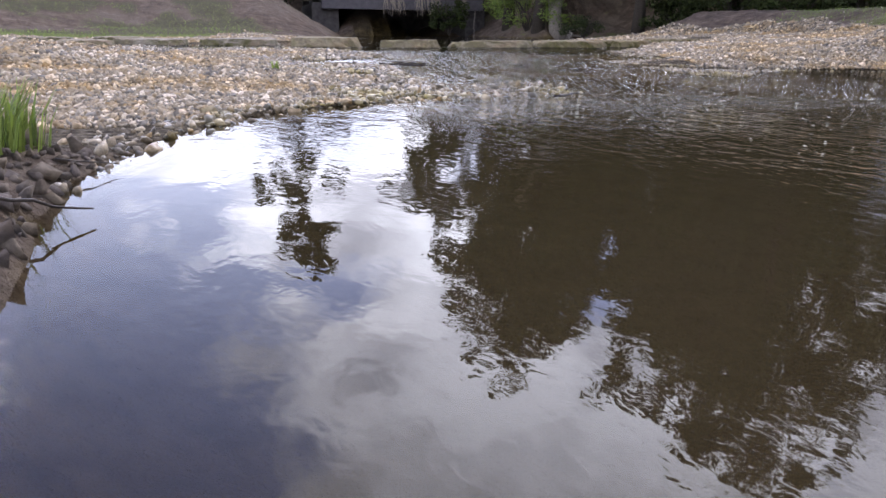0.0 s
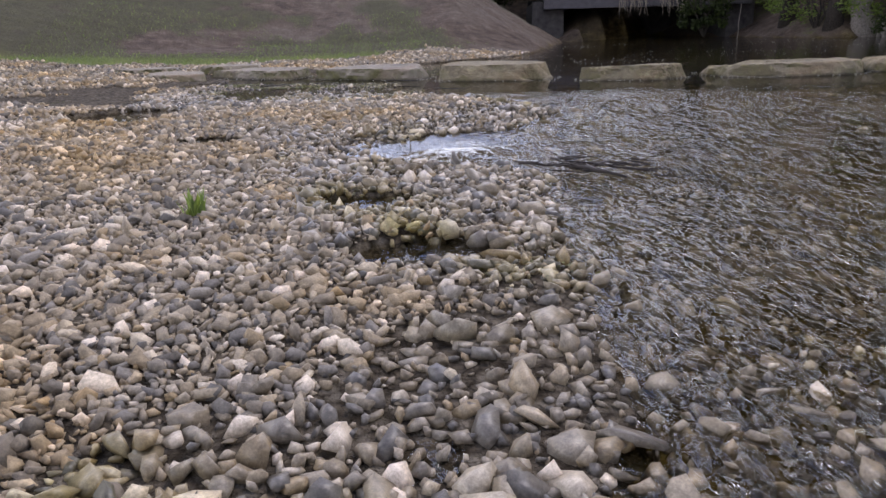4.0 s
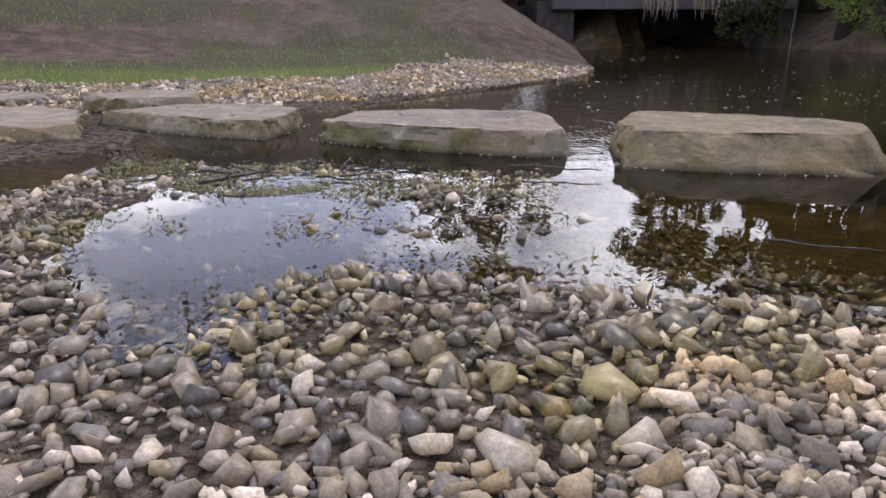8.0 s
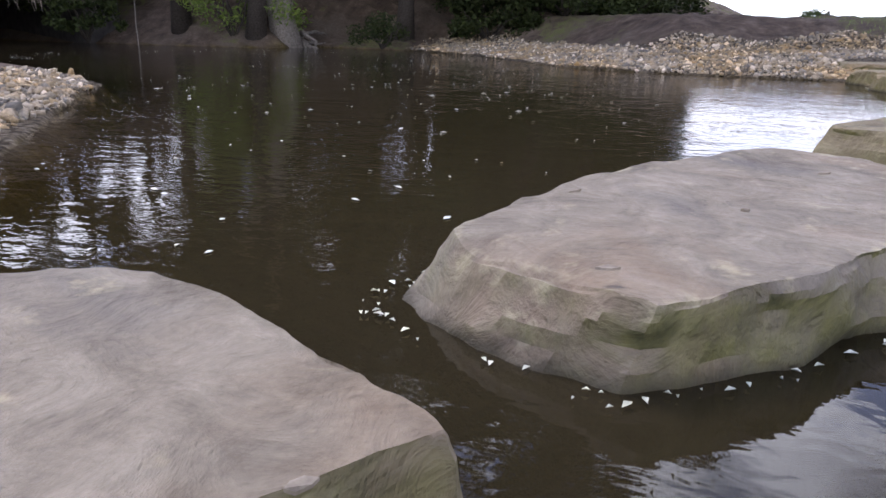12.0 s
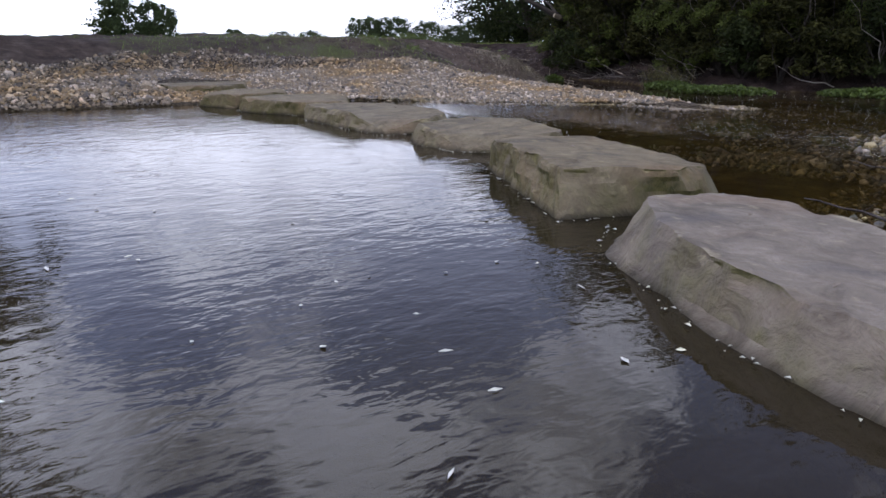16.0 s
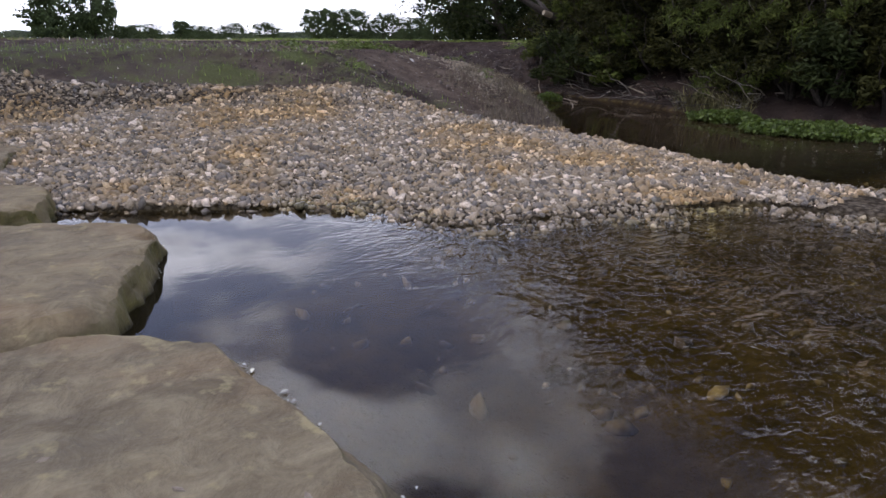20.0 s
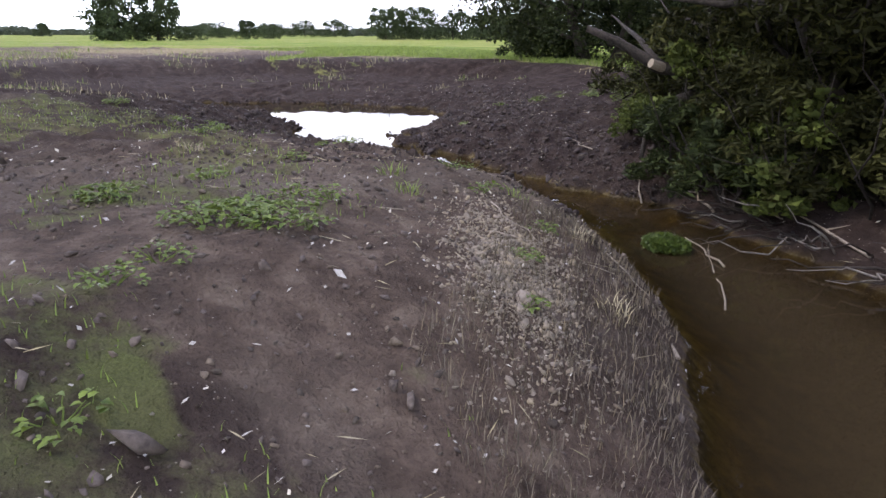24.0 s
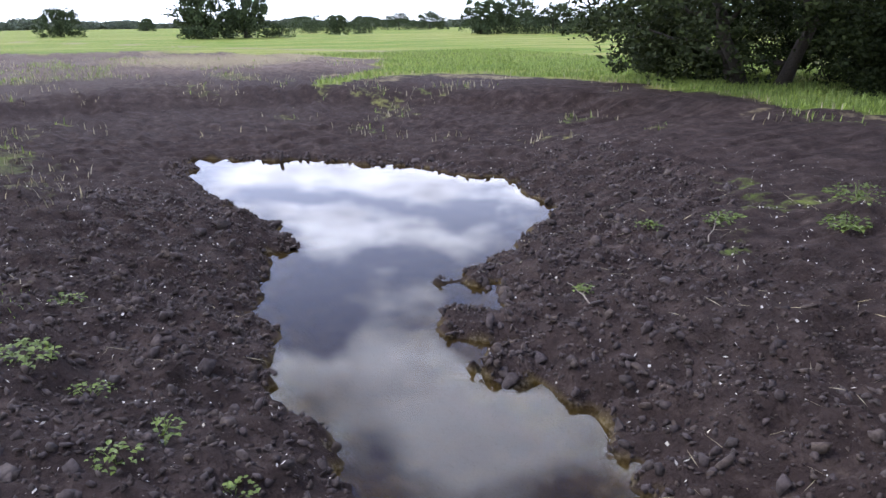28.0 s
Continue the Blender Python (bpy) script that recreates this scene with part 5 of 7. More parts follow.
def bush(base, height, spread, seed, mat, label, count=40, per=120, leaf=(0.12, 0.05), name="bush", cat="bush"):
    rnd, rng = random.Random(seed), np.random.default_rng(seed)
    root = tagged(new(name), label, cat)
    cs, ss = [], []
    for k in range(9):
        a = rnd.uniform(0, 6.28)
        e = Vector((math.cos(a) * spread * rnd.uniform(0.3, 0.9), math.sin(a) * spread * rnd.uniform(0.3, 0.9), height * rnd.uniform(0.5, 0.95)))
        ln = bent((0, 0, -0.1), e, rnd, 5, 0.1)
        v, f = tube(ln, [0.03, 0.026, 0.022, 0.016, 0.01, 0.005], 5)
        link_mesh("stem", v, f, BARK, root)
    for k in range(count):
        a, r, t = rnd.uniform(0, 6.28), spread * math.sqrt(rnd.random()), rnd.random()
        cs.append((math.cos(a) * r * (1 - 0.4 * t), math.sin(a) * r * (1 - 0.4 * t), height * (0.12 + 0.8 * t)))
        ss.append(spread * rnd.uniform(0.18, 0.34))
    crown = leaves(cs, ss, per, leaf[0], leaf[1], rng, 0.25, mat, "foliage")
    crown.parent = root
    root.matrix_basis = Matrix.Translation(base)
    return root


bush((*place(16.6, 25.2), 0.26), 3.8, 1.9, 51, WEED, "bright green bush hanging over the pool", 60, 140, (0.16, 0.05))
for x, y, h, s, seed in ((19.6, -10.2, 0.9, 1.1, 56), (17.4, -7.4, 0.7, 0.7, 58)):
    bush((x, y, ground_z(x, y)), h, s, seed, SHOOT, "bright green leafy brambles at the foot of the willows", 30, 110, (0.08, 0.04), "brambles", "bush")
for x, y, h, s, seed in ((15.3, -6.6, 1.5, 0.8, 156), (16.3, -7.2, 1.8, 0.9, 157), (14.2, -6.3, 1.4, 0.8, 158), (13.9, -5.9, 1.2, 0.7, 159)):
    bush((x, y, ground_z(x, y)), h, s, seed, SHOOT, "light green sycamore shoots among the willow scrub", 20, 55, (0.14, 0.09), "sapling", "bush")
bush((*place(16.4, 19.6), 0.17), 0.7, 0.9, 52, OAK, "low dark brambles at the waterline", 20, 60, (0.1, 0.05))
bush((*place(13.2, 27.8), 0.17), 2.2, 1.0, 53, OAK, "ivy hanging beside the bridge", 30, 80, (0.14, 0.09))

# ---- willow thicket on the south bank ----
WILLOWS = [((9.0, -6.6), 8.5, 3.0, (0.4, 1.6), 61), ((11.6, -6.9), 8.0, 3.2, (0.6, 2.0), 62), ((6.0, -7.4), 9.0, 3.2, (0.4, 1.5), 63), ((14.0, -8.6), 7.5, 2.8, (1.2, 1.2), 64),
           ((3.0, -10.0), 9.0, 3.4, (0.4, 1.2), 65), ((8.0, -10.5), 11.0, 3.8, (0, 0.5), 66), ((12.5, -11.5), 10.0, 3.6, (0, 0.4), 67), ((17.2, -10.6), 6.5, 2.6, (0.6, 0.9), 68), ((3.6, -13.5), 11.0, 3.8, (0, 0.3), 69)]
for (x, y), h, s, ln, seed in WILLOWS:
    tree("willow", (x, y, ground_z(x, y)), h, s, seed, WILLOW, "dense dark willow leaning over the channel", (0.20, 0.05), 250, 85, 0.085 if seed in (61, 62) else 0.17, ln, 0.30 if seed in (61, 62) else 0.1, 3, group="willows on the south bank", clump=0.12)
for k, (x, y, h, s) in enumerate([(7.2, -5.3, 2.6, 1.3), (14.8, -6.9, 1.7, 0.9), (5.0, -6.3, 2.8, 1.4), (16.4, -7.6, 1.3, 0.8), (18.0, -8.6, 1.3, 0.9), (9.2, -8.2, 3.2, 1.8), (12.6, -8.6, 3.0, 1.8), (6.3, -9.2, 3.2, 2.0), (8.2, -5.6, 1.7, 1.1), (10.8, -8.0, 3.6, 2.0), (7.8, -7.4, 3.4, 1.9), (4.0, -8.4, 3.2, 1.9), (14.2, -9.8, 2.4, 1.8), (16.5, -10.6, 2.2, 1.8), (19.4, -11.4, 1.6, 1.4)]):
    bush((x, y, ground_z(x, y)), h, s, 80 + k, WILLOW, "tangled willow scrub over the water's edge", 34, 90, (0.17, 0.045), "willow_scrub", "bush")

for k in range(20):
    rnd = random.Random(700 + k)
    t = k / 19 * 5
    i = min(int(t), 4)
    (ax, ay), (bx, by) = SHORE_SOUTH[i], SHORE_SOUTH[i + 1]
    x, y = ax + (bx - ax) * (t - i), ay + (by - ay) * (t - i) - rnd.uniform(0.25, 0.7)
    if 10.4 < x < 13.6:
        continue
    bush((x, y, ground_z(x, y)), rnd.uniform(1.2, 2.2), rnd.uniform(0.7, 1.0), 720 + k, WILLOW if k % 3 else OAK, "willow shoots drooping over the channel edge", 26, 80, (0.16, 0.045), "willow_scrub", "bush")

for k in range(46):
    rnd = random.Random(900 + k)
    x = rnd.uniform(4.5, 15.0)
    y = -5.4 - 0.12 * (x - 8) * (x > 8) - rnd.uniform(-0.3, 0.9)
    z = ground_z(x, y)
    e = Vector((x + rnd.uniform(-1.2, 1.2), y + rnd.uniform(0.1, 1.5), z + rnd.uniform(0.4, 2.4)))
    v, f = tube(bent((x, y - 0.3, z - 0.05), e, rnd, 7, 0.1), [0.02 * (1 - 0.85 * i / 7) * rnd.uniform(0.7, 1.3) for i in range(8)], 6)
    tagged(link_mesh("branch", v, f, ROOT if k % 4 == 1 and x < 13 else BARK, smooth_faces=True), "bare grey branch sticking out of the willow scrub", "branch", "bare branches of the thicket")

for k, (x, y) in enumerate([(13.4, -10.4), (15.4, -12.8), (12.2, -14.4), (17.2, -14.4), (14.4, -16.8), (10.0, -13.8), (17.6, -18.4)]):
    tree("willow", (x, y, ground_z(x, y)), 8.5, 3.6, 170 + k, WILLOW, "dark willow deep in the thicket", (0.26, 0.09), 120, 90, 0.2, (0, 0.3), 0.06, 3, group="willows on the south bank", clump=0.15)

# brushwood hanging over the water's edge
for k in range(70):
    rnd = random.Random(1000 + k)
    x = rnd.uniform(9.6, 14.6)
    y = -4.5 - 0.3 * max(x - 11, 0) - rnd.uniform(0.0, 0.6)
    z = max(ground_z(x, y), -0.05)
    e = Vector((x + rnd.uniform(-0.9, 0.9), y + rnd.uniform(0.3, 1.3), z + rnd.uniform(-0.02, 0.75) * rnd.random()))
    v, f = tube(bent((x, y - 0.2, z - 0.04), e, rnd, 6, 0.14), [0.018 * (1 - 0.85 * i / 6) * rnd.uniform(0.7, 1.3) for i in range(7)], 5)
    tagged(link_mesh("branch", v, f, (BARK, DRIFT, DRIFT, ROOT)[k % 4], smooth_faces=True), "thin dead branch of the brushwood over the channel", "branch", "brushwood over the channel")

# dark foliage closing the back of the hollow
for k, (x, y) in enumerate([(9.6, -8.6), (10.8, -9.4), (12.0, -9.4), (13.2, -9.9), (8.4, -9.0), (11.4, -10.6), (14.6, -10.8), (9.8, -10.6)]):
    bush((x, y, ground_z(x, y)), 4.2, 1.7, 860 + k, WILLOW, "dense dark willow growth in the shade of the thicket", 70, 90, (0.2, 0.06), "willow_scrub", "bush")

for k, (x, y, h) in enumerate([(9.0, -5.5, 1.9), (9.8, -5.5, 1.7), (10.6, -5.6, 1.8), (11.5, -5.9, 1.7), (12.3, -6.3, 1.8), (13.1, -6.6, 1.6), (10.2, -6.6, 2.4), (11.2, -6.9, 2.4), (12.2, -7.4, 2.6), (9.2, -6.8, 2.6)]):
    bush((x, y, ground_z(x, y)), h, 0.85, 880 + k, WILLOW, "dark willow scrub behind the brushwood", 46, 90, (0.16, 0.05), "willow_scrub", "bush")


def hanging_branch(tip, seed, reach, label, mat):
    """A drooping willow branch with long narrow leaves, tip nearest the water."""
    rnd, rng = random.Random(seed), np.random.default_rng(seed)
    root = tagged(new("willow_branch"), label, "branch", "leafy branches over the channel")
    start = Vector((rnd.uniform(-0.4, 0.4), -reach, reach * rnd.uniform(0.5, 0.9)))
    line = bent(start, (0, 0, 0), rnd, 7, 0.08)
    v, f = tube(line, [0.014 * (1 - 0.8 * i / 7) for i in range(8)], 5)
    link_mesh("twig", v, f, BARK, root, smooth_faces=True)
    at = [line[i].lerp(line[i + 1], rnd.random()) + Vector((rnd.uniform(-0.15, 0.15), rnd.uniform(-0.15, 0.15), rnd.uniform(-0.16, 0.05))) for i in (2, 3, 4, 4, 5, 5, 6, 6, 6) for _ in range(2)]
    foliage = leaves(at, np.full(len(at), 0.13), 13, 0.13, 0.026, rng, 0.7, mat, "foliage")
    foliage.parent = root
    root.matrix_basis = Matrix.Translation(tip)
    return root


for k, (x, y, z) in enumerate([(11.6, -4.5, 1.5), (11.2, -4.3, 1.35), (10.8, -4.4, 1.3), (10.4, -4.3, 1.45), (10.0, -4.4, 1.3), (10.9, -4.6, 1.75), (9.6, -4.4, 1.55), (9.1, -4.5, 1.2), (8.5, -4.6, 1.5),
                               (10.7, -4.45, 0.25), (10.4, -4.5, 0.45), (10.0, -4.4, 0.3), (9.7, -4.5, 0.5), (11.0, -4.7, 0.35), (7.6, -4.9, 1.3), (7.0, -5.0, 0.9), (6.4, -5.2, 1.4), (9.3, -4.6, 0.6)]):
    hanging_branch((x, y, z), 1100 + k, 0.8, "drooping willow branch with light green leaves", SHOOT)
for k, (x, y, z) in enumerate([(16.5, -7.2, 0.75), (16.2, -7.2, 0.6), (15.9, -7.1, 0.8), (15.6, -7.0, 0.6), (16.7, -7.3, 0.5), (15.2, -6.8, 0.7)]):
    hanging_branch((x, y, z), 1130 + k, 0.7, "leafy branch hanging below the fallen trunk", SHOOT)
bough = tagged(new("bough"), "dark horizontal willow bough above the bank", "branch")
v, f = tube(bent((13.6, -7.9, 2.45), (17.4, -7.5, 2.85), random.Random(77), 8, 0.05), [0.13 - 0.012 * i for i in range(9)], 9)
link_mesh("limb", v, f, BARK, bough, smooth_faces=True)
v, f = tube(bent((15.9, -7.65, 2.72), (15.5, -7.3, 2.2), random.Random(78), 5, 0.08), [0.06, 0.05, 0.04, 0.03, 0.02, 0.01], 7)
link_mesh("branch", v, f, BARK, bough, smooth_faces=True)

# fallen trunk with sawn ends
log = tagged(new("fallen_trunk"), "leaning dark willow trunk with pale sawn ends", "log")
v, f = tube([(14.3, -9.4, 0.9), (15.2, -8.5, 1.25), (16.1, -7.7, 1.55), (17.0, -6.95, 1.75), (17.6, -6.6, 2.15), (18.0, -6.3, 2.35)], [0.17, 0.155, 0.13, 0.10, 0.07, 0.055], 12)
link_mesh("trunk", v, f, BARK, log, smooth_faces=True)
v, f = tube([(16.9, -7.05, 1.72), (16.95, -6.85, 1.78), (16.98, -6.74, 1.82)], [0.085, 0.078, 0.074], 12)
link_mesh("sawn_stub", v, f, CUT, log, "pale sawn branch stub")
v, f = tube([(16.2, -7.6, 1.5), (16.8, -7.0, 1.2), (16.9, -6.7, 0.75), (16.8, -6.5, 0.35)], [0.08, 0.065, 0.05, 0.035], 8)
link_mesh("branch", v, f, BARK, log, smooth_faces=True)
for k, (a, b) in enumerate([((15.4, -8.3, 1.3), (17.5, -8.2, 3.2)), ((15.9, -7.9, 1.5), (18.5, -8.6, 2.9)), ((17.0, -7.0, 1.8), (19.0, -7.9, 2.6)), ((15.0, -8.6, 1.2), (15.8, -7.0, 2.9))]):
    v, f = tube(bent(a, b, random.Random(400 + k), 6, 0.12), [0.07, 0.06, 0.05, 0.04, 0.03, 0.02, 0.01], 7)
    link_mesh("branch", v, f, BARK, log, smooth_faces=True)

# ---- tree at the edge of the field, and the far line of trees ----
tree("tree", (35.6, -24.6, ground_z(35.6, -24.6)), 9.2, 5.7, 91, OAK, "broad dark field tree with several trunks", (0.24, 0.12), 240, 150, 0.28, (-0.5, 0.3), 0.12, 3)
tree("tree", (33.5, -30.5, ground_z(33.5, -30.5)), 11.5, 5.0, 92, OAK, "dark field tree beside the meadow", (0.26, 0.13), 150, 110, 0.3, (0, 0), 0.1, 2)
tree("tree", (29.0, -28.5, ground_z(29.0, -28.5)), 11.5, 5.0, 93, OAK, "dark field tree beside the meadow", (0.26, 0.13), 150, 110, 0.3, (0, 0), 0.08, 2)
tree("tree", (22.5, -22.5, ground_z(22.5, -22.5)), 8.5, 4.0, 94, WILLOW, "leafy willow at the meadow's edge", (0.2, 0.07), 100, 110, 0.25, (0, 0), 0.12, 3)

for k, (x, y, h, s) in enumerate([(40.4, -24.2, 2.6, 2.0), (31.2, -25.6, 1.5, 1.8), (35.6, -28.4, 2.6, 2.4), (29.4, -25.8, 2.4, 2.0), (27.0, -26.4, 2.8, 2.4), (32.4, -28.2, 3.4, 2.8), (37.4, -27.6, 3.4, 2.8), (24.6, -24.2, 2.6, 2.2)]):
    bush((x, y, ground_z(x, y)), h, s, 130 + k, OAK, "dark low branches and scrub under the field trees", 45, 110, (0.2, 0.1), "scrub", "bush")

EYE_END = Vector((16.7, -2.5, 0))


def far_place(bearing, dist):
    b = radians(bearing)
    x, y = EYE_END.x - math.sin(b) * dist, EYE_END.y + math.cos(b) * dist
    return x, y, ground_z(x, y)


def far_tree(bearing, dist, width, height, seed, label="distant broad dark field tree"):
    """A far tree or thicket: lumpy crown down to the ground on a short trunk."""
    rng = np.random.default_rng(seed)
    root = tagged(new("tree"), label, "tree", "far trees")
    n = 150
    u, a = rng.random(n) ** 0.9, rng.uniform(0, 6.283, n)
    lobes = 0.72 + 0.28 * np.cos(rng.integers(2, 5) * a + seed) * rng.uniform(0.4, 1.0, n)
    r = width / 2 * np.sqrt(np.clip(1 - (1.1 * u - 0.2) ** 2, 0.05, 1)) * np.sqrt(rng.random(n)) * (0.45 + 0.6 * lobes)
    spread = np.full(n, 0.10 * math.sqrt(width * height)) * rng.uniform(0.6, 1.5, n)
    c = np.stack([np.cos(a) * r, np.sin(a) * r, height * (0.02 + 0.88 * u * (0.8 + 0.25 * lobes))], -1)
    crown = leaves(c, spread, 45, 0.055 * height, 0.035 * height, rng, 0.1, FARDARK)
    crown.parent = root
    v, f = tube([(0, 0, -0.4), (0.1, 0.1, height * 0.4), (0, 0.2, height * 0.8)], [0.035 * height, 0.025 * height, 0.01 * height], 8)
    link_mesh("trunk", v, f, BARK, root)
    root.matrix_basis = Matrix.Translation(far_place(bearing, dist))


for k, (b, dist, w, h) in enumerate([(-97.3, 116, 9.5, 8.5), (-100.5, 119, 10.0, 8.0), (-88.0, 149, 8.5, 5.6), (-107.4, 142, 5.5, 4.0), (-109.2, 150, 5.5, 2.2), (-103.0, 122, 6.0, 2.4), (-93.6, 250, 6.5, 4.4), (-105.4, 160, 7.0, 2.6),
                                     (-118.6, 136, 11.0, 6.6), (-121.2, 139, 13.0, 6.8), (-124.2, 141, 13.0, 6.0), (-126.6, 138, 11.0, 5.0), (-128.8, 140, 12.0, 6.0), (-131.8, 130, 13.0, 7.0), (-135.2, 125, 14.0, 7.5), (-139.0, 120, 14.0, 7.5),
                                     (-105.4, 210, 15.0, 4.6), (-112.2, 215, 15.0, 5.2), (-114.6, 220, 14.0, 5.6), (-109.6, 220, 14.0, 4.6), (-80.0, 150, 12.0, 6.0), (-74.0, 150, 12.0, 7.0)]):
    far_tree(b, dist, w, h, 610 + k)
# hedge leaves carry the painted distance haze
hedge = bush((0, 0, 0), 4.2, 9.0, 111, FAR_HAZE, "distant low hedge along the meadow", 60, 40, (1.1, 0.7), "hedge", "hedge")
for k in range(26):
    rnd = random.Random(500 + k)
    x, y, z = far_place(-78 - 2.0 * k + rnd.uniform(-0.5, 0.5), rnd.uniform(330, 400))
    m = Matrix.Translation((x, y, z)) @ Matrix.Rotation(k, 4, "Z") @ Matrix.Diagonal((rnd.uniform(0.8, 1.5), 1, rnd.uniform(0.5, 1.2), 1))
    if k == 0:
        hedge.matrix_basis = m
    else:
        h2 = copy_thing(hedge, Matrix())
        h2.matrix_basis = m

# ---- undergrowth of the banks ----
for k, (x, y, h, s) in enumerate([(20.0, 27.0, 2.4, 2.0), (26.5, 20.5, 2.2, 2.2), (23.5, 26.0, 3.0, 2.6), (5.0, 36.0, 2.0, 2.4), (17.0, 33.0, 2.6, 2.2), (18.2, 14.6, 1.3, 1.6), (20.4, 13.4, 1.6, 1.9), (23.0, 13.2, 1.8, 2.0), (17.4, 16.6, 1.4, 1.5), (19.6, 17.6, 2.0, 2.0), (26.0, 13.6, 2.0, 2.2), (21.6, 16.0, 2.2, 2.2), (22.5, 18.2, 2.2, 2.2)]):
    x, y = place(x, y) if y > 19 else (x, y)
    bush((x, y, ground_z(x, y)), h, s, 150 + k, OAK, "dark brambles under the bank trees", 30, 90, (0.18, 0.09), "brambles", "bush")


def tuft(name, base, count, height, spread, seed, mat, label, cat="grass", lean=0.35, width=0.008, group=""):
    """A tuft of bent blades, each of two joined strips."""
    rng = np.random.default_rng(seed)
    a, r = rng.uniform(0, 6.283, count), spread * np.sqrt(rng.random(count))
    x, y = np.cos(a) * r, np.sin(a) * r
    z = np.array([ground_z(base[0] + i, base[1] + j) for i, j in zip(x, y)]) - base[2] if count < 60 else np.zeros(count)
    h = height * rng.uniform(0.5, 1.15, count)
    da = a + rng.normal(0, 0.9, count)
    dx, dy = np.cos(da) * lean * h, np.sin(da) * lean * h
    wx, wy = -np.sin(da) * width, np.cos(da) * width
    p = lambda t, w: np.stack([x + dx * t * t + wx * w, y + dy * t * t + wy * w, z - 0.01 + h * t * (1 - 0.25 * lean * t)], -1)   # noqa: E731
    v = np.stack([p(0, -1), p(0, 1), p(0.55, 0.8), p(0.55, -0.8), p(1, 0)], 1).reshape(-1, 3)
    b = (np.arange(count) * 5)[:, None]
    f = np.concatenate([b + np.array([[0, 1, 2]]), b + np.array([[0, 2, 3]]), b + np.array([[3, 2, 4]])])
    ob = fast_mesh(name, v, f, mat)
    ob.matrix_basis = Matrix.Translation(base)
    return tagged(ob, label, cat, group)


for k, (x, y) in enumerate([(10.6, -4.3), (11.0, -4.5), (10.2, -4.3), (9.9, -4.15), (10.4, -4.6)]):
    tuft("reeds", (x, y, -0.2), 70, 0.6, 0.32, 170 + k, REED, "tall pale reeds at the channel edge", "reeds", 0.8, 0.007, "reeds by the channel")
for k, (x, y) in enumerate([(-3.02, -4.95), (-3.12, -5.2), (-3.15, -4.75)]):
    x, y = place(x, y)
    tuft("grass_tuft", (x, y, ground_z(x, y)), 140, 0.30, 0.2, 180 + k, BLADE, "bright green grass tuft on the earth bank", "grass", 0.4, 0.006)


def weed(base, size, seed, label, leaf=0.07, mat=None, count=60):
    """A low broad-leaved plant: short stems with pointed leaves."""
    rnd, rng = random.Random(seed), np.random.default_rng(seed)
    root = tagged(new("weed"), label, "weed", "weeds on the mud")
    for k in range(6):
        a, r = rnd.uniform(0, 6.28), size * rnd.uniform(0.3, 0.9)
        e = Vector((math.cos(a) * r, math.sin(a) * r, size * rnd.uniform(0.25, 0.6)))
        tv, tf = tube(bent((0, 0, -0.03), e, rnd, 4, 0.1), [0.006, 0.005, 0.004, 0.003, 0.002], 4)
        link_mesh("stem", tv, tf, mat or WEED, root)
    a, r = rng.uniform(0, 6.283, count), size * np.sqrt(rng.random(count))
    c = np.stack([np.cos(a) * r, np.sin(a) * r, size * rng.uniform(0.08, 0.6, count) * (1.1 - r / size * 0.6)], -1)
    d = np.stack([np.cos(a + rng.normal(0, 0.7, count)), np.sin(a + rng.normal(0, 0.7, count)), rng.uniform(-0.4, 0.25, count)], -1)
    d /= np.linalg.norm(d, axis=1)[:, None]
    u = np.cross(d, np.array([0, 0, 1.0]))
    u /= np.linalg.norm(u, axis=1)[:, None]
    ln = leaf * rng.uniform(0.6, 1.3, count)[:, None]
    up = np.cross(u, d) * ln * 0.12
    vv = np.stack([c - d * ln / 2, c - d * ln * 0.15 + u * ln * 0.36 + up, c + d * ln * 0.25 + u * ln * 0.22 + up, c + d * ln / 2 - up,
                   c + d * ln * 0.25 - u * ln * 0.22 + up, c - d * ln * 0.15 - u * ln * 0.36 + up], 1)
    b = (np.arange(count) * 6)[:, None]
    ff = np.concatenate([b + np.array([t]) for t in ([0, 1, 2], [0, 2, 3], [0, 3, 4], [0, 4, 5])])
    lv = fast_mesh("leaves", vv.reshape(-1, 3), ff, mat or WEED)
    lv.parent = root
    root.matrix_basis = Matrix.Translation(base)
    return root


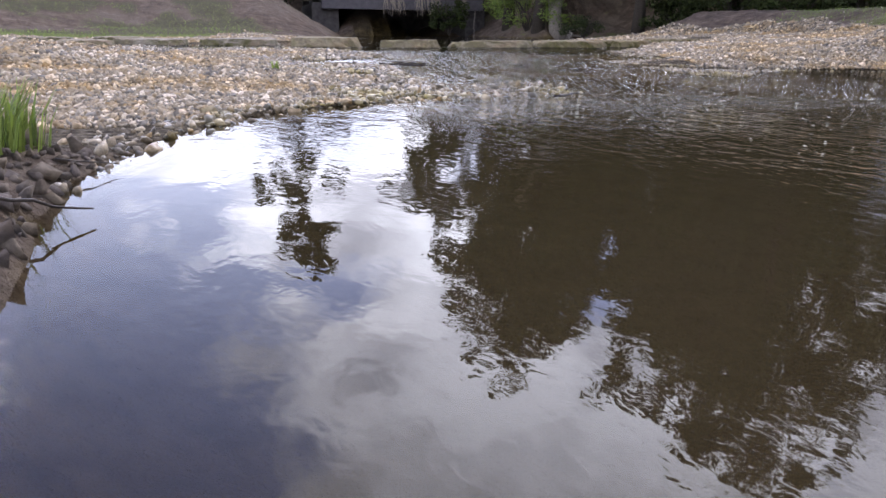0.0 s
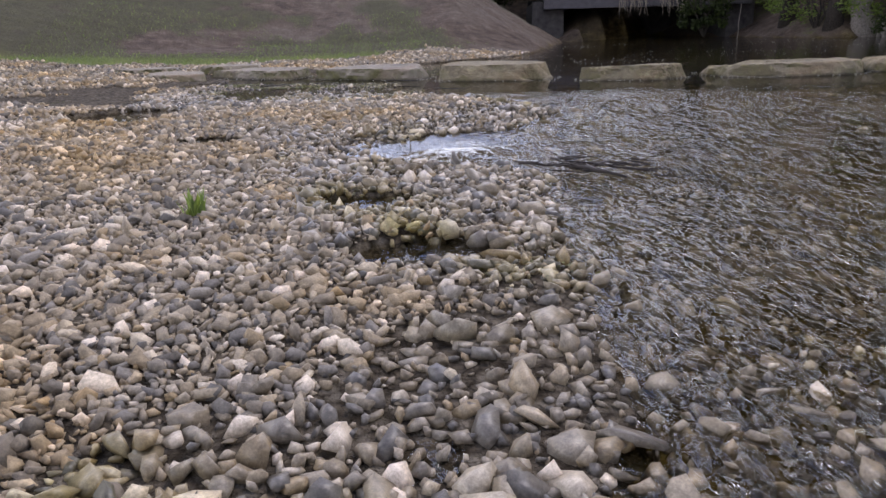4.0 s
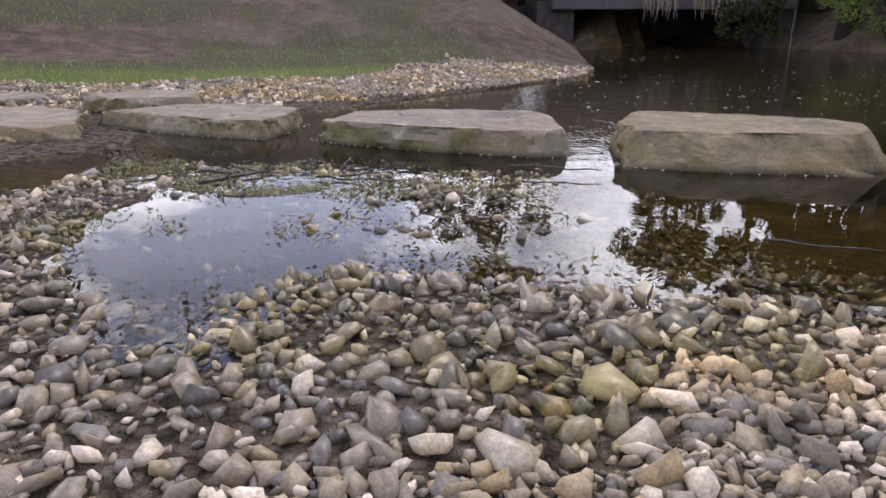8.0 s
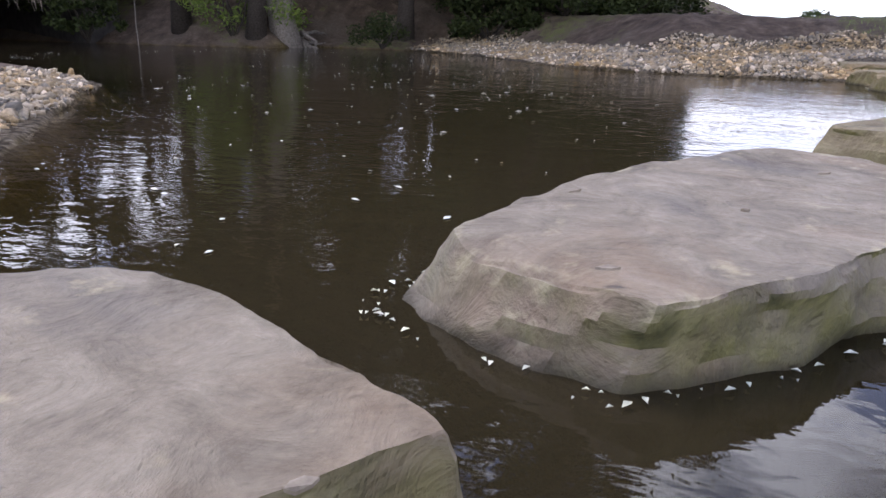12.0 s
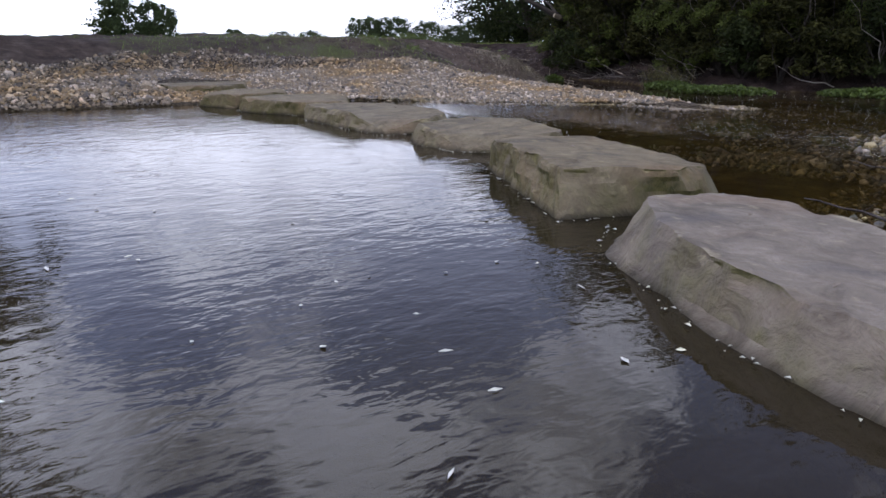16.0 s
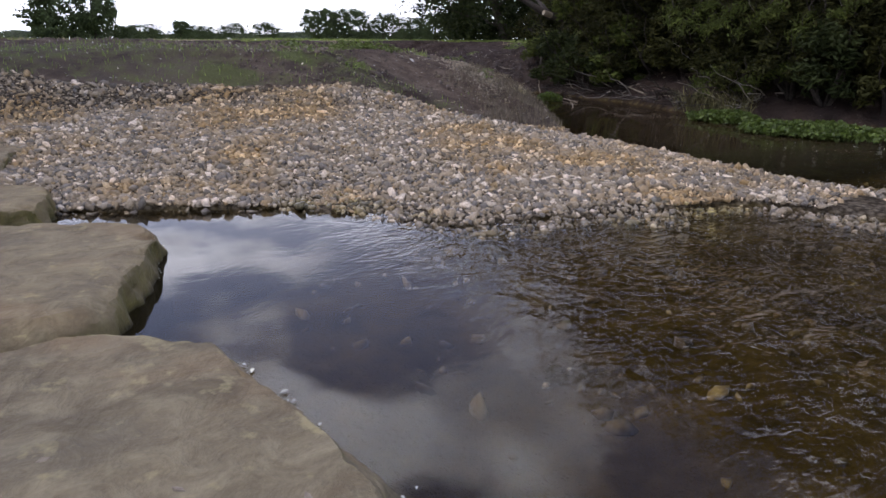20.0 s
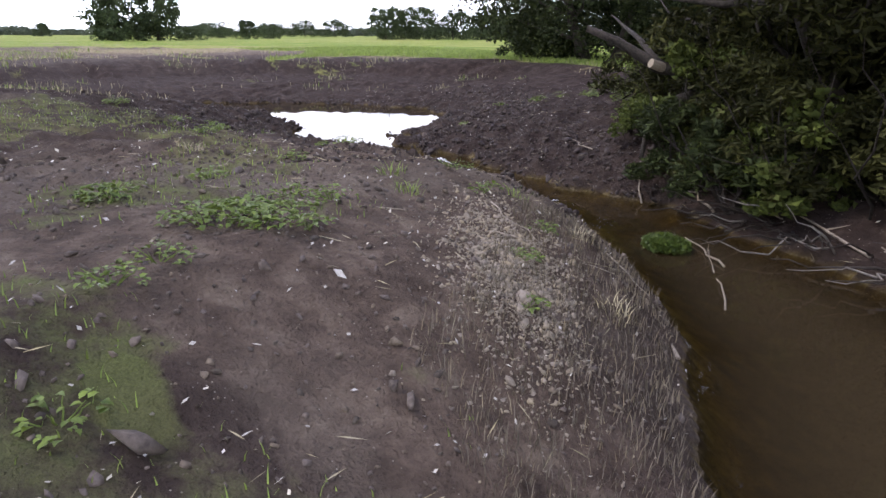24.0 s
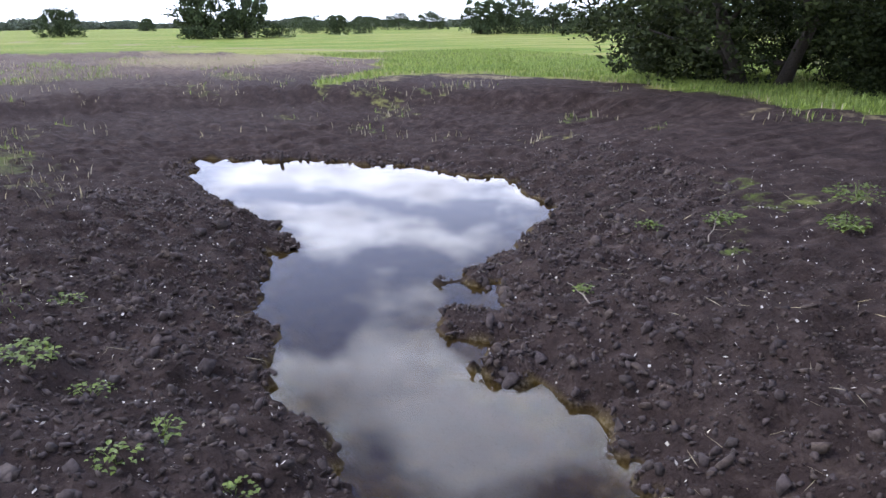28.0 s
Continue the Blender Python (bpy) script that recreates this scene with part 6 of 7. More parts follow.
NETTLES = [(14.2, 1.15, 0.30), (14.0, 0.75, 0.28), (14.5, 0.75, 0.26), (13.9, 0.45, 0.2), (14.55, 0.3, 0.22), (14.7, -0.1, 0.24), (15.0, 0.2, 0.2), (15.4, 1.6, 0.25), (13.5, 1.6, 0.22),
           (17.8, -1.7, 0.16), (18.9, -2.3, 0.22), (18.4, -1.7, 0.16), (19.4, -0.3, 0.2), (20.0, -0.6, 0.2), (18.2, -2.6, 0.2), (17.3, -2.9, 0.2), (16.4, -2.6, 0.22), (19.6, -2.7, 0.2),
           (21.4, -2.2, 0.2), (22.8, -2.0, 0.22), (23.3, -1.5, 0.3), (21.0, -2.9, 0.18), (21.9, -2.5, 0.2), (23.9, -1.0, 0.22), (22.1, -1.2, 0.2), (26.8, -0.3, 0.3), (24.8, -1.8, 0.2), (20.4, -1.6, 0.2),
           (23.4, -10.0, 0.3), (22.6, -11.6, 0.45), (22.9, -7.3, 0.16), (22.0, -10.5, 0.3), (21.3, -11.0, 0.4), (20.0, -9.6, 0.4), (24.0, -9.2, 0.2), (19.0, -8.8, 0.45), (18.4, -8.0, 0.4),
           (12.2, 2.3, 0.2), (12.9, 2.8, 0.22), (13.2, 1.9, 0.2), (13.4, -1.2, 0.18), (14.0, -1.9, 0.2), (15.0, -2.0, 0.2), (12.6, -0.6, 0.14), (16.0, 0.6, 0.2), (16.8, -0.6, 0.18)]
for k, (x, y, s) in enumerate(NETTLES):
    weed((x, y, ground_z(x, y)), s, 200 + k, "low green nettles growing on bare mud" if s > 0.24 else "small green weed on bare mud", 0.065 if s > 0.24 else 0.05, None, 120 if s > 0.24 else 50)
for k, (x, y) in enumerate([(15.6, -1.2), (12.6, -1.5), (13.9, -2.3), (15.2, -2.6), (16.8, -3.2), (17.5, 0.4), (14.9, -1.0), (20.8, -0.9)]):
    tuft("dry_tuft", (x, y, ground_z(x, y)), 45, 0.15, 0.15, 260 + k, STRAW if k % 3 else BLADE, "dry straw-coloured grass tuft on the mud", "grass", 0.75, 0.004, "dry tufts on the mud")
tuft("grass_tuft", (-0.67, 2.0, ground_z(-0.67, 2.0)), 30, 0.12, 0.05, 270, BLADE, "little grass tuft growing in the gravel")


# ---- watercress ----
def cress_mat(cx, cy, ax, ay, seed, label):
    rng = np.random.default_rng(seed)
    x, y = rng.uniform(-1, 1, 5200), rng.uniform(-1, 1, 5200)
    r = np.hypot(x, y) + 0.55 * fbm(x * ax, y * ay, 0.7, 3, seed)
    ok = r < 0.85
    x, y, r = x[ok] * ax, y[ok] * ay, r[ok]
    top = 0.16 * np.sqrt(np.clip(1 - r, 0, 1)) + 0.06 * fbm(x, y, 0.35, 2, seed + 1)
    c = np.stack([x, y, np.maximum(top, 0.0) * rng.uniform(0.5, 1.1, len(x)) + 0.01], -1)
    ob = leaves(c, np.full(len(c), 0.03), 1, 0.085, 0.075, rng, -0.1, CRESS, "watercress")
    ob.matrix_basis = Matrix.Translation((cx, cy, level(cx, cy)))
    return tagged(ob, label, "watercress")


cress_mat(7.9, -2.9, 1.35, 0.95, 301, "bright green mat of watercress floating by the bank")
cress_mat(5.5, -4.3, 1.1, 0.7, 302, "bright green mat of watercress at the channel edge")
cress_mat(9.6, -3.5, 0.7, 0.4, 303, "small green watercress mat under the willows")
cress_mat(14.45, -4.35, 0.32, 0.26, 304, "small clump of watercress in the channel")


# ---- sticks, driftwood and litter ----
def stick(a, b, r, seed, mat, label, fork=0, name="stick", lift=0.02):
    rnd = random.Random(seed)
    za, zb = ground_z(*a), ground_z(*b)
    za, zb = max(za, float(level(*a))), max(zb, float(level(*b)))
    line = bent((a[0], a[1], za + lift), (b[0], b[1], zb + lift), rnd, 6, 0.06)
    v, f = tube(line, [r * (1 - 0.6 * i / 6) for i in range(7)], 6)
    for k in range(fork):
        p = line[2 + k % 4]
        q = p + Vector((rnd.uniform(-0.3, 0.3), rnd.uniform(-0.3, 0.3), rnd.uniform(0.02, 0.2))) * ((Vector(line[-1]) - Vector(line[0])).length * 0.5)
        tv, tf = tube(bent(p, q, rnd, 4, 0.1), [r * 0.6, r * 0.5, r * 0.35, r * 0.25, r * 0.1], 5)
        f += [tuple(i + len(v) for i in c) for c in tf]
        v += tv
    return tagged(link_mesh(name, v, f, mat, smooth_faces=True), label, "stick")


STICKS = [((14.75, 0.2), (14.3, -0.6), 0.014, 1), ((12.3, -1.9), (13.0, -2.4), 0.02, 1), ((13.9, -1.3), (13.2, -2.1), 0.012, 2), ((14.5, -1.7), (13.6, -1.6), 0.010, 1), ((13.8, -2.6), (13.2, -2.6), 0.009, 2),
          ((17.6, -2.9), (17.0, -2.5), 0.016, 1), ((16.6, -3.6), (17.1, -3.1), 0.014, 0), ((15.6, -3.4), (16.3, -3.0), 0.010, 2), ((16.2, -5.9), (16.9, -6.6), 0.016, 2), ((15.0, -6.0), (16.2, -6.6), 0.02, 3),
          ((14.0, -5.9), (15.2, -6.4), 0.02, 3), ((12.6, -5.4), (13.9, -6.0), 0.02, 3), ((11.2, -4.6), (12.6, -5.6), 0.018, 3), ((18.0, -6.6), (19.0, -7.0), 0.012, 2), ((22.4, -7.0), (23.4, -7.4), 0.010, 2),
          ((22.9, -9.2), (23.7, -10.2), 0.009, 2), ((13.6, -4.3), (14.6, -4.9), 0.014, 1), ((12.8, -3.2), (14.1, -4.7), 0.010, 0)]
for k, (a, b, r, fk) in enumerate(STICKS):
    stick(a, b, r, 320 + k, TWIG, "pale dead stick lying on the muddy bank", fk)
for k, (a, b, r, fk) in enumerate([((1.35, 1.75), (1.6, 1.4), 0.018, 2), ((1.05, 1.85), (1.5, 1.7), 0.010, 2), 
                                   ((-0.9, 7.75), (-0.6, 7.85), 0.005, 2), ((0.75, 6.3), (1.1, 6.1), 0.006, 1), ((1.5, -2.6), (2.0, -2.45), 0.012, 0), ((-2.75, -5.2), (-2.5, -5.1), 0.006, 1), ((-2.9, -6.2), (-2.55, -6.05), 0.009, 0), ((0.1, 7.9), (0.6, 7.7), 0.008, 1)]):
    stick(place(*a), place(*b), r * 0.9, 360 + k, DRIFT, "dark wet driftwood caught in the shallows", fk, "driftwood", 0.035)

for k, (a, b, r, fk) in enumerate([((-1.50, 7.98), (-1.19, 8.25), 0.012, 2), ((-1.55, 8.31), (-1.38, 8.19), 0.011, 1), ((-1.74, 8.62), (-1.70, 8.42), 0.008, 3), ((-1.64, 8.2), (-1.55, 8.28), 0.004, 1), ((-0.95, 8.05), (-0.6, 7.9), 0.006, 1)]):
    stick(a, b, r, 380 + k, DRIFT, "dark wet branch lying in the algae of the backwater", fk, "driftwood", 0.014)
tangle_rnd = random.Random(61)
for k in range(34):
    x, y = 1.42 + tangle_rnd.gauss(0, 0.17), 1.72 + tangle_rnd.gauss(0, 0.09)
    a, ln = tangle_rnd.gauss(-0.25, 0.6), tangle_rnd.uniform(0.08, 0.26)
    stick(place(x, y), place(x + math.cos(a) * ln, y + math.sin(a) * ln), tangle_rnd.uniform(0.004, 0.011), 400 + k, DRIFT, "short dark twig of a tangle stranded in the riffle", k % 3, "driftwood", tangle_rnd.uniform(0.015, 0.075))

litter_rng = np.random.default_rng(77)


def litter(name, box, n, length, width, mat, label, test, lift=0.012, tilt=0.25, cat="litter"):
    """Flat bits lying loose: small bent leaves."""
    x, y = litter_rng.uniform(box[0], box[1], n), litter_rng.uniform(box[2], box[3], n)
    z, gravel, grass, straw, wet, lv = terrain(x, y)
    ok = test(x, y, z - lv, gravel) & ~in_stone(x, y)
    x, y, z = x[ok], y[ok], np.maximum(z, lv)[ok] + lift
    n = len(x)
    a = litter_rng.uniform(0, 6.283, n)
    d = np.stack([np.cos(a), np.sin(a), litter_rng.normal(0, tilt, n)], -1)
    u = np.stack([-np.sin(a), np.cos(a), litter_rng.normal(0, tilt, n)], -1)
    ln, wd = length * np.exp(litter_rng.normal(0, 0.4, n))[:, None], width * np.exp(litter_rng.normal(0, 0.3, n))[:, None]
    c = np.stack([x, y, z], -1)
    v = np.stack([c - d * ln / 2, c + u * wd / 2, c + d * ln / 2, c - u * wd / 2 + [0, 0, 0.003]], 1)
    b = (np.arange(n) * 4)[:, None]
    f = np.concatenate([b + np.array([[0, 1, 2]]), b + np.array([[0, 2, 3]])])
    return tagged(fast_mesh(name, v.reshape(-1, 3), f, mat), label, cat, kind="stuff")


litter("floating_flecks", (-1.5, 14, 9.5, 22), 1200, 0.026, 0.012, PALE, "pale petals and leaf bits floating on the pool", lambda x, y, h, g: (h < -0.05) & (fbm(x, y, 2.5, 3, 91) > -0.03), 0.004, 0.02)
litter("floating_flecks", (-3, 8, -7.5, -0.8), 900, 0.022, 0.011, PALE, "pale foam flecks drifting on the lower pool", lambda x, y, h, g: (h < -0.05) & (x > 0.9), 0.004, 0.02)
litter("leaf_litter", (-2.31, 0.99, 6.08, 9.2), 3800, 0.026, 0.011, DRIFT, "dark rotting leaves round the puddle", lambda x, y, h, g: (h > -0.06) & (h < 0.05) & (~bare_puddle(x, y) | (litter_rng.random(x.shape) < 0.12)), 0.012, 0.35)
litter("leaf_litter", (-1.61, 1.59, 1.22, 8.94), 9000, 0.016, 0.009, ALGAE, "olive algae and leaf scraps in the wet gravel", lambda x, y, h, g: (h > -0.08) & (h < 0.03) & (fbm(x, y, 0.9, 3, 95) > 0.02) & ~bare_puddle(x, y), 0.012, 0.4)
litter("pale_chips", (10.5, 34, -14, 7), 5200, 0.030, 0.020, CHIP, "pale shell and flint chips on the mud", lambda x, y, h, g: (h > 0.03) & (g < 0.4), 0.012, 0.5)
litter("straw_bits", (11, 26, -12, 4), 2600, 0.16, 0.006, STRAW, "dry stalks lying on the mud", lambda x, y, h, g: (h > 0.03) & (g < 0.4) & (fbm(x, y, 1.6, 3, 97) > 0.0), 0.02, 0.2)

litter("leaf_litter", (-1.87, 0.15, 6.95, 8.59), 4000, 0.013, 0.008, SCRAP, "yellowed leaf scraps and weed caught in the shallows", lambda x, y, h, g: (h > -0.12) & (h < 0.035) & (fbm(x, y, 0.5, 3, 98) + 0.35 * smooth(0.5, 0.1, np.abs(y - 8.07 + 0.25 * (x + 0.92))) > 0.16), 0.012, 0.35)

litter("algae", (-2.05, 0.0, 7.03, 8.59), 28000, 0.0085, 0.0065, MOSS, "yellow-green algae matted over the stones of the shallows", lambda x, y, h, g: (h > -0.12) & (h < 0.03) & (fbm(x, y, 0.45, 4, 98) + 0.25 * smooth(0.5, 0.1, np.abs(y - 7.9 + 0.25 * (x + 0.92))) > 0.13) & (litter_rng.random(x.shape) < 0.6) & ~bare_puddle(x, y + 0.4), 0.012, 0.35, "algae")

def in_backwater(x, y):
    return (np.hypot((x + 1.5) / 0.62, (y - 8.3) / 0.42) < 1.05) | (np.hypot((x + 1.2) / 0.35, (y - 7.95) / 0.22) < 1.0)


litter("algae", (-2.2, -0.8, 7.7, 8.8), 30000, 0.010, 0.007, MOSS, "yellow-green algae mats floating in the backwater", lambda x, y, h, g: in_backwater(x, y) & (h < 0.01) & (fbm(x, y, 0.30, 4, 198) > 0.07), 0.006, 0.12, "algae")
litter("leaf_litter", (-2.2, -0.8, 7.7, 8.8), 2600, 0.016, 0.009, DRIFT, "dark rotting leaves among the floating algae", lambda x, y, h, g: in_backwater(x, y) & (h < 0.01) & (fbm(x, y, 0.30, 4, 198) > 0.0), 0.006, 0.2)

# bits lying on the stones
for k, (x, y, z, ln) in enumerate([(-0.44, 9.17, 0.165, 0.035), (-0.89, 9.35, 0.15, 0.04), (-0.43, 9.52, 0.165, 0.028), (-1.54, 9.46, 0.145, 0.035), (0.1, 9.0, 0.165, 0.03), (-2.0, 9.95, 0.15, 0.04), (-1.8, 10.2, 0.15, 0.03),
                                   (4.7, 7.5, 0.155, 0.03), (5.0, 7.7, 0.155, 0.03), (3.1, 7.8, 0.18, 0.025), (4.5, 7.3, 0.155, 0.035), (1.4, 8.5, 0.215, 0.03)]):
    rnd = random.Random(600 + k)
    bm = bmesh.new()
    pts = [(-ln / 2, 0, 0.0), (-ln * 0.1, ln * 0.25, 0.006), (ln * 0.3, ln * 0.16, 0.004), (ln / 2, 0, 0.008), (ln * 0.2, -ln * 0.2, 0.005), (-ln * 0.2, -ln * 0.2, 0.003)]
    top = [bm.verts.new(p) for p in pts]
    low = [bm.verts.new((p[0], p[1], p[2] - 0.004)) for p in pts]
    bm.faces.new(top)
    bm.faces.new(low[::-1])
    for i in range(6):
        bm.faces.new((low[i], low[(i + 1) % 6], top[(i + 1) % 6], top[i]))
    me = bpy.data.meshes.new("dry_leaf")
    bm.to_mesh(me)
    bm.free()
    me.materials.append(TWIG)
    leaf_ob = tagged(new("dry_leaf", me), "small dry brown leaf lying on a stepping stone", "leaf", "leaves on the stones")
    leaf_ob.matrix_basis = pose(x, y, z + 0.012, rnd.uniform(-8, 8), rnd.uniform(-8, 8), rnd.uniform(0, 360))

# scraps caught along the waterline of the stones
edge_pts = []
for outline, *_ in STONES[3:]:
    cen = np.mean(outline, axis=0)
    loop = [cen + (np.array(q) - cen) * 1.055 for q in outline]
    for p0, p1 in zip(loop, loop[1:] + loop[:1]):
        for _ in range(9):
            edge_pts.append(p0 + (p1 - p0) * litter_rng.random() + litter_rng.normal(0, 0.012, 2))
edge_pts = np.array(edge_pts)
ea = litter_rng.uniform(0, 6.283, len(edge_pts))
el_ = 0.008 * np.exp(litter_rng.normal(0, 0.4, len(edge_pts)))[:, None]
ed, eu = np.stack([np.cos(ea), np.sin(ea)], -1) * el_, np.stack([-np.sin(ea), np.cos(ea)], -1) * el_ * 0.5
ez = np.full((len(edge_pts), 1), 0.006)
ev = np.stack([np.hstack([edge_pts + o, ez + k]) for o, k in ((-ed, 0), (eu, 0.004), (ed, 0), (-eu, 0.004))], 1).reshape(-1, 3)
eb = (np.arange(len(edge_pts)) * 4)[:, None]
tagged(fast_mesh("floating_flecks", ev, np.concatenate([eb + np.array([[0, 1, 2]]), eb + np.array([[0, 2, 3]])]), PALE), "pale scraps caught along the waterline of the stones", "litter", kind="stuff")

# clumps of dead leaves in the puddle and shallows
clump_rng = np.random.default_rng(41)
clump_at = []
for x, y, n in [(-1.45, 7.45, 12), (-1.62, 6.95, 12), (-1.1, 6.75, 10), (-1.75, 7.75, 14), (-1.55, 7.85, 12), (-1.8, 7.2, 8), (-1.9, 6.7, 12), (-0.85, 7.1, 12), (-0.7, 7.4, 14),
                (0.35, 2.6, 12), (0.15, 2.25, 15), (0.5, 2.2, 10), (0.0, 1.6, 12), (0.3, 1.2, 13), (-0.1, 1.9, 11)]:
    x, y = place(x, y)
    a, r = clump_rng.uniform(0, 6.283, n), 0.07 * np.sqrt(clump_rng.random(n))
    zb = max(ground_z(x, y), float(level(x, y))) + 0.006
    clump_at.append(np.stack([x + np.cos(a) * r * 1.5, y + np.sin(a) * r, zb + clump_rng.uniform(0, 0.018, n)], -1))
clump_at = np.concatenate(clump_at)
tagged(leaves(clump_at, np.full(len(clump_at), 0.012), 1, 0.02, 0.012, clump_rng, 0.05, SCRAP, "leaf_litter"), "small clumps of yellowed dead leaves in shallow water", "litter", kind="stuff")


def shallow_stones(box, step, size, mat, label, share, test):
    """Single stones standing in shallow water."""
    x, y = jitter(*box, step, clump_rng)
    z, gravel, grass, straw, wet, lv = terrain(x, y)
    ok = test(x, y, z - lv) & (clump_rng.random(x.shape) < share) & ~in_stone(x, y)
    x, y, z = x[ok], y[ok], np.maximum(z, lv - 0.012)[ok]
    s = size * np.exp(clump_rng.normal(0, 0.35, len(x)))
    ob = scatter_rocks("gravel", np.stack([x, y, z + s * 0.1], -1), s, mat, clump_rng, 2, tilt=0.4)
    return tagged(ob, label, "gravel", kind="stuff")


shallow_stones((-1.7, 0.2, 6.95, 8.59), 0.045, 0.021, PEBBLE_WET, "olive wet stones between the puddle and the slabs", 0.65,
               lambda x, y, h: (h > -0.12) & (h < 0.03) & (fbm(x, y, 0.5, 3, 98) + 0.35 * smooth(0.5, 0.1, np.abs(y - 8.07 + 0.25 * (x + 0.92))) > 0.14))
for step, mat, share in ((0.042, PEBBLE_WET, 0.8), (0.075, PEBBLE, 0.5)):
    shallow_stones((-0.83, 1.33, 1.22, 3.82), step, 0.027, mat, "wet mixed stones round the small puddles", share, lambda x, y, h: (h > 0.004) & (h <= moist(x, y) + 0.004))
shallow_stones((4.6, 11.8, 0.2, 7.6), 0.044, 0.024, PEBBLE_WET, "wet gravel along the shore of the far bank", 0.85, lambda x, y, h: (h > -0.07) & (h < 0.03) & (terrain(x, y)[1] > 0.2))
shallow_stones((4.6, 11.8, 0.2, 7.6), 0.08, 0.024, PEBBLE, "pale stones along the shore of the far bank", 0.5, lambda x, y, h: (h > -0.02) & (h < 0.03) & (terrain(x, y)[1] > 0.2))
shallow_stones((-3.0, 2.2, -3.54, 0.7), 0.07, 0.027, PEBBLE_WET, "single wet stones in the shallows of the lower pool", 0.55, lambda x, y, h: (h > -0.10) & (h < 0.02))
shallow_stones((-3.0, 2.2, -3.54, 0.7), 0.10, 0.027, PEBBLE, "single pale stones along the edge of the lower pool", 0.5, lambda x, y, h: (h > -0.045) & (h < 0.03))

# ---- clods of mud ----
clod_rng = np.random.default_rng(15)


def clods(box, step, size, label, test, level_=2, mat=CLOD):
    x, y = jitter(*box, step, clod_rng)
    z, gravel, grass, straw, wet, lv = terrain(x, y)
    ok = test(x, y, z - lv) & (gravel < 0.3) & (grass < 0.6)
    x, y, z = x[ok], y[ok], z[ok]
    s = size * np.exp(clod_rng.normal(0, 0.45, len(x)))
    ob = scatter_rocks("mud_clods", np.stack([x, y, z + s * 0.15], -1), s, mat, clod_rng, level_, (1.05, 0.8, 0.5))
    return tagged(ob, label, "mud clods", kind="stuff")


clods((15.5, 31, -13, 2), 0.11, 0.034, "lumpy dark mud clods round the pond", lambda x, y, h: (h > -0.06) & (h < 0.75) & (clod_rng.random(x.shape) < 0.75), 2)
clods((16.5, 30, -9.5, 0.5), 0.095, 0.024, "small crumbs of wet mud round the pond", lambda x, y, h: (h > -0.05) & (h < 1.1) & (clod_rng.random(x.shape) < 0.8), 1)
clods((16.0, 36, -11.5, -2.5), 0.12, 0.05, "wet mud clods along the pond's edge", lambda x, y, h: (h > -0.09) & (h < 0.09) & (clod_rng.random(x.shape) < 0.8), 3)
clods((-3.43, -2.26, -6.58, -2.68), 0.075, 0.03, "crumbly dark soil of the low earth bank", lambda x, y, h: (h > 0.0), 2, CRUMB)
clay_rng = np.random.default_rng(23)
cx, cy = clay_rng.normal(0, 0.8, 6500), clay_rng.normal(0, 0.26, 6500)
cx, cy = 13.25 + cx * 0.85 + cy * 0.5, -0.95 - cx * 0.55 + cy * 0.85
cz = terrain(cx, cy)[0]
cs = 0.011 * np.exp(clay_rng.normal(0, 0.55, len(cx)))
tagged(scatter_rocks("dry_clay", np.stack([cx, cy, cz + cs * 0.1], -1), cs, CLAY, clay_rng, 2), "pale crumbled dry clay on the bank", "clay", kind="stuff")
clods((11.5, 18, -4.5, 4), 0.12, 0.020, "crumbs of dry soil on the bank", lambda x, y, h: (h > 0.05) & (clod_rng.random(x.shape) < 0.7), 2, CRUMB)

# ---- meadow grass along the mud's edge ----
mead_rng = np.random.default_rng(19)


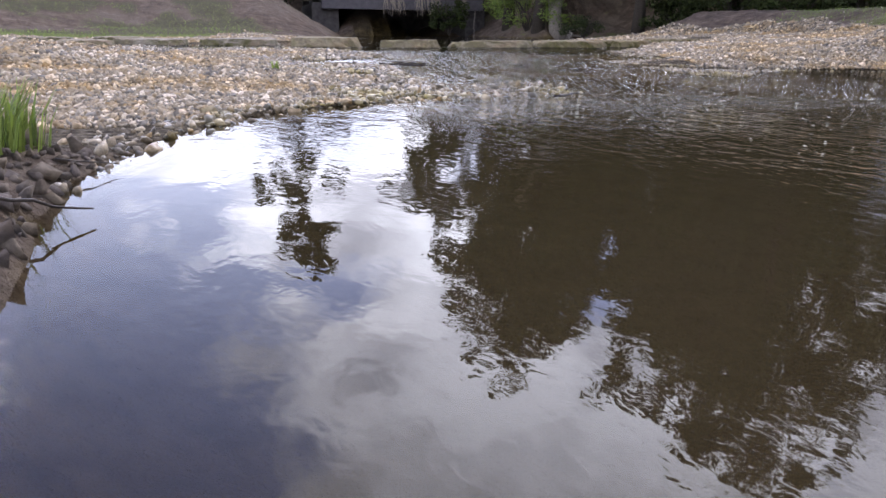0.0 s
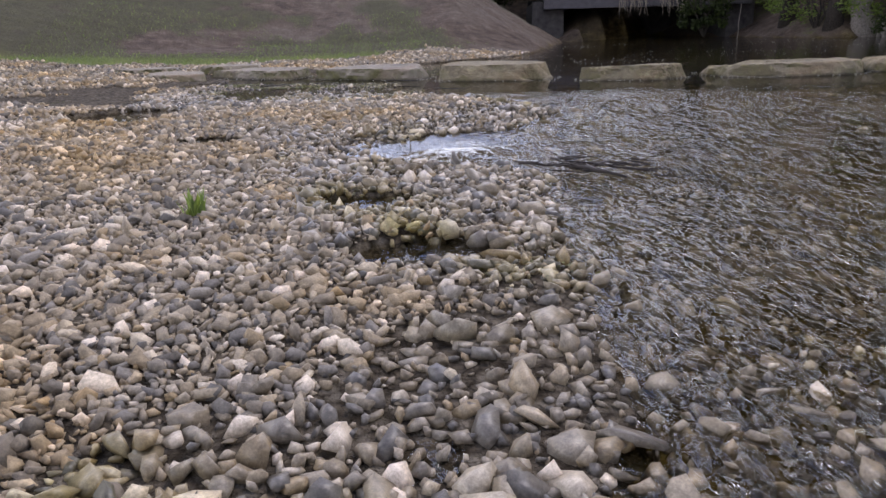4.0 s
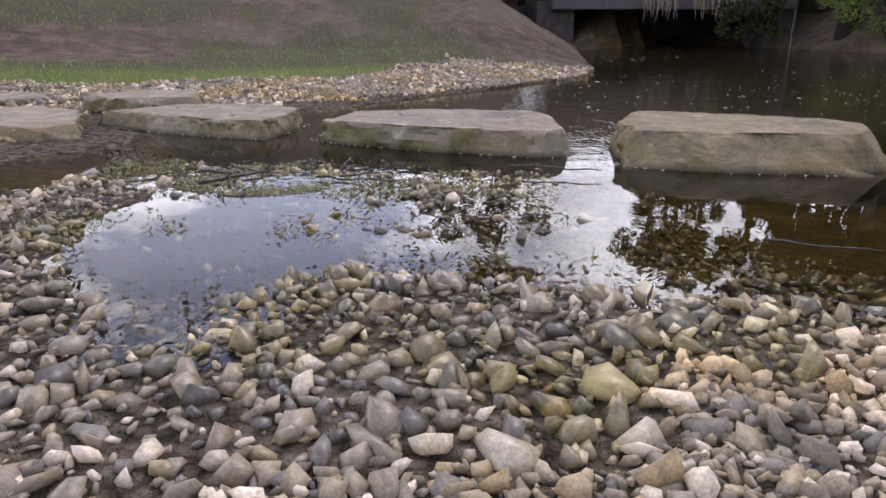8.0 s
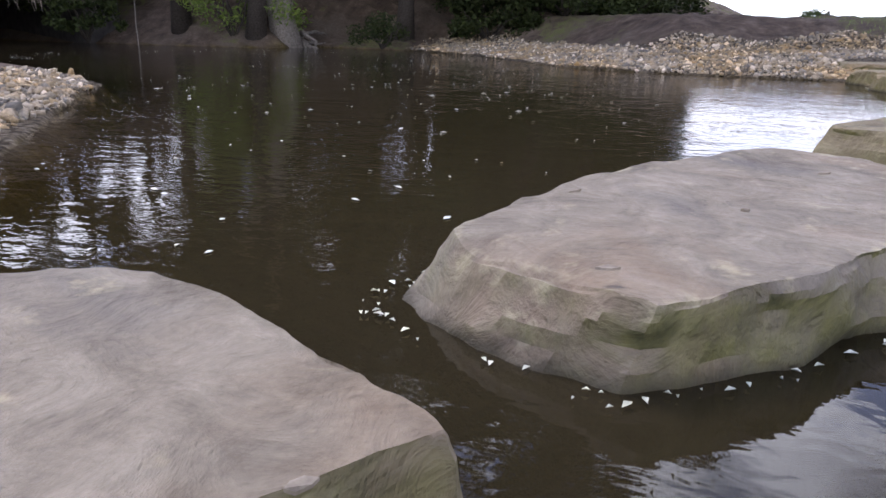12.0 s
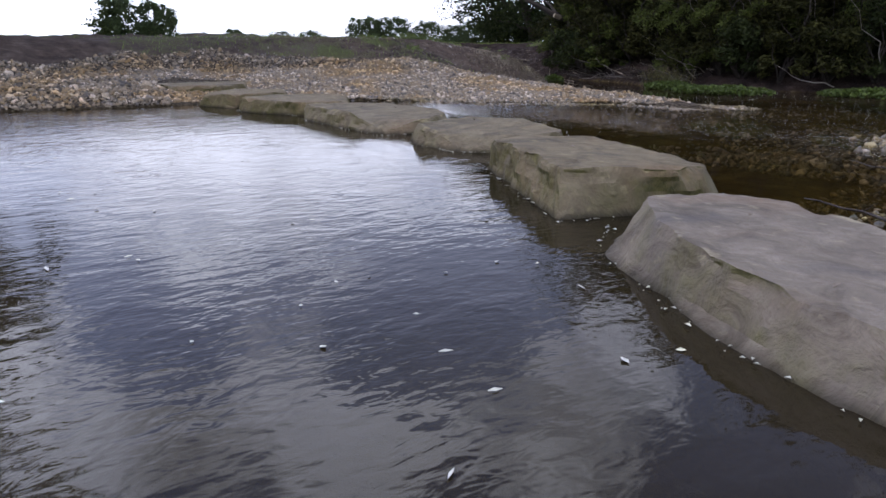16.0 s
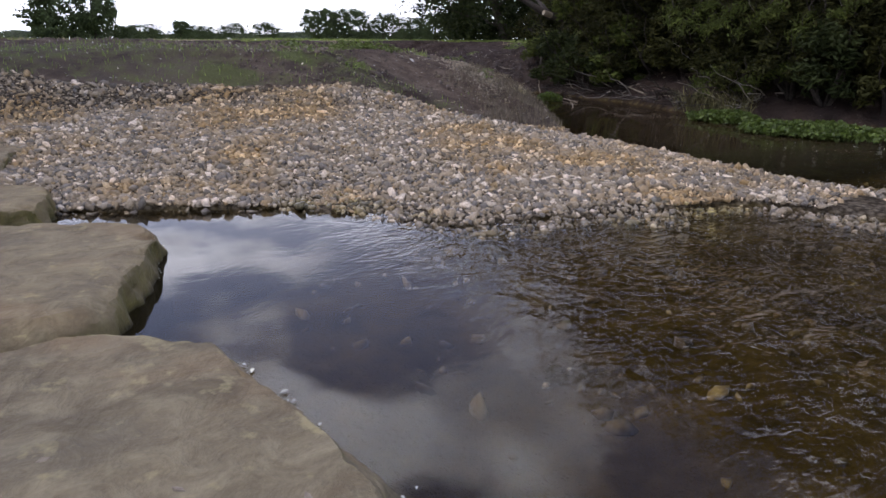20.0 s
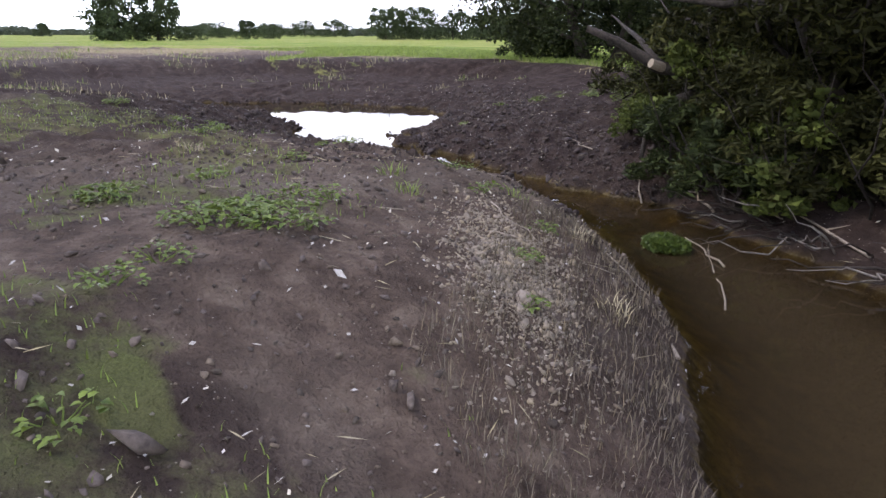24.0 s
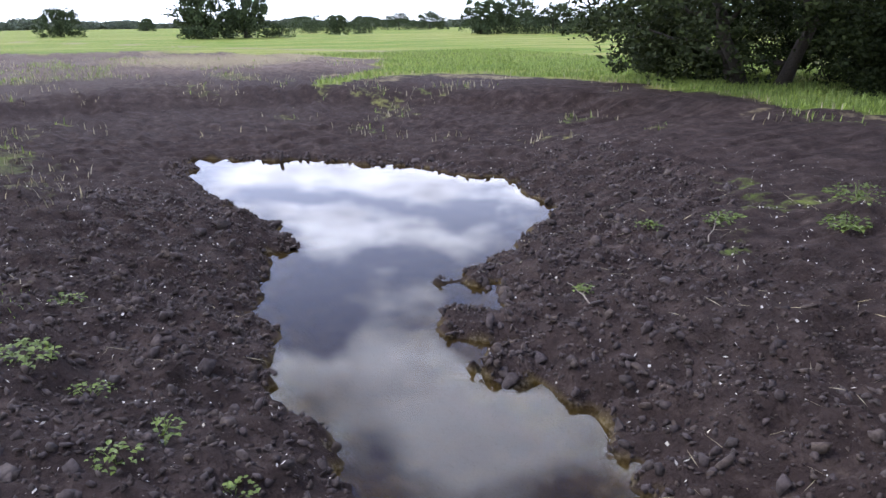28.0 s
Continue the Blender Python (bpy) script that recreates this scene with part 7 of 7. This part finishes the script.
def meadow(box, n, height, mat, label, test, width=0.012):
    x, y = mead_rng.uniform(box[0], box[1], n), mead_rng.uniform(box[2], box[3], n)
    z, gravel, grass, straw, wet, lv = terrain(x, y)
    ok = test(x, y, grass, z - lv)
    x, y, z = x[ok], y[ok], z[ok]
    n = len(x)
    h = height * mead_rng.uniform(0.4, 1.2, n)
    a = mead_rng.uniform(0, 6.283, n)
    dx, dy = np.cos(a) * h * 0.45, np.sin(a) * h * 0.45
    wx, wy = -np.sin(a) * width, np.cos(a) * width
    p = lambda t, w: np.stack([x + dx * t * t + wx * w, y + dy * t * t + wy * w, z - 0.02 + h * t], -1)   # noqa: E731
    v = np.stack([p(0, -1), p(0, 1), p(0.6, 0.7), p(0.6, -0.7), p(1, 0)], 1).reshape(-1, 3)
    b = (np.arange(n) * 5)[:, None]
    f = np.concatenate([b + np.array([[0, 1, 2]]), b + np.array([[0, 2, 3]]), b + np.array([[3, 2, 4]])])
    return tagged(fast_mesh("grass", v, f, mat), label, "grass", kind="stuff")


meadow((36, 70, -34, 4), 70000, 0.22, BLADE, "green meadow grass at the field's edge", lambda x, y, g, h: g > 0.35 + 0.5 * mead_rng.random(x.shape), 0.016)
meadow((19, 40, -27, -14), 34000, 0.2, BLADE, "green grass under the field trees", lambda x, y, g, h: g > 0.35 + 0.5 * mead_rng.random(x.shape), 0.014)
meadow((28, 70, -24, 6), 9000, 0.22, STRAW, "dry grass where the mud meets the meadow", lambda x, y, g, h: (g > 0.15) & (g < 0.8), 0.014)
meadow((-7.86, 5, 12.49, 19.43), 14000, 0.08, BLADE, "short green grass on the road bank", lambda x, y, g, h: (g > 0.4) & (h > 0.05), 0.004)
meadow((9, 26, -3, 11), 16000, 0.09, BLADE, "thin grass coming up on the mud slope", lambda x, y, g, h: (g > 0.28) & (h > 0.05), 0.005)
meadow((8.3, 15.0, -3.2, 2.4), 26000, 0.13, WITHER, "withered grass on the slope down to the channel", lambda x, y, g, h: (h > 0.08) & (terrain(x, y)[1] < 0.4) & (line_distance(x, y, SHORE_CHANNEL + SHORE_TIP) < 1.5 + 1.2 * fbm(x, y, 0.9, 3, 141)), 0.0035)
